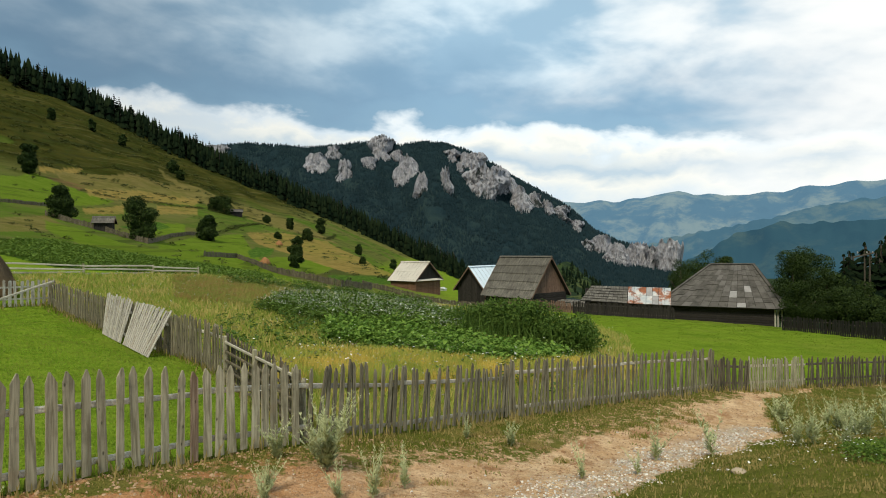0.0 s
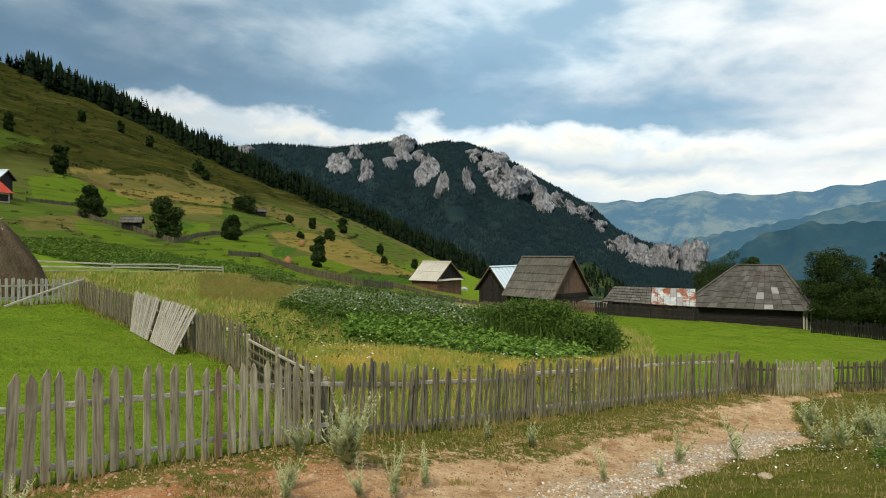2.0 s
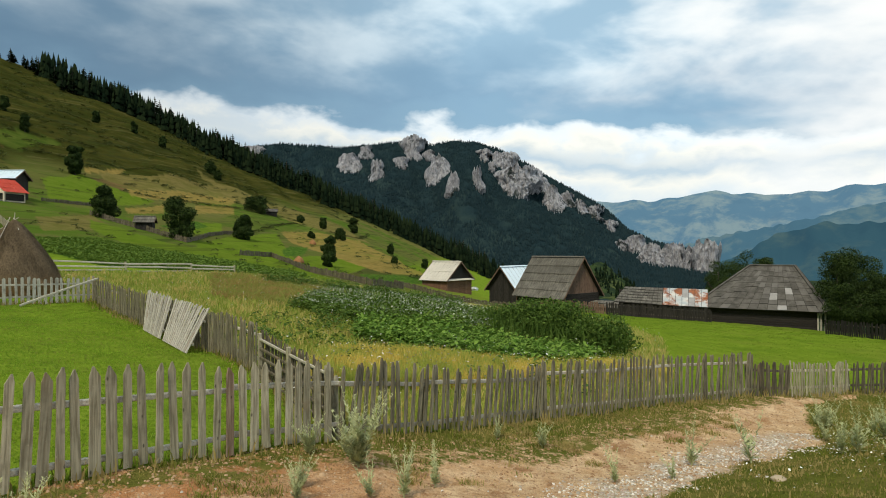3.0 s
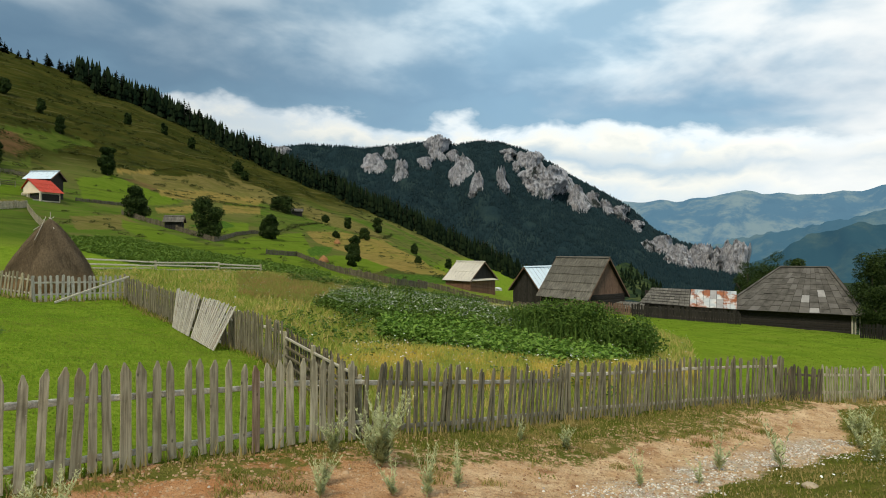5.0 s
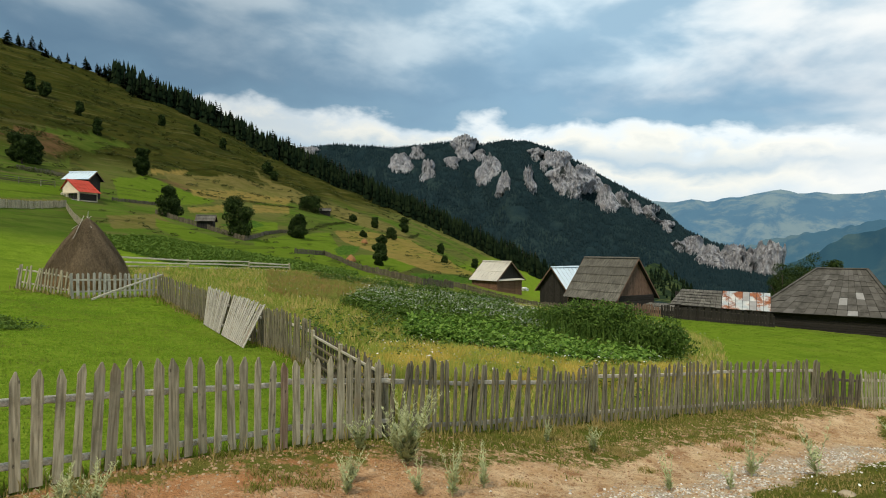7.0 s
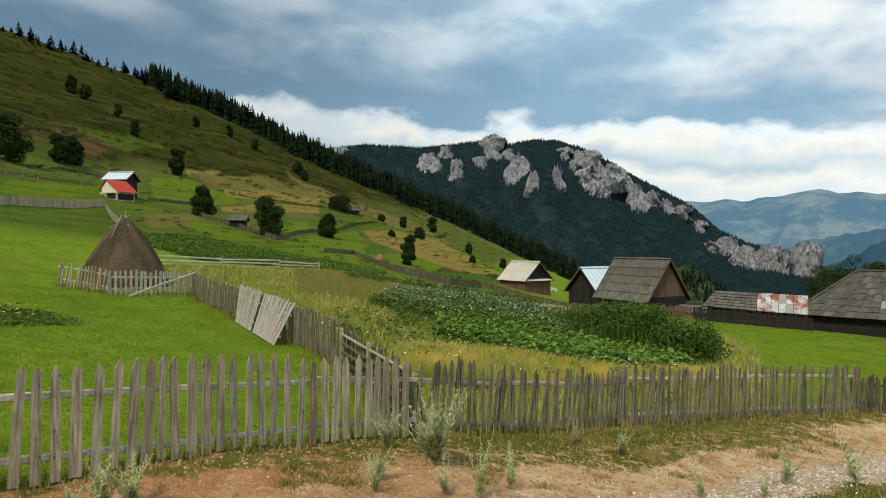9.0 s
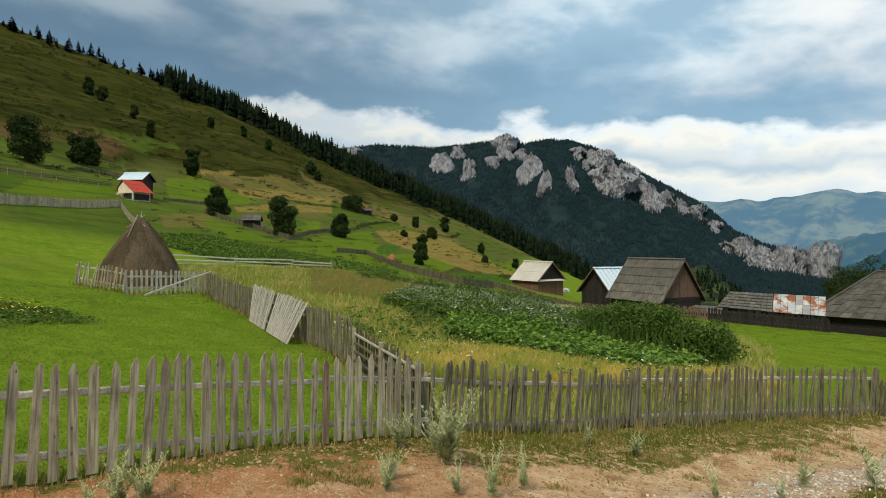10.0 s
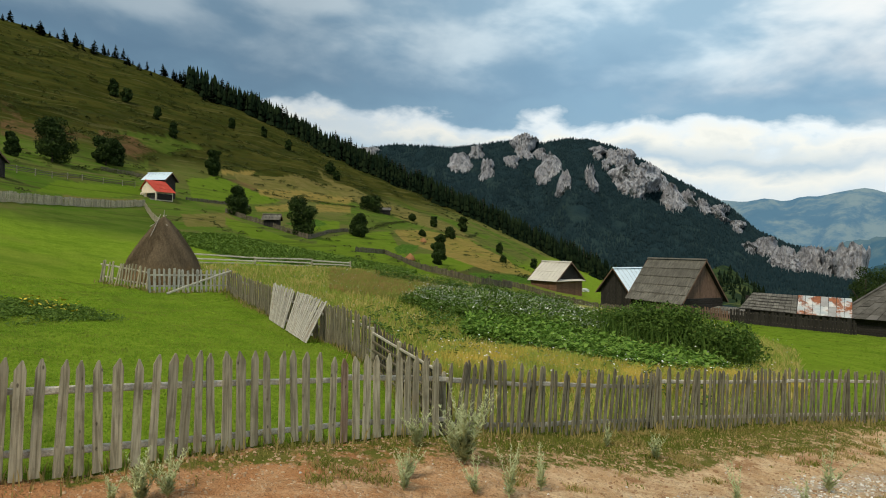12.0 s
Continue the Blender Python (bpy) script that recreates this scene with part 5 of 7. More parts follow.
rng = np.random.RandomState(5)
n = 38000
fa, fs_ = rng.uniform(-26, 24, n), rng.uniform(0.05, 1.0, n) ** 0.8
fs_[:1100] = rng.uniform(0.975, 1.0, 1100)
fx, fy, fz = mount(fa, fs_)
clear = (np.hypot(fa + 0.8, (fs_ - 0.42) * 22) < 1.1)
keep = ~clear
fx, fy, fz = fx[keep], fy[keep], fz[keep]
fv, ff = firs(fx, fy, fz - 2.5, rng.uniform(4.5, 10, len(fx)), rng, 5)
tagged(soup("mountain_forest", fv, ff, HAZY_FIR), "dense dark spruce forest covering the mountain", "forest", kind="stuff")

# foothill clearing below the cliffs
kn = 40
ka, ks = np.meshgrid(np.linspace(8, 22, kn), np.linspace(0, 1, 16))
kr = 330 + 150 * ks
kz = EYE + kr * (-0.09 + (0.062 - 0.0022 * (ka - 11) ** 2) * ks) + 3 * ripple(ka * 9, ks * 60, 40, 8)
i, j = np.meshgrid(np.arange(15), np.arange(kn - 1), indexing="ij")
kf = np.stack([i * kn + j, i * kn + j + 1, (i + 1) * kn + j + 1, (i + 1) * kn + j], -1).reshape(-1, 4)


def foothill_look(n):
    p = n.place()
    c = n.mix(n.smooth(n.noise(p, 0.03, 5, 0.6), 0.45, 0.6), (0.035, 0.055, 0.020), (0.070, 0.085, 0.030))
    return n.mix(n.smooth(n.noise(p, 0.12, 5, 0.6), 0.45, 0.55), c, (0.020, 0.034, 0.018))


FOOTHILL = material("foothill_pasture", foothill_look, 1.0, gloss=0.0)
tagged(soup("foothill", np.stack([np.sin(np.radians(ka)) * kr, np.cos(np.radians(ka)) * kr, kz], -1).reshape(-1, 3), kf, FOOTHILL, smooth=True), "green foothill pasture with scattered bushes", "hill", kind="structure")

fa = np.random.RandomState(6)
qa, qs = fa.uniform(8, 22, 420), fa.uniform(0.1, 1, 420)
qr = 330 + 150 * qs
qz = EYE + qr * (-0.09 + (0.062 - 0.0022 * (qa - 11) ** 2) * qs)
tagged(soup("foothill_trees", *firs(np.sin(np.radians(qa)) * qr, np.cos(np.radians(qa)) * qr, qz - 0.5, fa.uniform(3, 7.5, 420), fa, 6, 2), FIR), "scattered dark trees on the foothill", "trees", kind="stuff")

# ---------------------------------------------------------------- spruces on the ridge


def spruce_parts(seed, h=1.0):
    """Crown and trunk meshes of a spruce one metre high."""
    rng = random.Random(seed)
    bm = bmesh.new()
    tiers = 13
    start = rng.uniform(0.06, 0.2)
    for t in range(tiers):
        f = t / (tiers - 1)
        z = start + (0.97 - start) * f
        reach = 0.19 * (1 - f) ** 0.8 + 0.012
        for b in range(8 if f < 0.7 else 5):
            a = rng.uniform(0, 6.28)
            ln = reach * rng.uniform(0.65, 1.2)
            d = Vector((math.cos(a), math.sin(a), 0))
            s = Vector((-d.y, d.x, 0)) * ln * 0.34
            root, tip = Vector((0, 0, z + 0.03)), d * ln + Vector((0, 0, z - ln * rng.uniform(0.25, 0.55)))
            midp = root.lerp(tip, 0.55) + Vector((0, 0, 0.012))
            v = [bm.verts.new(p) for p in (root, midp - s - Vector((0, 0, 0.03)), tip, midp + s - Vector((0, 0, 0.03)), midp)]
            for q in ((0, 1, 4), (1, 2, 4), (2, 3, 4), (3, 0, 4)):
                bm.faces.new([v[k] for k in q])
    crown = bpy.data.meshes.new("crown")
    bm.to_mesh(crown)
    bm.free()
    crown.materials.append(FIR)
    bm = bmesh.new()
    bmesh.ops.create_cone(bm, cap_ends=True, segments=7, radius1=0.018, radius2=0.004, depth=1.0, matrix=Matrix.Translation((0, 0, 0.47)))
    trunk = bpy.data.meshes.new("trunk")
    bm.to_mesh(trunk)
    bm.free()
    trunk.materials.append(BARK)
    return crown, trunk


SPRUCES = [spruce_parts(300 + k) for k in range(6)]


def spruce(x, y, z, h, k, turn, fat=1.0):
    t = tagged(new("spruce"), "dark green spruce on the hill ridge", "tree", "ridge spruces")
    t.matrix_basis = pose(x, y, z - 0.3, 0, 0, turn) @ Matrix.Diagonal((h * fat, h * fat, h, 1))
    for name, me in zip(("crown", "trunk"), SPRUCES[k]):
        new(name, me).parent = t
    return t


rng = random.Random(9)
span = 3.5 * 1.006 ** np.arange(720, 815)
az_ = -53.0
placed = 0
while az_ < 4 and placed < 290:
    xs, ys = np.sin(math.radians(az_)) * span, np.cos(math.radians(az_)) * span
    zs = land(xs, ys)
    top = int(np.argmax((zs - EYE) / span))
    dense = az_ > -38.5
    for row in range(3 if dense else 1):
        r = span[top] + (rng.uniform(-26, 14) if dense else rng.uniform(-14, 4))
        a = az_ + rng.uniform(-0.2, 0.2)
        x, y = bearing(a, r)
        h = rng.choice([9, 11, 13, 15, 17]) * rng.uniform(0.85, 1.1) if dense else rng.choice([4, 5.5, 7, 8, 9]) * rng.uniform(0.8, 1.1)
        if -38.6 < a < -35.5:
            h *= 0.72
        spruce(x, y, ground_at(x, y), h, rng.randrange(6), rng.uniform(0, 360), rng.uniform(1.2, 2.3))
        placed += 1
    az_ += rng.uniform(0.35, 0.6) if dense else rng.uniform(0.22, 0.6)

# wood on the far side and down the spur, too dense to count
rr = np.random.RandomState(17)
n = 1500
wa = rr.uniform(-38, 6, n)
wr = rr.uniform(-46, 25, n)
best = np.array([span[int(np.argmax((land(np.sin(math.radians(a)) * span, np.cos(math.radians(a)) * span) - EYE) / span))] for a in np.linspace(-44, 6, 60)])
wr = wr * np.interp(wa, [-44, -30, 6], [0.5, 0.9, 1.25]) + np.interp(wa, np.linspace(-44, 6, 60), best)
wx, wy = np.sin(np.radians(wa)) * wr, np.cos(np.radians(wa)) * wr
fv, ff = firs(wx, wy, land(wx, wy) - 0.5, rr.uniform(5, 12.5, n), rr, 7, 3)
tagged(soup("ridge_forest", fv, ff, FIR), "dense dark spruce wood along the ridge", "forest", kind="stuff")

# ---------------------------------------------------------------- broad-leaved trees


def leaf_cloud(blobs, count, size, rng):
    """Small leaf sprays spread over the shells of several lumps; arrays of vertices and faces."""
    w = np.array([b[3] ** 2 for b in blobs])
    pick = rng.choice(len(blobs), count, p=w / w.sum())
    c = np.array([b[:3] for b in blobs])[pick]
    rad = np.array([b[3] for b in blobs])[pick]
    d = rng.normal(size=(count, 3))
    d /= np.linalg.norm(d, axis=1, keepdims=True)
    p = c + d * (rad * rng.uniform(0.45, 1.08, count) ** 0.6)[:, None] * np.array([1, 1, 0.85])
    n = d + rng.normal(size=(count, 3)) * 0.7
    n /= np.linalg.norm(n, axis=1, keepdims=True)
    t = np.cross(n, rng.normal(size=(count, 3)))
    t /= np.linalg.norm(t, axis=1, keepdims=True)
    b = np.cross(n, t)
    s = (size * rng.uniform(0.6, 1.4, count))[:, None]
    v = np.stack([p - t * s, p - b * s * 0.5 + n * s * 0.15, p + t * s, p + b * s * 0.5 + n * s * 0.15], 1).reshape(-1, 3)
    return v, np.arange(count * 4).reshape(-1, 4)


def tree(x, y, z, h, w, label, seed, leaves=2600, size=0.2, mat=None, stem=0.14, group="hill trees", name="broadleaf_tree", low=0.1):
    """A broad-leaved tree or tall bush: tapered trunk, limbs and a ragged crown."""
    rng = np.random.RandomState(seed)
    t = tagged(new(name), label, "tree", group)
    t.location = (x, y, z)
    blobs = []
    for k in range(24):
        f = rng.uniform(0, 1)
        zz = h * (low + (0.93 - low) * f)
        reach = w / 2 * math.sin(math.pi * min(max(0.16 + 0.74 * f, 0), 1)) ** 0.6
        a = rng.uniform(0, 6.28)
        q = rng.uniform(0.25, 0.75)
        blobs.append((math.cos(a) * reach * q, math.sin(a) * reach * q, zz, w * rng.uniform(0.14, 0.23)))
    blobs += [(0, 0, h * 0.42, w * 0.36), (0, 0, h * 0.64, w * 0.30)]
    v, f = leaf_cloud(blobs, leaves, size, rng)
    v[:, 2] = np.maximum(v[:, 2], 0.05)
    soup("crown", v, f, mat or LEAF, t)
    pr = random.Random(seed)
    bm = bmesh.new()
    bmesh.ops.create_cone(bm, cap_ends=True, segments=9, radius1=stem * 1.3, radius2=stem * 0.4, depth=h * 0.75, matrix=Matrix.Translation((0, 0, h * 0.375 - 0.2)))
    part("trunk", bm, BARK, t)
    for k in range(4):
        a = k * 1.6 + pr.uniform(0, 0.8)
        s = Vector((0, 0, h * pr.uniform(0.2, 0.45)))
        e = s + Vector((math.cos(a) * w * 0.3, math.sin(a) * w * 0.3, h * 0.25))
        rail_between("limb", s, e, stem * 0.8, stem * 0.8, BARK, t, pr)
    return t


DARKLEAF = material("dark_tree_leaves", leafy((0.013, 0.026, 0.007), (0.042, 0.066, 0.014), dry_share=0.0), 0.8, gloss=0.08)
# bearing, slope of its foot, height and width as slopes, kind
HILL_TREES = [(-27.6, 0.018, 0.064, 0.056), (-22.2, 0.018, 0.042, 0.034), (-14.3, -0.029, 0.054, 0.028), (-33.5, 0.050, 0.045, 0.044), (-35.6, 0.112, 0.045, 0.028),
              (-48.0, 0.118, 0.062, 0.060), (-44.2, 0.118, 0.045, 0.038), (-43.4, 0.119, 0.036, 0.030), (-50.6, 0.122, 0.036, 0.022), (-20.7, 0.060, 0.028, 0.030), (-21.6, 0.066, 0.022, 0.024),
              (-14.9, 0.036, 0.018, 0.016), (-12.0, 0.028, 0.027, 0.020), (-13.2, 0.016, 0.022, 0.022), (-8.4, -0.008, 0.018, 0.014), (-8.0, -0.024, 0.012, 0.012), (-39.0, 0.168, 0.026, 0.016), (-40.3, 0.194, 0.022, 0.013),
              (-43.7, 0.222, 0.026, 0.020), (-42.7, 0.216, 0.022, 0.018), (-34.1, 0.190, 0.018, 0.012), (-25.0, 0.122, 0.022, 0.018), (-24.4, 0.112, 0.016, 0.014), (-5.0, -0.034, 0.018, 0.014), (-17.0, 0.046, 0.012, 0.014), (-16.0, 0.020, 0.012, 0.014),
              (-31.2, 0.180, 0.018, 0.012), (-29.0, 0.160, 0.018, 0.014)]
for k, (a_, e_, hh, ww) in enumerate(HILL_TREES):
    x, y, z, r = meet(a_, e_)
    tree(x, y, z - 0.15, hh * r, ww * r, "dark green rounded tree on the hillside pasture", 500 + k, 8000 if hh > 0.03 else 1800, r * 0.0016, DARKLEAF, low=0.06)

# trees about the farmhouse
for az_t, r_t, top_e, w_t, mat_t, sd in ((22.2, 74, -0.004, 4.6, LEAF, 1), (23.8, 77, 0.000, 5.0, LEAF, 2), (25.6, 80, -0.008, 3.6, LEAF, 3),
                                         (31.0, 62, -0.004, 4.8, DARKLEAF, 4), (32.3, 66, -0.002, 5.0, DARKLEAF, 11), (33.4, 60, -0.028, 4.6, DARKLEAF, 5), (34.6, 54, -0.062, 4.0, DARKLEAF, 6), (31.6, 56, -0.050, 3.4, DARKLEAF, 7), (36.6, 51, -0.075, 3.6, DARKLEAF, 8), (38.8, 49, -0.068, 4.2, DARKLEAF, 9), (35.4, 58, -0.052, 3.8, DARKLEAF, 10)):
    x, y = bearing(az_t, r_t)
    z = ground_at(x, y)
    top = EYE + top_e * r_t
    tree(x, y, z - 0.1, top - z, w_t, "leafy green tree beside the farmhouse", 700 + sd, 15000, 0.075, mat_t, 0.12, "farmyard trees")
rng = random.Random(71)
for k in range(54):
    a = rng.uniform(34.2, 45)
    r = rng.uniform(72, 100)
    x, y = bearing(a, r)
    z = ground_at(x, y)
    top = EYE + (0.000 + 0.0050 * max(0, a - 34.8) + rng.uniform(-0.022, 0.008)) * r
    spruce(x, y, z, top - z, rng.randrange(6), rng.uniform(0, 360), 1.7)

# ---------------------------------------------------------------- haystack, hurdle, fallen panel, poles


def hay_look(n):
    p = n.local()
    straw = n.noise(n.stretch(p, (9, 9, 2.5)), 2.2, 5, 0.7, 0.4)
    col = n.mix(n.smooth(straw, 0.3, 0.7), (0.070, 0.050, 0.030), (0.165, 0.122, 0.072))
    sep = n.add("ShaderNodeSeparateXYZ")
    n.put(sep.inputs[0], p)
    return n.mix(n.math("MULTIPLY", n.smooth(n.math("ADD", sep.outputs[2], n.math("MULTIPLY", n.noise(p, 1.2, 4), 1.2)), 1.7, 0.6), 0.65), col, (0.30, 0.17, 0.07)), n.bump(straw, 1.0, 0.05)


HAY = material("old_hay", hay_look, 0.95, gloss=0.1)


def haystack():
    x, y = bearing(-39.7, 32.5)
    z = ground_at(x, y)
    h = EYE + 0.048 * 32.5 - z
    t = tagged(new("haystack"), "conical brown haystack with poles at its top", "haystack")
    t.location = (x, y, z - 0.1)
    prof = [(0, 1.0), (0.10, 1.06), (0.22, 1.0), (0.36, 0.90), (0.5, 0.76), (0.65, 0.58), (0.8, 0.38), (0.92, 0.2), (1.0, 0.04)]
    nu, nv = 60, 40
    u, v = np.meshgrid(np.linspace(0, 2 * math.pi, nu, endpoint=False), np.linspace(0, 1, nv))
    r = 1.72 * np.interp(v, [p[0] for p in prof], [p[1] for p in prof])
    r = r * (1 + 0.05 * ripple(np.cos(u) * 3, np.sin(u) * 3 + v * 3, 3, 61) + 0.025 * ripple(np.cos(u) * 9, np.sin(u) * 9 + v * 6, 2.5, 62))
    vv = np.stack([np.cos(u) * r, np.sin(u) * r, v * h], -1).reshape(-1, 3)
    i, j = np.meshgrid(np.arange(nv - 1), np.arange(nu), indexing="ij")
    k = (j + 1) % nu
    soup("hay_body", vv, np.stack([i * nu + j, i * nu + k, (i + 1) * nu + k, (i + 1) * nu + j], -1).reshape(-1, 4), HAY, t, smooth=True)
    # loose straws hanging down the flanks
    rng = np.random.RandomState(8)
    n = 9000
    a, q = rng.uniform(0, 6.28, n), rng.uniform(0, 0.98, n) ** 1.2
    rr_ = 1.72 * np.interp(q, [p[0] for p in prof], [p[1] for p in prof]) * 1.03
    p = np.stack([np.cos(a) * rr_, np.sin(a) * rr_, q * h], 1)
    tip = p + np.stack([np.cos(a) * 0.05 + rng.normal(0, 0.05, n), np.sin(a) * 0.05 + rng.normal(0, 0.05, n), rng.uniform(-0.28, -0.1, n)], 1)
    s = np.stack([-np.sin(a), np.cos(a), np.zeros(n)], 1) * 0.012
    soup("loose_straw", np.stack([p - s, p + s, tip], 1).reshape(-1, 3), np.arange(n * 3).reshape(-1, 3), HAY, t)
    pr = random.Random(3)
    for a, b in (((-0.12, -0.1, h + 0.10), (0.12, -1.05, h * 0.70)), ((0.12, 0.1, h + 0.10), (-0.42, -0.5, h * 0.84)), ((0, 0, h - 0.4), (0.03, 0.0, h + 0.32)), ((-0.12, 0.1, h + 0.08), (0.45, -0.3, h * 0.86))):
        rail_between("pole", a, b, 0.026, 0.026, PALE_WOOD, t, pr)


haystack()


def fallen_panel():
    rng = random.Random(44)
    b0, b1 = Vector((*bearing(-30.6, 20.7), 0)), Vector((*bearing(-27.26, 16.6), 0))
    t0, t1 = Vector((*bearing(-30.2, 21.3), 0)), Vector((*bearing(-25.3, 17.2), 0))
    t = tagged(new("fence_panel"), "loose bleached picket panel leaning against the fence", "fence")
    t.location = (b0.x, b0.y, ground_at(b0.x, b0.y))
    off = t.location.copy()
    ground0, ground1 = ground_at(b0.x, b0.y), ground_at(b1.x, b1.y)
    n = 31
    for k in range(n):
        u = k / (n - 1)
        if k == 14:
            continue
        u = u * 0.98 + (0.02 if k > 14 else 0)
        a, b = b0.lerp(b1, u), t0.lerp(t1, u)
        a.z = ground0 + (ground1 - ground0) * u + 0.02
        b.z = 1.32 - 0.30 * u + rng.uniform(-0.04, 0.04)
        d = (b - a)
        side = (b1 - b0).normalized()
        nrm = side.cross(d).normalized()
        w = rng.uniform(0.036, 0.060)
        bm = bmesh.new()
        q = [a - side * w, a + side * w, b + side * w * 0.9, b - side * w * 0.9]
        vs = [bm.verts.new(p + nrm * e - off) for e in (0.0, -0.025) for p in q]
        for f in ((0, 1, 2, 3), (7, 6, 5, 4), (0, 4, 5, 1), (1, 5, 6, 2), (2, 6, 7, 3), (3, 7, 4, 0)):
            bm.faces.new([vs[i] for i in f])
        part("picket", bm, PALE_WOOD, t)
    for f in (0.25, 0.75):
        for u0, u1 in ((0.0, 0.46), (0.5, 1.03)):
            p, q = (b0.lerp(b1, u).lerp(t0.lerp(t1, u), f) for u in (u0, u1))
            p.z, q.z = ((ground0 + (ground1 - ground0) * u) * (1 - f) + (1.30 - 0.30 * u) * f - 0.05 for u in (u0, u1))
            back = Vector(((t0 - b0).x, (t0 - b0).y, 0)).normalized() * 0.07
            ob = rail_between("rail", p - off + back, q - off + back, 0.08, 0.05, PALE_WOOD, t, rng)


fallen_panel()


def hurdle():
    rng = random.Random(45)
    t = tagged(new("rail_hurdle"), "old grey wooden gate of five rails", "gate")
    a, b = bearing(-20.9, 12.9), bearing(-14.3, 9.0)
    t.location = (*a, ground_at(*a))
    o = t.location.copy()
    za, zb = EYE - 0.145 * 12.9, EYE - 0.212 * 9.0
    for k in range(5):
        rail_between("rail", Vector((*a, za - 0.19 * k)) - o, Vector((*b, zb - 0.19 * k)) - o, 0.05, 0.04, OLD_PICKET if k else RAIL, t, rng)
    for u in (0.02, 0.5, 0.97):
        p = Vector((*a, 0)).lerp(Vector((*b, 0)), u)
        zz = za + (zb - za) * u
        bm = bmesh.new()
        box(bm, (0.09, 0.07, 1.25), Matrix.Translation(Vector((p.x, p.y, zz - 0.5)) - o) @ pose(0, 0, 0, 0, 0, -50), 0.01)
        part("upright", bm, PICKET, t)


hurdle()


def loose_pole():
    rng = random.Random(46)
    a, b = Vector((*bearing(-39.4, 28.0), 0)), Vector((*bearing(-34.0, 29.0), 0))
    a.z, b.z = ground_at(a.x, a.y) + 0.05, EYE - 0.040 * 29.0
    o = a.copy()
    t = rail_between("pole", a - o, b - o, 0.09, 0.09, RAIL, None, rng)
    t.location = o
    tagged(t, "long grey pole leaning on the picket fence", "pole")


loose_pole()


def utility_pole():
    x, y = bearing(36.1, 62)
    z = ground_at(x, y)
    t = tagged(new("utility_pole"), "dark wooden twin utility pole with insulators", "pole")
    t.location = (x, y, z)
    h = EYE - 0.008 * 62 - z
    for d in (-0.22, 0.22):
        bm = bmesh.new()
        bmesh.ops.create_cone(bm, cap_ends=True, segments=10, radius1=0.085, radius2=0.055, depth=h + 0.4, matrix=Matrix.Translation((d, 0, h / 2 - 0.2)))
        part("shaft", bm, BARK, t)
    bm = bmesh.new()
    box(bm, (1.9, 0.1, 0.12), Matrix.Translation((-0.4, -0.12, h - 0.35)) @ pose(0, 0, 0, 0, -12, 0), 0.01)
    arm = part("cross_arm", bm, BARK, t)
    for dx in (-0.9, -0.1, 0.4):
        bm = bmesh.new()
        bmesh.ops.create_cone(bm, cap_ends=True, segments=8, radius1=0.06, radius2=0.03, depth=0.18, matrix=Matrix.Translation((dx, -0.12, h - 0.1)))
        part("insulator", bm, FIBRE_NEW, arm, "pale insulator")


utility_pole()


def haycock(az, rise, wide, seed, label):
    x, y, z, r = meet(az, rise)
    bm = bmesh.new()
    bmesh.ops.create_icosphere(bm, subdivisions=3, radius=1.0)
    for v in bm.verts:
        v.co *= 1 + 0.16 * noise.noise(v.co * 2.2 + Vector((seed, 0, 0)))
        v.co.z = max(v.co.z, -0.25) * (1.15 if v.co.z > 0 else 1)
        if v.co.z > 0:
            v.co.x *= 1 - 0.3 * v.co.z
            v.co.y *= 1 - 0.3 * v.co.z
    ob = part("haycock", bm, HEAP, None, smooth=True)
    ob.matrix_basis = pose(x, y, z + 0.1, 0, 0, seed * 40) @ Matrix.Scale(wide * r, 4)
    tagged(ob, label, "haycock", "haycocks")


HEAP = material("fresh_hay_heap", painted((0.34, 0.17, 0.07), 0.2, 4), 0.95, gloss=0.1)
haycock(-17.2, -0.021, 0.009, 1, "small reddish hay heap on the hill meadow")
haycock(-15.9, 0.010, 0.006, 2, "small brown hay heap on the hill meadow")
haycock(-14.6, -0.010, 0.004, 3, "tiny brown hay heap beside a small tree")


def sheet_pile():
    x, y, z, r = meet(-0.4, -0.071)
    t = tagged(new("sheet_pile"), "pile of white sheets stacked beside the barn", "pile")
    t.matrix_basis = pose(x, y, z, 0, 0, -25)
    rng = random.Random(5)
    for k in range(4):
        bm = bmesh.new()
        box(bm, (2.2 - 0.2 * k, 1.1, 0.14), None, 0.02)
        ob = part("sheet", bm, PLASTIC, t)
        ob.matrix_basis = pose(rng.uniform(-0.2, 0.2), rng.uniform(-0.1, 0.1), 0.1 + 0.15 * k, 0, rng.uniform(-3, 3), rng.uniform(-12, 12))


PLASTIC = material("white_sheet", painted((0.72, 0.72, 0.70), 0.06, 2), 0.5)
sheet_pile()

# ---------------------------------------------------------------- grass, crops, weeds


def scatter(n, az0, az1, r0, r1, rng, power=1.0):
    """Places spread evenly over a sector of the plan."""
    a = np.radians(rng.uniform(az0, az1, n))
    r = np.sqrt(rng.uniform(0, 1, n) ** power * (r1 * r1 - r0 * r0) + r0 * r0)
    return np.sin(a) * r, np.cos(a) * r


def spread(n, poly, rng):
    """Places inside a polygon of the plan."""
    p = np.array(poly)
    x, y = rng.uniform(p[:, 0].min(), p[:, 0].max(), n * 4), rng.uniform(p[:, 1].min(), p[:, 1].max(), n * 4)
    k = inside(x, y, poly)
    return x[k][:n], y[k][:n]


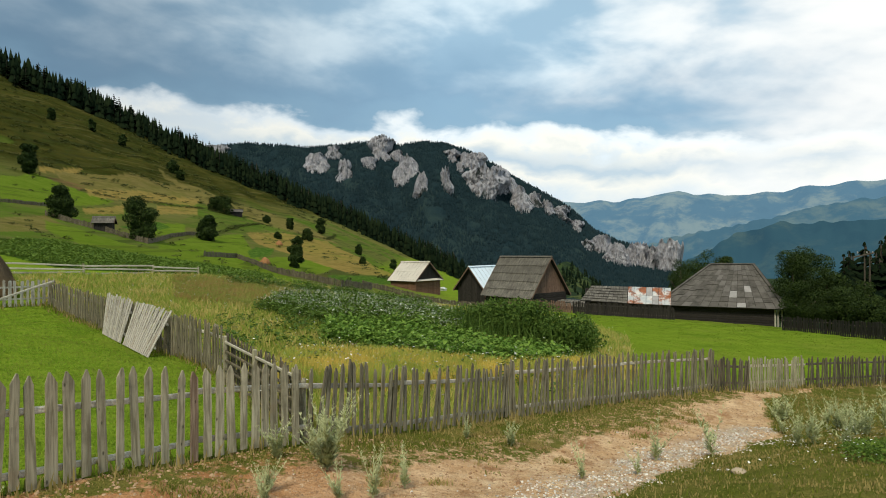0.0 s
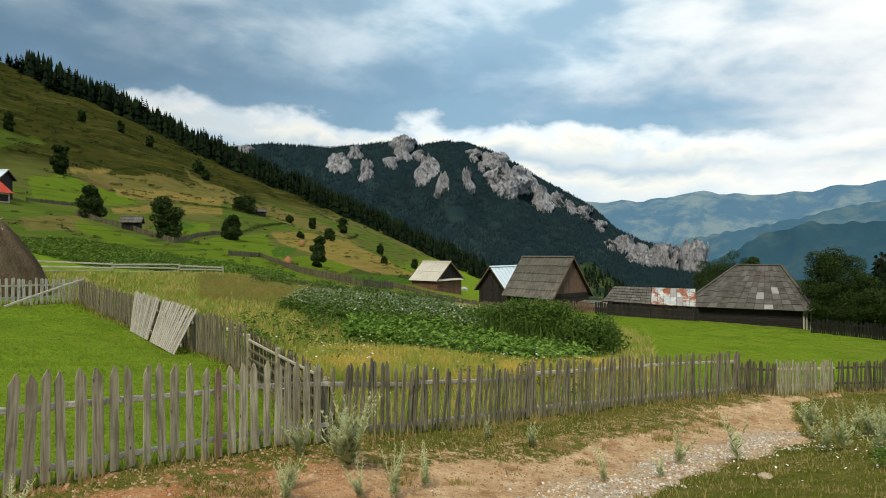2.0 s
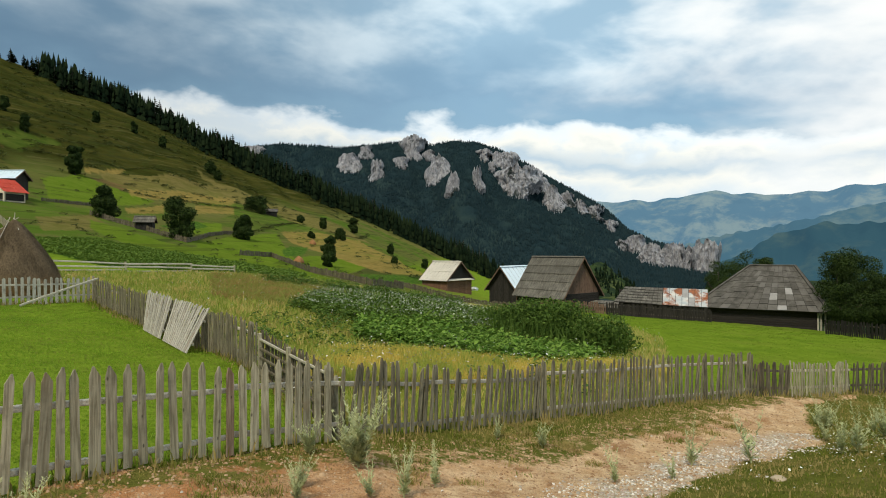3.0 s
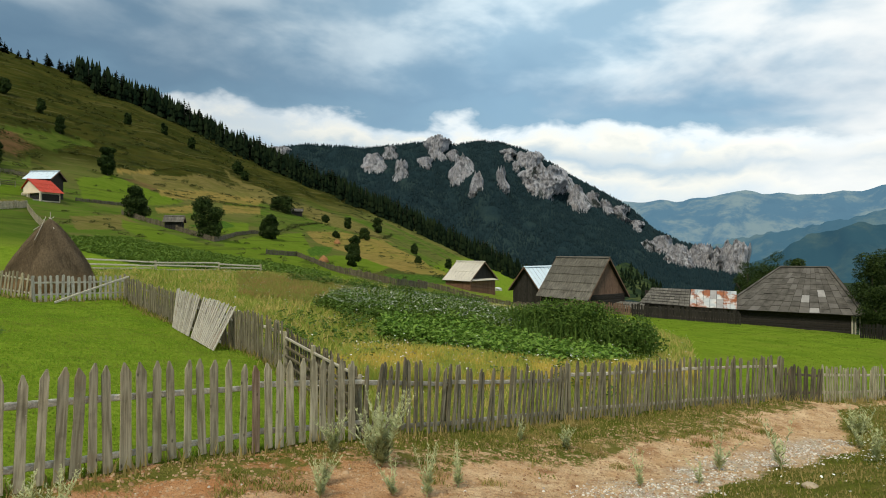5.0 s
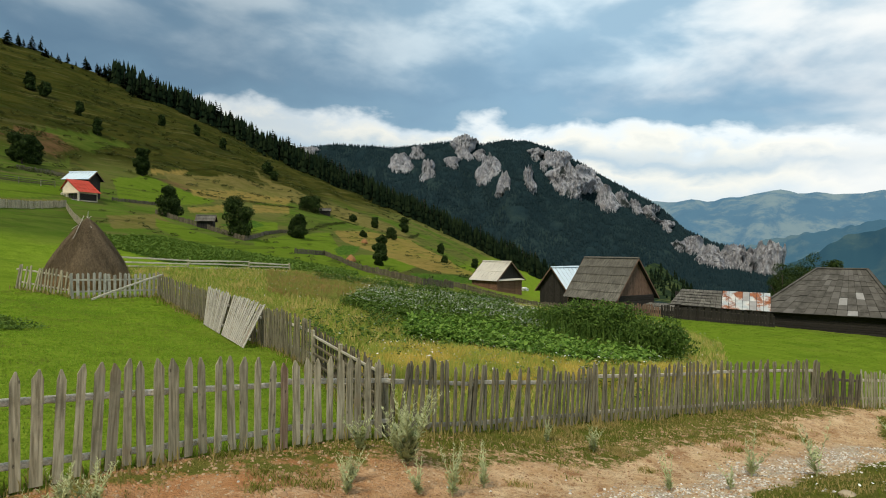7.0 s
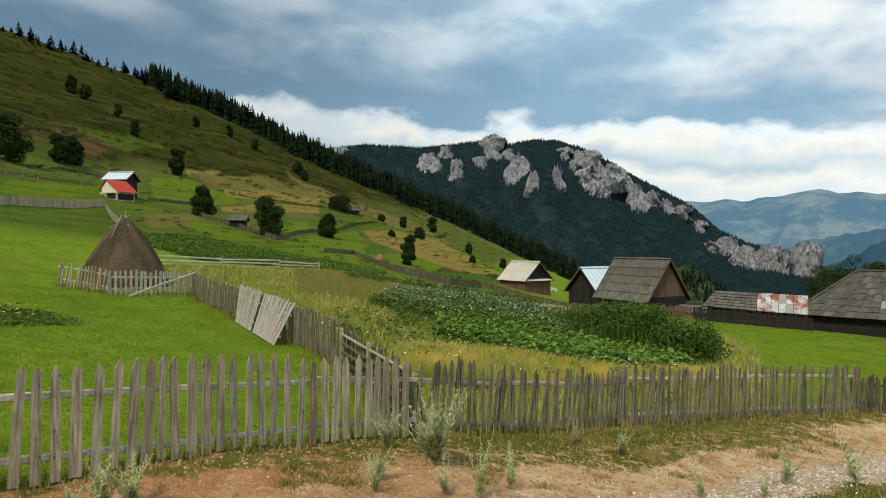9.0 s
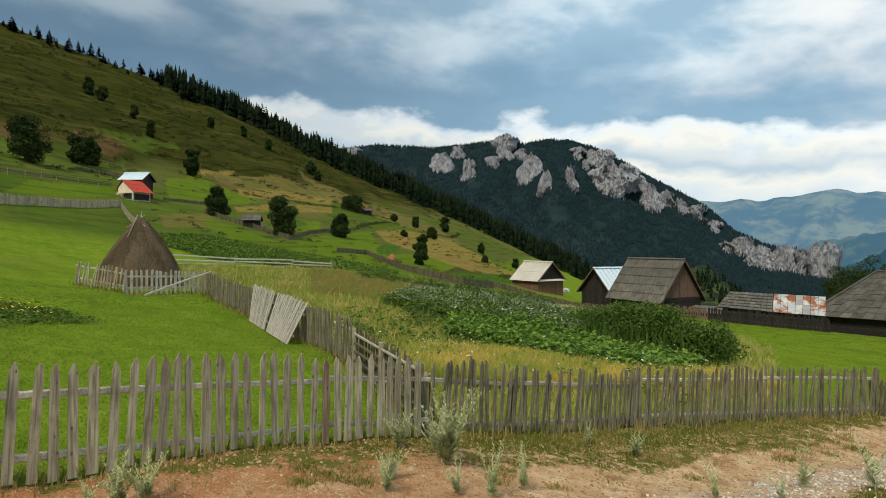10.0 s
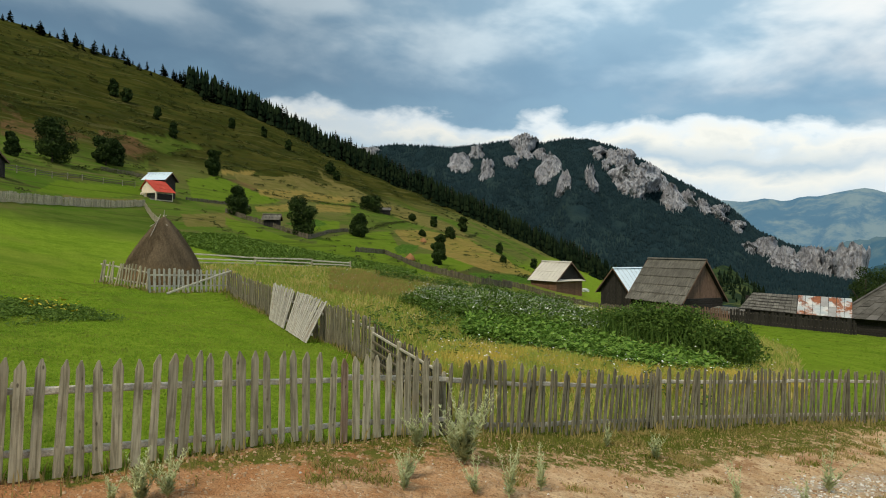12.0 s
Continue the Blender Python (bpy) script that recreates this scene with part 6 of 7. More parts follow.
def blades(x, y, h, w, rng, bend=0.35, sink=0.02):
    """Grass blades as one soup of triangles."""
    n = len(x)
    z = land(x, y) - sink
    a, b = rng.uniform(0, 6.28, n), rng.uniform(0, 6.28, n)
    s = np.stack([np.cos(a) * w, np.sin(a) * w, np.zeros(n)], 1)
    lean = np.stack([np.cos(b), np.sin(b), np.zeros(n)], 1) * (h * bend * rng.uniform(0.2, 1.3, n))[:, None]
    up = np.stack([np.zeros(n), np.zeros(n), h], 1)
    p = np.stack([x, y, z], 1)
    m = p + up * 0.55 + lean * 0.3
    v = np.stack([p - s, p + s, m + s * 0.75, m - s * 0.75, p + up * 0.97 + lean], 1).reshape(-1, 3)
    f = (np.array([(0, 1, 2), (0, 2, 3), (3, 2, 4)])[None] + (np.arange(n) * 5)[:, None, None]).reshape(-1, 3)
    return v, f


def leaves_at(x, y, z, size, rng, flat=0.6):
    """Broad leaves: folded diamonds with their tips turned out and up."""
    n = len(x)
    a = rng.uniform(0, 6.28, n)
    up = rng.normal(0.25, 0.35, n)
    d = np.stack([np.cos(a), np.sin(a), up], 1)
    s = np.stack([-np.sin(a), np.cos(a), rng.normal(0, 0.25, n)], 1)
    p = np.stack([x, y, z], 1)
    L = (size * rng.uniform(0.6, 1.35, n))[:, None]
    mid = p + d * L * 0.5
    v = np.stack([p, mid + s * L * 0.36 + [0, 0, 0.1] * L, p + d * L - [0, 0, 0.25] * L, mid - s * L * 0.36 + [0, 0, 0.1] * L], 1).reshape(-1, 3)
    return v, np.arange(n * 4).reshape(-1, 4)


def clumps(cx, cy, per, spread_r, height, size, rng):
    """Leafy plants: per leaves round each centre, from the ground up to height."""
    n = len(cx)
    rad = spread_r * np.sqrt(rng.uniform(0, 1, (n, per)))
    a = rng.uniform(0, 6.28, (n, per))
    x, y = (cx[:, None] + np.cos(a) * rad).ravel(), (cy[:, None] + np.sin(a) * rad).ravel()
    hh = (height * rng.uniform(0.65, 1.2, n))[:, None]
    z = (land(cx, cy)[:, None] + hh * (1 - (rad / spread_r) ** 2 * 0.6) * rng.uniform(0.25, 1, (n, per)) ** 0.6).ravel()
    return leaves_at(x, y, z, np.full(n * per, size), rng)


def blooms(x, y, z, size, rng):
    """Small flower heads: flat six-sided discs, each a fan of triangles."""
    n = len(x)
    k = 6
    a = np.linspace(0, 6.28, k, endpoint=False)[None] + rng.uniform(0, 6, (n, 1))
    s = (size * rng.uniform(0.6, 1.3, n))[:, None]
    tx, ty = rng.normal(0, 0.35, (n, 1)), rng.normal(-0.35, 0.35, (n, 1))
    ring = np.stack([x[:, None] + np.cos(a) * s, y[:, None] + np.sin(a) * s, z[:, None] + (np.cos(a) * tx + np.sin(a) * -ty) * s * -1], -1)
    c = np.stack([x, y, z + s[:, 0] * 0.3], -1)[:, None]
    v = np.concatenate([ring, c], 1).reshape(-1, 3)
    q = np.arange(k)
    f = (np.stack([q, (q + 1) % k, np.full(k, k)], -1)[None] + (np.arange(n) * (k + 1))[:, None, None]).reshape(-1, 3)
    return v, f


def grass_look(a, b, dry, share):
    def look_of(n):
        i = n.island()
        c = n.mix(i, a, b)
        patch_ = n.smooth(n.math("ADD", n.noise(n.place(), 0.9, 4), n.math("MULTIPLY", i, 0.3)), 0.72 - share * 0.4, 0.86 - share * 0.4)
        return n.mix(patch_, c, dry)
    return look_of


LAWN_BLADE = material("lawn_blades", grass_look((0.190, 0.310, 0.026), (0.290, 0.430, 0.040), (0.24, 0.27, 0.05), 0.15), 0.7, gloss=0.03, thin=0.4)
# lawn grass again, darkened for the weaker light towards the farmyard
DIM_MOWN_BLADE = material("dim_mown_blades", grass_look((0.110, 0.190, 0.012), (0.180, 0.280, 0.022), (0.15, 0.18, 0.03), 0.15), 0.8, gloss=0.02, thin=0.35)
TURF_BLADE = material("turf_blades", grass_look((0.125, 0.158, 0.022), (0.250, 0.255, 0.048), (0.38, 0.30, 0.11), 0.42), 0.7, gloss=0.03, thin=0.35)
MEADOW_BLADE = material("meadow_blades", grass_look((0.215, 0.300, 0.045), (0.420, 0.460, 0.095), (0.58, 0.46, 0.16), 0.22), 0.7, gloss=0.03, thin=0.4)
STRAW_BLADE = material("straw_blades", grass_look((0.58, 0.45, 0.10), (0.86, 0.66, 0.17), (0.36, 0.42, 0.08), 0.32), 0.7, gloss=0.03, thin=0.4)
RUSSET_BLADE = material("russet_blades", grass_look((0.36, 0.23, 0.085), (0.50, 0.34, 0.13), (0.28, 0.32, 0.07), 0.42), 0.8, gloss=0.03, thin=0.4)
CROP_LEAF = material("broad_crop_leaves", leafy((0.072, 0.155, 0.020), (0.215, 0.335, 0.058)), 0.7, gloss=0.08, thin=0.3)
GARDEN_LEAF = material("garden_leaves", leafy((0.065, 0.125, 0.018), (0.150, 0.225, 0.036)), 0.7, gloss=0.06, thin=0.3)
POTATO_LEAF = material("potato_leaves", leafy((0.058, 0.112, 0.017), (0.150, 0.225, 0.038)), 0.7, gloss=0.12, thin=0.3)
SHRUB_LEAF = material("shrub_leaves", leafy((0.040, 0.085, 0.013), (0.125, 0.200, 0.036)), 0.7, gloss=0.12, thin=0.3)
SAGE = material("grey_green_weed", leafy((0.33, 0.37, 0.17), (0.60, 0.62, 0.35), (0.36, 0.36, 0.2), 0.2), 0.85, gloss=0.1, thin=0.25)
PETAL = material("white_petals", painted((0.80, 0.80, 0.74), 0.05, 3), 0.6)
YELLOW = material("yellow_petals", painted((0.70, 0.50, 0.04), 0.08, 3), 0.6)
CLOD = material("dirt_clods", leafy((0.24, 0.135, 0.068), (0.46, 0.32, 0.19), (0.40, 0.30, 0.2), 0.3), 0.95, gloss=0.1)
PEBBLE = material("road_pebbles", leafy((0.24, 0.20, 0.14), (0.74, 0.70, 0.61), (0.34, 0.22, 0.12), 0.3), 0.9)


def stuff(name, vf, mat, label, category):
    return tagged(soup(name, *vf, mat), label, category, kind="stuff")


def joined(*parts_):
    off, vs, fs = 0, [], []
    for v, f in parts_:
        vs.append(v)
        fs.append(f + off)
        off += len(v)
    return np.concatenate(vs), np.concatenate(fs)


rng = np.random.RandomState(40)
# short grass inside the fence and on the mown meadow
x, y = scatter(130000, -56, -8, 5.5, 30, rng, 1.25)
f, side = along(x, y, FRONT)
keep = (side > 0) & ~inside(x, y, MEADOW)
x, y = x[keep], y[keep]
stuff("lawn_grass", blades(x, y, rng.uniform(0.014, 0.058, len(x)), 0.008 + 0.0006 * np.hypot(x, y), rng), LAWN_BLADE, "short bright green lawn grass behind the fence", "grass")
x, y = scatter(60000, 8, 46, 16, 56, rng)
f, side = along(x, y, FRONT)
g, gside = along(x, y, [(7.6, 16.6), (12.2, 19.7), (16, 21.3), (23, 23.5), (40, 30)])
keep = (side > 0) & (gside > 0) & ~inside(x, y, MEADOW)
x, y = x[keep], y[keep]
stuff("mown_grass", blades(x, y, rng.uniform(0.015, 0.05, len(x)), 0.008 + 0.0006 * np.hypot(x, y), rng), DIM_MOWN_BLADE, "short green mown grass before the farmyard", "grass")
# turf on the near bank and between road and fence
x, y = scatter(150000, -56, 44, 2.2, 24, rng, 1.3)
f, side = along(x, y, FRONT + [(12.2, 19.6), (16, 21.2), (23, 23.4)])
d, rs = along(x, y, ROAD)
wear = 0.5 * ripple(x, y, 1.6, 51) + 0.4 * ripple(x, y, 0.5, 52)
kd, _ = along(x, y, KERB)
verge = np.where(inside(x, y, WAYSIDE), kd, -kd)
keep = (side < 0) & ((verge > 0.12 * wear) | (verge < -0.9) & ((rs > 0) & (d > 0.9) & (wear > 0.5 - 0.75 * ease(d, 1.3, 2.6) - 0.5 * (f < 0.6))))
x, y = x[keep], y[keep]
stuff("road_turf", blades(x, y, rng.uniform(0.02, 0.075, len(x)) * np.where(rng.uniform(0, 1, len(x)) < 0.04, 2.2, 1), 0.006 + 0.0005 * np.hypot(x, y), rng), TURF_BLADE, "short worn grass on the banks beside the track", "grass")
# tussocks on the bare bank
tu = np.random.RandomState(43)
cx, cy = scatter(900, -50, 26, 4.6, 17, tu)
f, side = along(cx, cy, FRONT)
d, rs = along(cx, cy, ROAD)
k = (side < 0) & (rs > 0) & (d > 0.7) & (f > 0.15) & (ripple(cx, cy, 2.5, 53) > -0.1)
cx, cy = cx[k][:260], cy[k][:260]
x, y = (np.repeat(cx, 90) + tu.normal(0, 0.09, 90 * len(cx))), (np.repeat(cy, 90) + tu.normal(0, 0.09, 90 * len(cx)))
stuff("bank_tussocks", blades(x, y, tu.uniform(0.03, 0.11, len(x)), np.full(len(x), 0.007), tu, 0.7), TURF_BLADE, "small grass tussocks on the bare bank", "grass")
# fringe under and along the fences
fx, fy = [], []
for line in (FRONT, [(7.75, 16.75), (9.0, 17.3), (12.2, 19.7), (16, 21.3), (23, 23.5)], [bearing(-34.3, 29.8), bearing(-30.4, 22), bearing(-24.6, 16.7), bearing(-21, 13.7), bearing(-15.2, 9.6)], [bearing(-44.5, 30.6), bearing(-40.8, 28.6), bearing(-34.3, 29.8)]):
    for px, py, a in lerp_line(line, 0.012):
        fx.append(px + rng.normal(0, 0.16))
        fy.append(py + rng.normal(0, 0.16))
x, y = np.array(fx), np.array(fy)
stuff("fence_grass", blades(x, y, rng.uniform(0.06, 0.26, len(x)), 0.007 + 0.0005 * np.hypot(x, y), rng), TURF_BLADE, "uncut grass fringe along the fences", "grass")
# tall meadow
x, y = spread(95000, MEADOW, rng)
stuff("tall_grass", blades(x, y, rng.uniform(0.15, 0.42, len(x)), 0.006 + 0.0005 * np.hypot(x, y), rng, 0.6), MEADOW_BLADE, "tall green and yellow meadow grass", "grass")
BAND = [bearing(-17, 12.2), bearing(-8, 13.0), bearing(0, 14.4), bearing(8, 16), bearing(15, 18), bearing(18.5, 19.6), bearing(14, 20), bearing(4, 17.8), bearing(-6, 17.6), bearing(-15, 16.2)]
x, y = spread(40000, BAND, rng)
stuff("straw_grass", blades(x, y, rng.uniform(0.25, 0.55, len(x)), 0.006 + 0.0005 * np.hypot(x, y), rng), STRAW_BLADE, "ripe straw-yellow grass behind the fence", "grass")
RUSSET = [bearing(-25, 30), bearing(-17, 27), bearing(-13, 33), bearing(-16, 42), bearing(-25, 40)]
x, y = spread(22000, RUSSET, rng)
stuff("russet_grass", blades(x, y, rng.uniform(0.32, 0.52, len(x)), 0.016 + 0 * x, rng, 0.7), RUSSET_BLADE, "reddish brown seeding grass in the meadow", "grass")
# the sown plot: broad-leaved crop, flowering potatoes
CROP = [bearing(-12, 19.5), bearing(-4, 18.2), bearing(4, 17.6), bearing(11, 18.8), bearing(12, 21.5), bearing(3, 22), bearing(-5, 23.5), bearing(-11, 23)]
cx, cy = spread(1500, CROP, rng)
stuff("broad_leaf_crop", clumps(cx, cy, 16, 0.26, 0.55, 0.17, rng), CROP_LEAF, "bright green broad-leaved crop in the plot", "crop")
POTATO = [bearing(-18, 26.5), bearing(-12.5, 23.5), bearing(-5, 24), bearing(1.2, 22.5), bearing(3, 27), bearing(0.5, 33), bearing(-8, 34), bearing(-15.5, 33)]
cx, cy = spread(1900, POTATO, rng)
stuff("potato_plants", clumps(cx, cy, 16, 0.30, 0.58, 0.16, rng), POTATO_LEAF, "dark green flowering potato plants in rows", "crop")
x, y = spread(2800, POTATO, rng)
stuff("potato_flowers", blooms(x, y, land(x, y) + rng.uniform(0.5, 0.72, len(x)), np.full(len(x), 0.027), rng), PETAL, "small white potato flowers over the plants", "flowers")
# weeds behind the plot and wild flowers among the grass
for nm, sec, cnt, hh in (("hedge_weeds", (-20.5, -11.5, 37, 41), 200, 0.7), ("hedge_weeds", (-11, -1.5, 38, 42), 260, 0.75), ("meadow_weeds", (-22, 11, 14.5, 24), 130, 0.5), ("meadow_weeds", (-16, 14.5, 21.5, 30), 320, 0.6)):
    cx, cy = scatter(cnt, *sec, rng)
    stuff(nm, clumps(cx, cy, 22, 0.34, hh, 0.13, rng), SHRUB_LEAF, "dense green weeds between plot and meadow", "weeds")
cx, cy = spread(2600, [(-24, 36), (-14, 41), (-17, 58), (-42, 62), (-40, 46)], rng)
stuff("garden_crop", clumps(cx, cy, 12, 0.42, 0.34, 0.2, rng), GARDEN_LEAF, "rows of dark green garden crops on the slope", "crop")
cx, cy = bearing(-49.8, 19.3)
cx, cy = cx + np.clip(rng.normal(0, 1.0, 420), -1.9, 1.9), cy + np.clip(rng.normal(0, 1.1, 420), -1.8, 1.8)
stuff("lawn_weeds", clumps(cx, cy, 18, 0.32, 0.11, 0.085, rng), POTATO_LEAF, "low leafy weed patch in the lawn", "weeds")
x, y = scatter(70, -50, -46, 18.5, 22, rng)
stuff("yellow_flowers", blooms(x, y, land(x, y) + 0.2, np.full(len(x), 0.035), rng), YELLOW, "small yellow flowers in the lawn patch", "flowers")
x, y = spread(1500, MEADOW, rng)
x2, y2 = spread(420, BAND, rng)
x, y = np.concatenate([x, x2]), np.concatenate([y, y2])
stuff("meadow_flowers", blooms(x, y, land(x, y) + rng.uniform(0.4, 0.66, len(x)), np.full(len(x), 0.022), rng), PETAL, "small white wild flowers in the meadow", "flowers")
x, y = scatter(260, 29.5, 41, 9.5, 13.5, rng)
x2, y2 = scatter(60, 22, 36, 7, 10, rng)
x, y = np.concatenate([x, x2]), np.concatenate([y, y2])
stuff("daisies", blooms(x, y, land(x, y) + rng.uniform(0.12, 0.32, len(x)), np.full(len(x), 0.013), rng), PETAL, "white daisies on the grassy bank", "flowers")

# low scrub on the upper hill and along the field edges
def slope_scrub(n, az0, az1, r0, r1, lo, hi, size, seed):
    g = np.random.RandomState(seed)
    x, y = scatter(n, az0, az1, r0, r1, g)
    z = land(x, y)
    thick = ripple(x, y, 45, seed) + 0.6 * ripple(x, y, 14, seed + 1)
    k = (z > lo) & (z < hi) & (thick > 0.15)
    return clumps(x[k], y[k], 26, size, size * 0.8, size * 0.42, g)


SCRUB_LEAF = material("scrub_leaves", leafy((0.042, 0.060, 0.016), (0.095, 0.110, 0.032)), 0.85, gloss=0.1, thin=0.2)
stuff("hill_scrub", slope_scrub(3600, -56, 2, 150, 420, 16, 200, 1.15, 91), SCRUB_LEAF, "low dark scrub dotted over the upper slope", "scrub")
stuff("field_scrub", slope_scrub(1100, -56, 0, 70, 240, -4, 22, 0.55, 93), SCRUB_LEAF, "small bushes and weeds along the field edges", "scrub")

# overgrown terrace edges between the holdings
TERRACES = [
    [(-51.4, 0.197), (-49.3, 0.193), (-46.6, 0.188), (-43.7, 0.185), (-40.7, 0.18), (-37.5, 0.175)],
    [(-39.3, 0.14), (-34.5, 0.133), (-30.5, 0.125), (-26.3, 0.11)],
    [(-32, 0.091), (-28.4, 0.078), (-24.2, 0.07), (-19.2, 0.063)],
    [(-22, 0.064), (-19.2, 0.057), (-16.7, 0.044)],
    [(-22, 0.025), (-19.8, 0.037), (-17.6, 0.044), (-16.1, 0.038)],
    [(-14.2, 0.029), (-11.4, 0.018), (-10.6, 0.027)],
    [(-40.7, 0.213), (-37.5, 0.206), (-33.6, 0.185), (-29.5, 0.166)],
    [(-33.6, 0.16), (-29.5, 0.147), (-25.3, 0.132)],
    [(-46.1, 0.11), (-44.5, 0.11), (-41.1, 0.101)],
    [(-10.2, -0.039), (-7.5, -0.046), (-4.2, -0.055)],
    [(-35.6, 0.25), (-31.6, 0.22), (-26.4, 0.16)]]

tx, ty = [], []
trng = np.random.RandomState(97)
for line in TERRACES:
    for px_, py_, a_ in lerp_line(sight_line(line), 0.55):
        if trng.uniform() < 0.62:
            tx.append(px_ + trng.normal(0, 0.5))
            ty.append(py_ + trng.normal(0, 0.5))
stuff("terrace_scrub", clumps(np.array(tx), np.array(ty), 22, 0.75, 0.62, 0.32, trng), SCRUB_LEAF, "low scrub along the overgrown terrace edges", "scrub")
cx, cy = scatter(80, 35.4, 39.5, 9.6, 11.4, trng)
stuff("bank_weeds", clumps(cx, cy, 30, 0.26, 0.15, 0.05, trng), GARDEN_LEAF, "dark green leafy weeds on the grassy bank", "weeds")

# shrubs at the end of the plot
for k, (a_, r_, h_, w_) in enumerate(((2.4, 25.5, 0.95, 2.2), (4.4, 25.2, 1.35, 2.2), (6.5, 24.8, 1.15, 2.3), (8.6, 24.4, 1.45, 2.2), (10.8, 23.8, 1.1, 2.3), (12.9, 23.4, 1.2, 1.9), (7.8, 26.4, 1.4, 2.6))):
    x, y = bearing(a_, r_)
    tree(x, y, ground_at(x, y) - 0.05, h_ * 1.12, w_ * 1.25, "dense dark green shrub at the plot's end", 800 + k, 4200, 0.062, SHRUB_LEAF, 0.03, "plot shrubs", "shrub", 0.08)


g_ = np.random.RandomState(95)
sx, sy = scatter(900, 1.2, 14.2, 22.4, 26.6, g_)
stuff("shrub_shoots", blades(sx, sy, g_.uniform(0.6, 1.45, len(sx)), np.full(len(sx), 0.024), g_, 0.5), SHRUB_LEAF, "upright green shoots among the shrubs", "weeds")


def mugwort(x, y, h, seed, stems=9):
    """A grey-green wayside herb: upright stems set with narrow leaves."""
    rng = np.random.RandomState(seed)
    t = tagged(new("mugwort"), "grey-green feathery wayside herb beside the track", "plant", "wayside herbs")
    z = ground_at(x, y)
    t.location = (x, y, z)
    leaf = []
    for s in range(stems):
        a, out = rng.uniform(0, 6.28), rng.uniform(0.08, 0.75)
        hh = h * rng.uniform(0.55, 1.0)
        tip = np.array([math.cos(a) * out * h * 0.8, math.sin(a) * out * h * 0.8, hh])
        n = 64
        q = rng.uniform(0.05, 1.0, n)
        p = tip[None] * q[:, None] ** np.array([1.4, 1.4, 1.0])
        ang = rng.uniform(0, 6.28, n)
        L = h * 0.105 * (1.15 - q) * rng.uniform(0.6, 1.3, n) + 0.016
        d = np.stack([np.cos(ang), np.sin(ang), rng.uniform(0.3, 1.1, n)], 1) * L[:, None]
        side = np.stack([-np.sin(ang), np.cos(ang), np.zeros(n)], 1) * (L * 0.15)[:, None]
        leaf.append((np.stack([p, p + d * 0.5 + side, p + d, p + d * 0.5 - side], 1).reshape(-1, 3), np.arange(n * 4).reshape(-1, 4)))
        k = 7
        st = np.linspace(0, 1, k)[:, None]
        c = tip[None] * np.concatenate([st ** 1.4, st ** 1.4, st], 1)
        w_ = 0.006 * (1.2 - st)
        sv_ = np.stack([c - np.concatenate([w_, 0 * w_, 0 * w_], 1), c + np.concatenate([w_, 0 * w_, 0 * w_], 1)], 1).reshape(-1, 3)
        i = np.arange(k - 1) * 2
        soup("stem", sv_, np.stack([i, i + 1, i + 3, i + 2], 1), SAGE, t)
    tagged(soup("leaves", *joined(*leaf), SAGE, t), kind="stuff")
    return t


HERBS = [(-16.3, -0.344, 0.072, 9), (-11.6, -0.374, 0.135, 24), (-12.6, -0.352, 0.085, 9), (6.4, -0.339, 0.060, 6), (2.0, -0.328, 0.042, 5), (-17.1, -0.400, 0.060, 8), (-10.5, -0.425, 0.070, 5), (-7.2, -0.428, 0.095, 5), (-4.1, -0.412, 0.082, 4),
         (19.9, -0.346, 0.090, 3), (24.7, -0.330, 0.105, 3), (13.2, -0.39, 0.062, 4), (18.3, -0.372, 0.05, 3), (-41.3, -0.395, 0.085, 14), (-39.2, -0.395, 0.080, 10), (-43.6, -0.390, 0.045, 7), (-17.6, -0.42, 0.07, 7)]
for k, (a_, e_, h_, st_) in enumerate(HERBS):
    x, y, z, r = meet(a_, e_)
    mugwort(x, y, h_ * r, 900 + k, st_)
rng = random.Random(77)
for k in range(26):
    a_ = rng.uniform(29.2, 40)
    x, y = bearing(a_, rng.uniform(12.0, 16.5) - (a_ - 29) * 0.12)
    mugwort(x, y, rng.uniform(0.55, 1.05), 940 + k, 5)

# ---------------------------------------------------------------- stones


STONE = material("tan_stone", painted((0.44, 0.35, 0.23), 0.15, 9), 0.9)


def stone(x, y, size, seed, label):
    rng = random.Random(seed)
    bm = bmesh.new()
    bmesh.ops.create_icosphere(bm, subdivisions=2, radius=1.0)
    for v in bm.verts:
        v.co *= 1 + 0.25 * noise.noise(v.co * 1.3 + Vector((seed, 0, 0)))
        v.co = Vector((v.co.x * size, v.co.y * size * 0.7, v.co.z * size * 0.35))
    ob = part("stone", bm, STONE, None)
    ob.matrix_basis = pose(x, y, ground_at(x, y) + size * 0.1, 0, 6, rng.uniform(0, 180))
    return tagged(ob, label, "stone")


x, y, z, r = meet(26.8, -0.349)
stone(x, y, 0.14, 3, "flat pale stone lying in the grass")


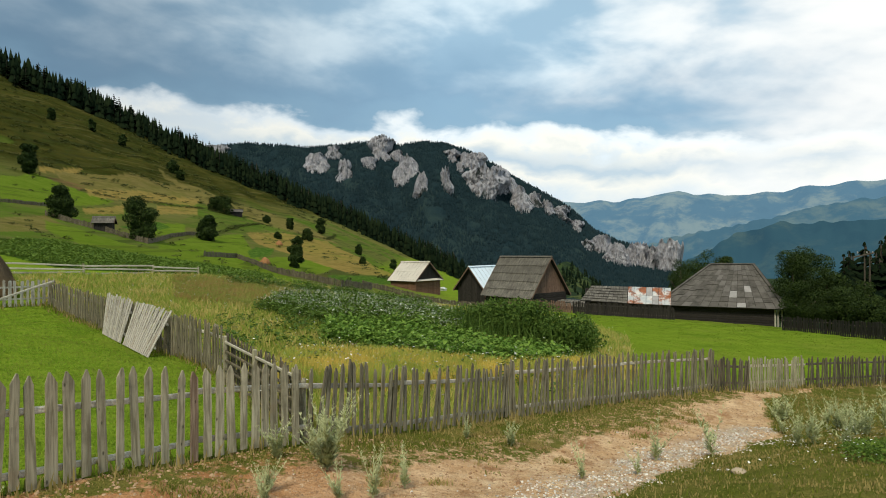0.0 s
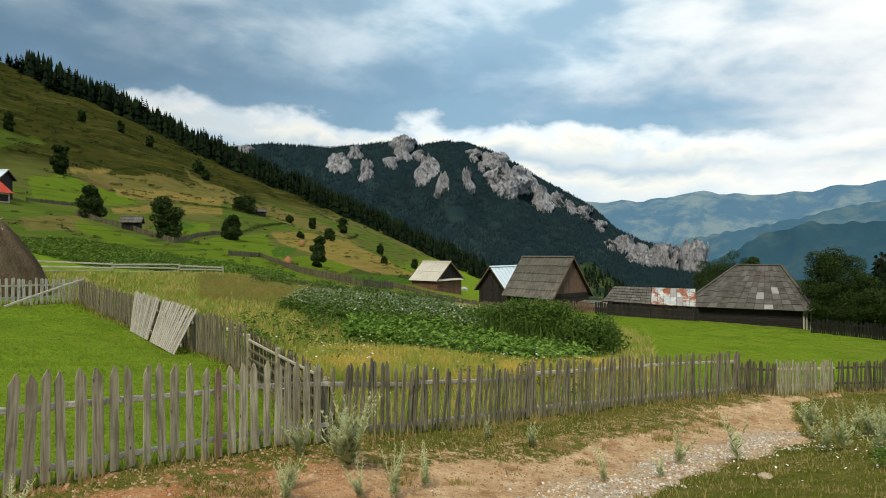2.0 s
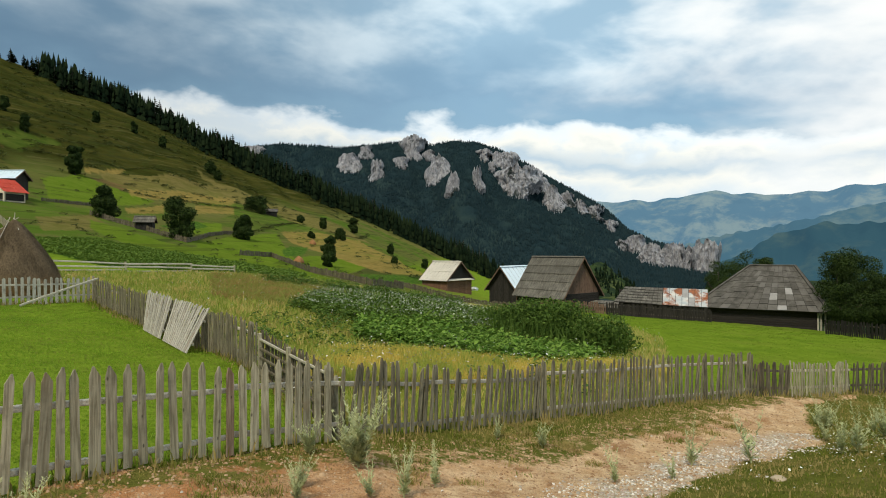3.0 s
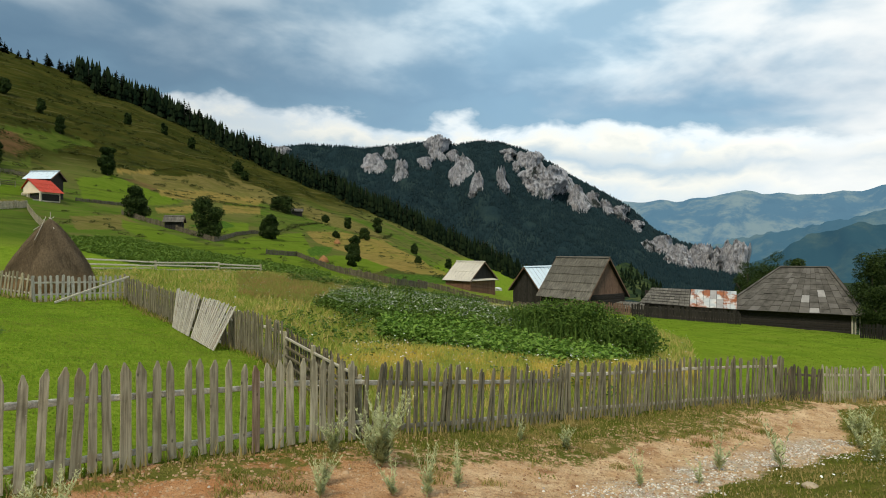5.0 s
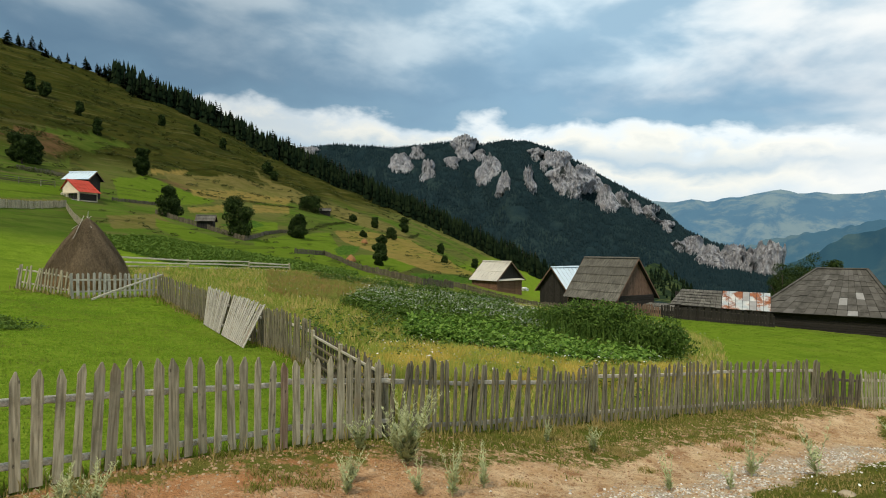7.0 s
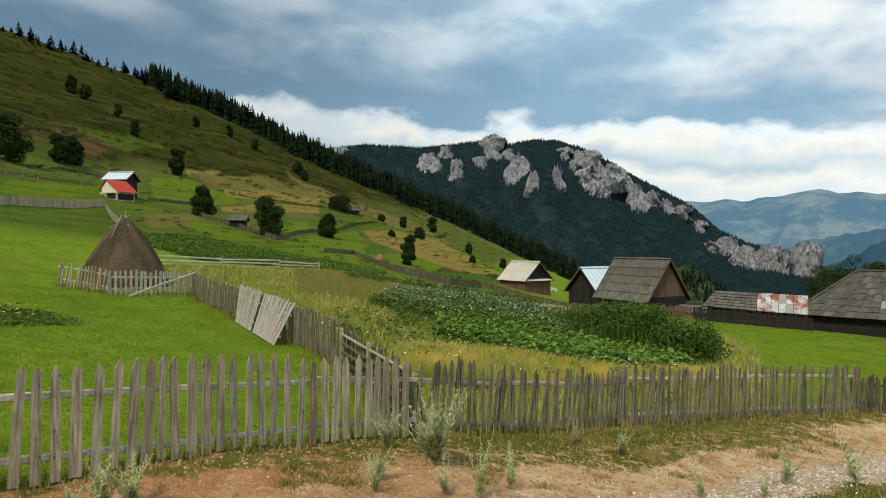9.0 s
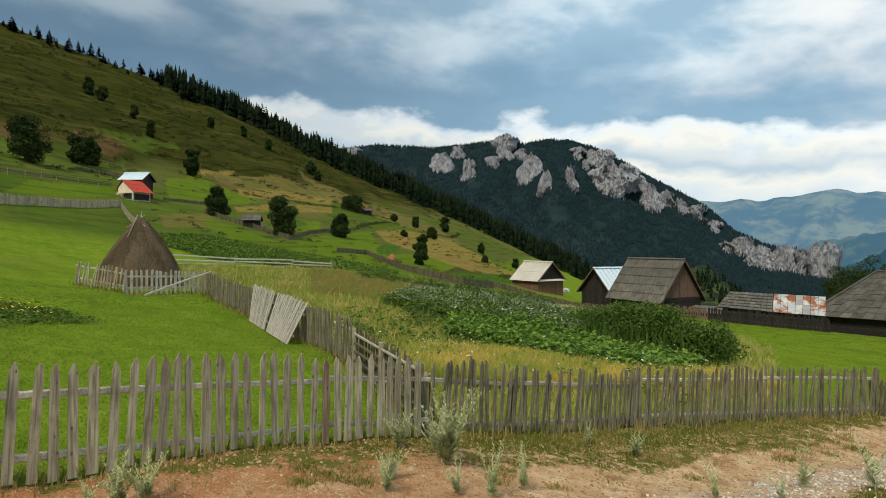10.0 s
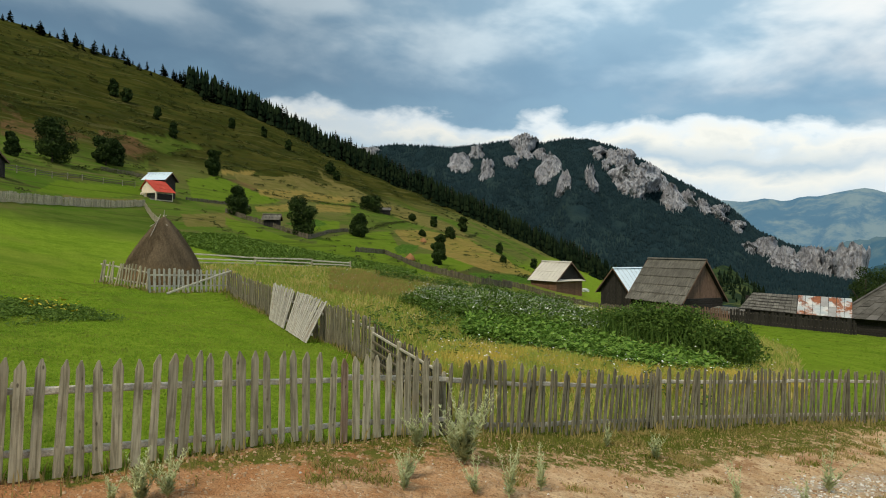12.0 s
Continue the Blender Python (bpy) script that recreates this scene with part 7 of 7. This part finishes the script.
def pebbles(x, y, size, rng):
    """Small angular stones, half sunk: low six-sided humps."""
    n = len(x)
    z = land(x, y)
    k = 5
    a = np.linspace(0, 6.28, k, endpoint=False)[None] + rng.uniform(0, 6, (n, 1))
    s = size[:, None] * rng.uniform(0.65, 1.3, (n, k))
    low = np.stack([x[:, None] + np.cos(a) * s, y[:, None] + np.sin(a) * s, np.repeat(z[:, None] - 0.01, k, 1)], -1)
    top = np.stack([x[:, None] + np.cos(a) * s * 0.6, y[:, None] + np.sin(a) * s * 0.6, z[:, None] + s * 0.55], -1)
    c = np.stack([x, y, z + size * 0.62], -1)[:, None]
    v = np.concatenate([low, top, c], 1).reshape(-1, 3)
    q = np.arange(k)
    r_ = (q + 1) % k
    f = np.concatenate([np.stack([q, r_, r_ + k], -1), np.stack([q, r_ + k, q + k], -1), np.stack([q + k, r_ + k, np.full(k, 2 * k)], -1)])
    return v, (f[None] + (np.arange(n) * (2 * k + 1))[:, None, None]).reshape(-1, 3)


rng = np.random.RandomState(60)
x, y = scatter(90000, -45, 40, 3.5, 19, rng, 1.2)
d, rs = along(x, y, ROAD)
kd, _ = along(x, y, KERB[:-2])
verge = np.where(inside(x, y, WAYSIDE), kd, -kd)
chance = (1 - ease(np.abs(verge + 0.5 + 0.2 * ripple(x, y, 1.2, 77)), 0.1, 0.75)) * 0.8 * ease(x, -1.2, 0.6) + 0.006 * (d < 1.7)
keep = rng.uniform(0, 1, len(x)) < chance
x, y = x[keep], y[keep]
x3, y3 = scatter(26000, -48, 40, 3.5, 19, rng, 1.2)
d3, s3 = along(x3, y3, ROAD)
f3, g3 = along(x3, y3, FRONT)
k3 = (d3 < 2.8) & (g3 < 0) & ~inside(x3, y3, WAYSIDE) & ((s3 > 0) | (d3 < 1.6))
stuff("dirt_clods", pebbles(x3[k3], y3[k3], rng.uniform(0.006, 0.026, int(k3.sum())) * np.where(rng.uniform(0, 1, int(k3.sum())) < 0.03, 1.9, 1), rng), CLOD, "crumbs and clods of reddish dirt on the track", "dirt")
stuff("gravel", pebbles(x, y, rng.uniform(0.007, 0.026, len(x)) * np.where(rng.uniform(0, 1, len(x)) < 0.03, 1.5, 1), rng), PEBBLE, "loose pale gravel on the dirt track", "gravel")
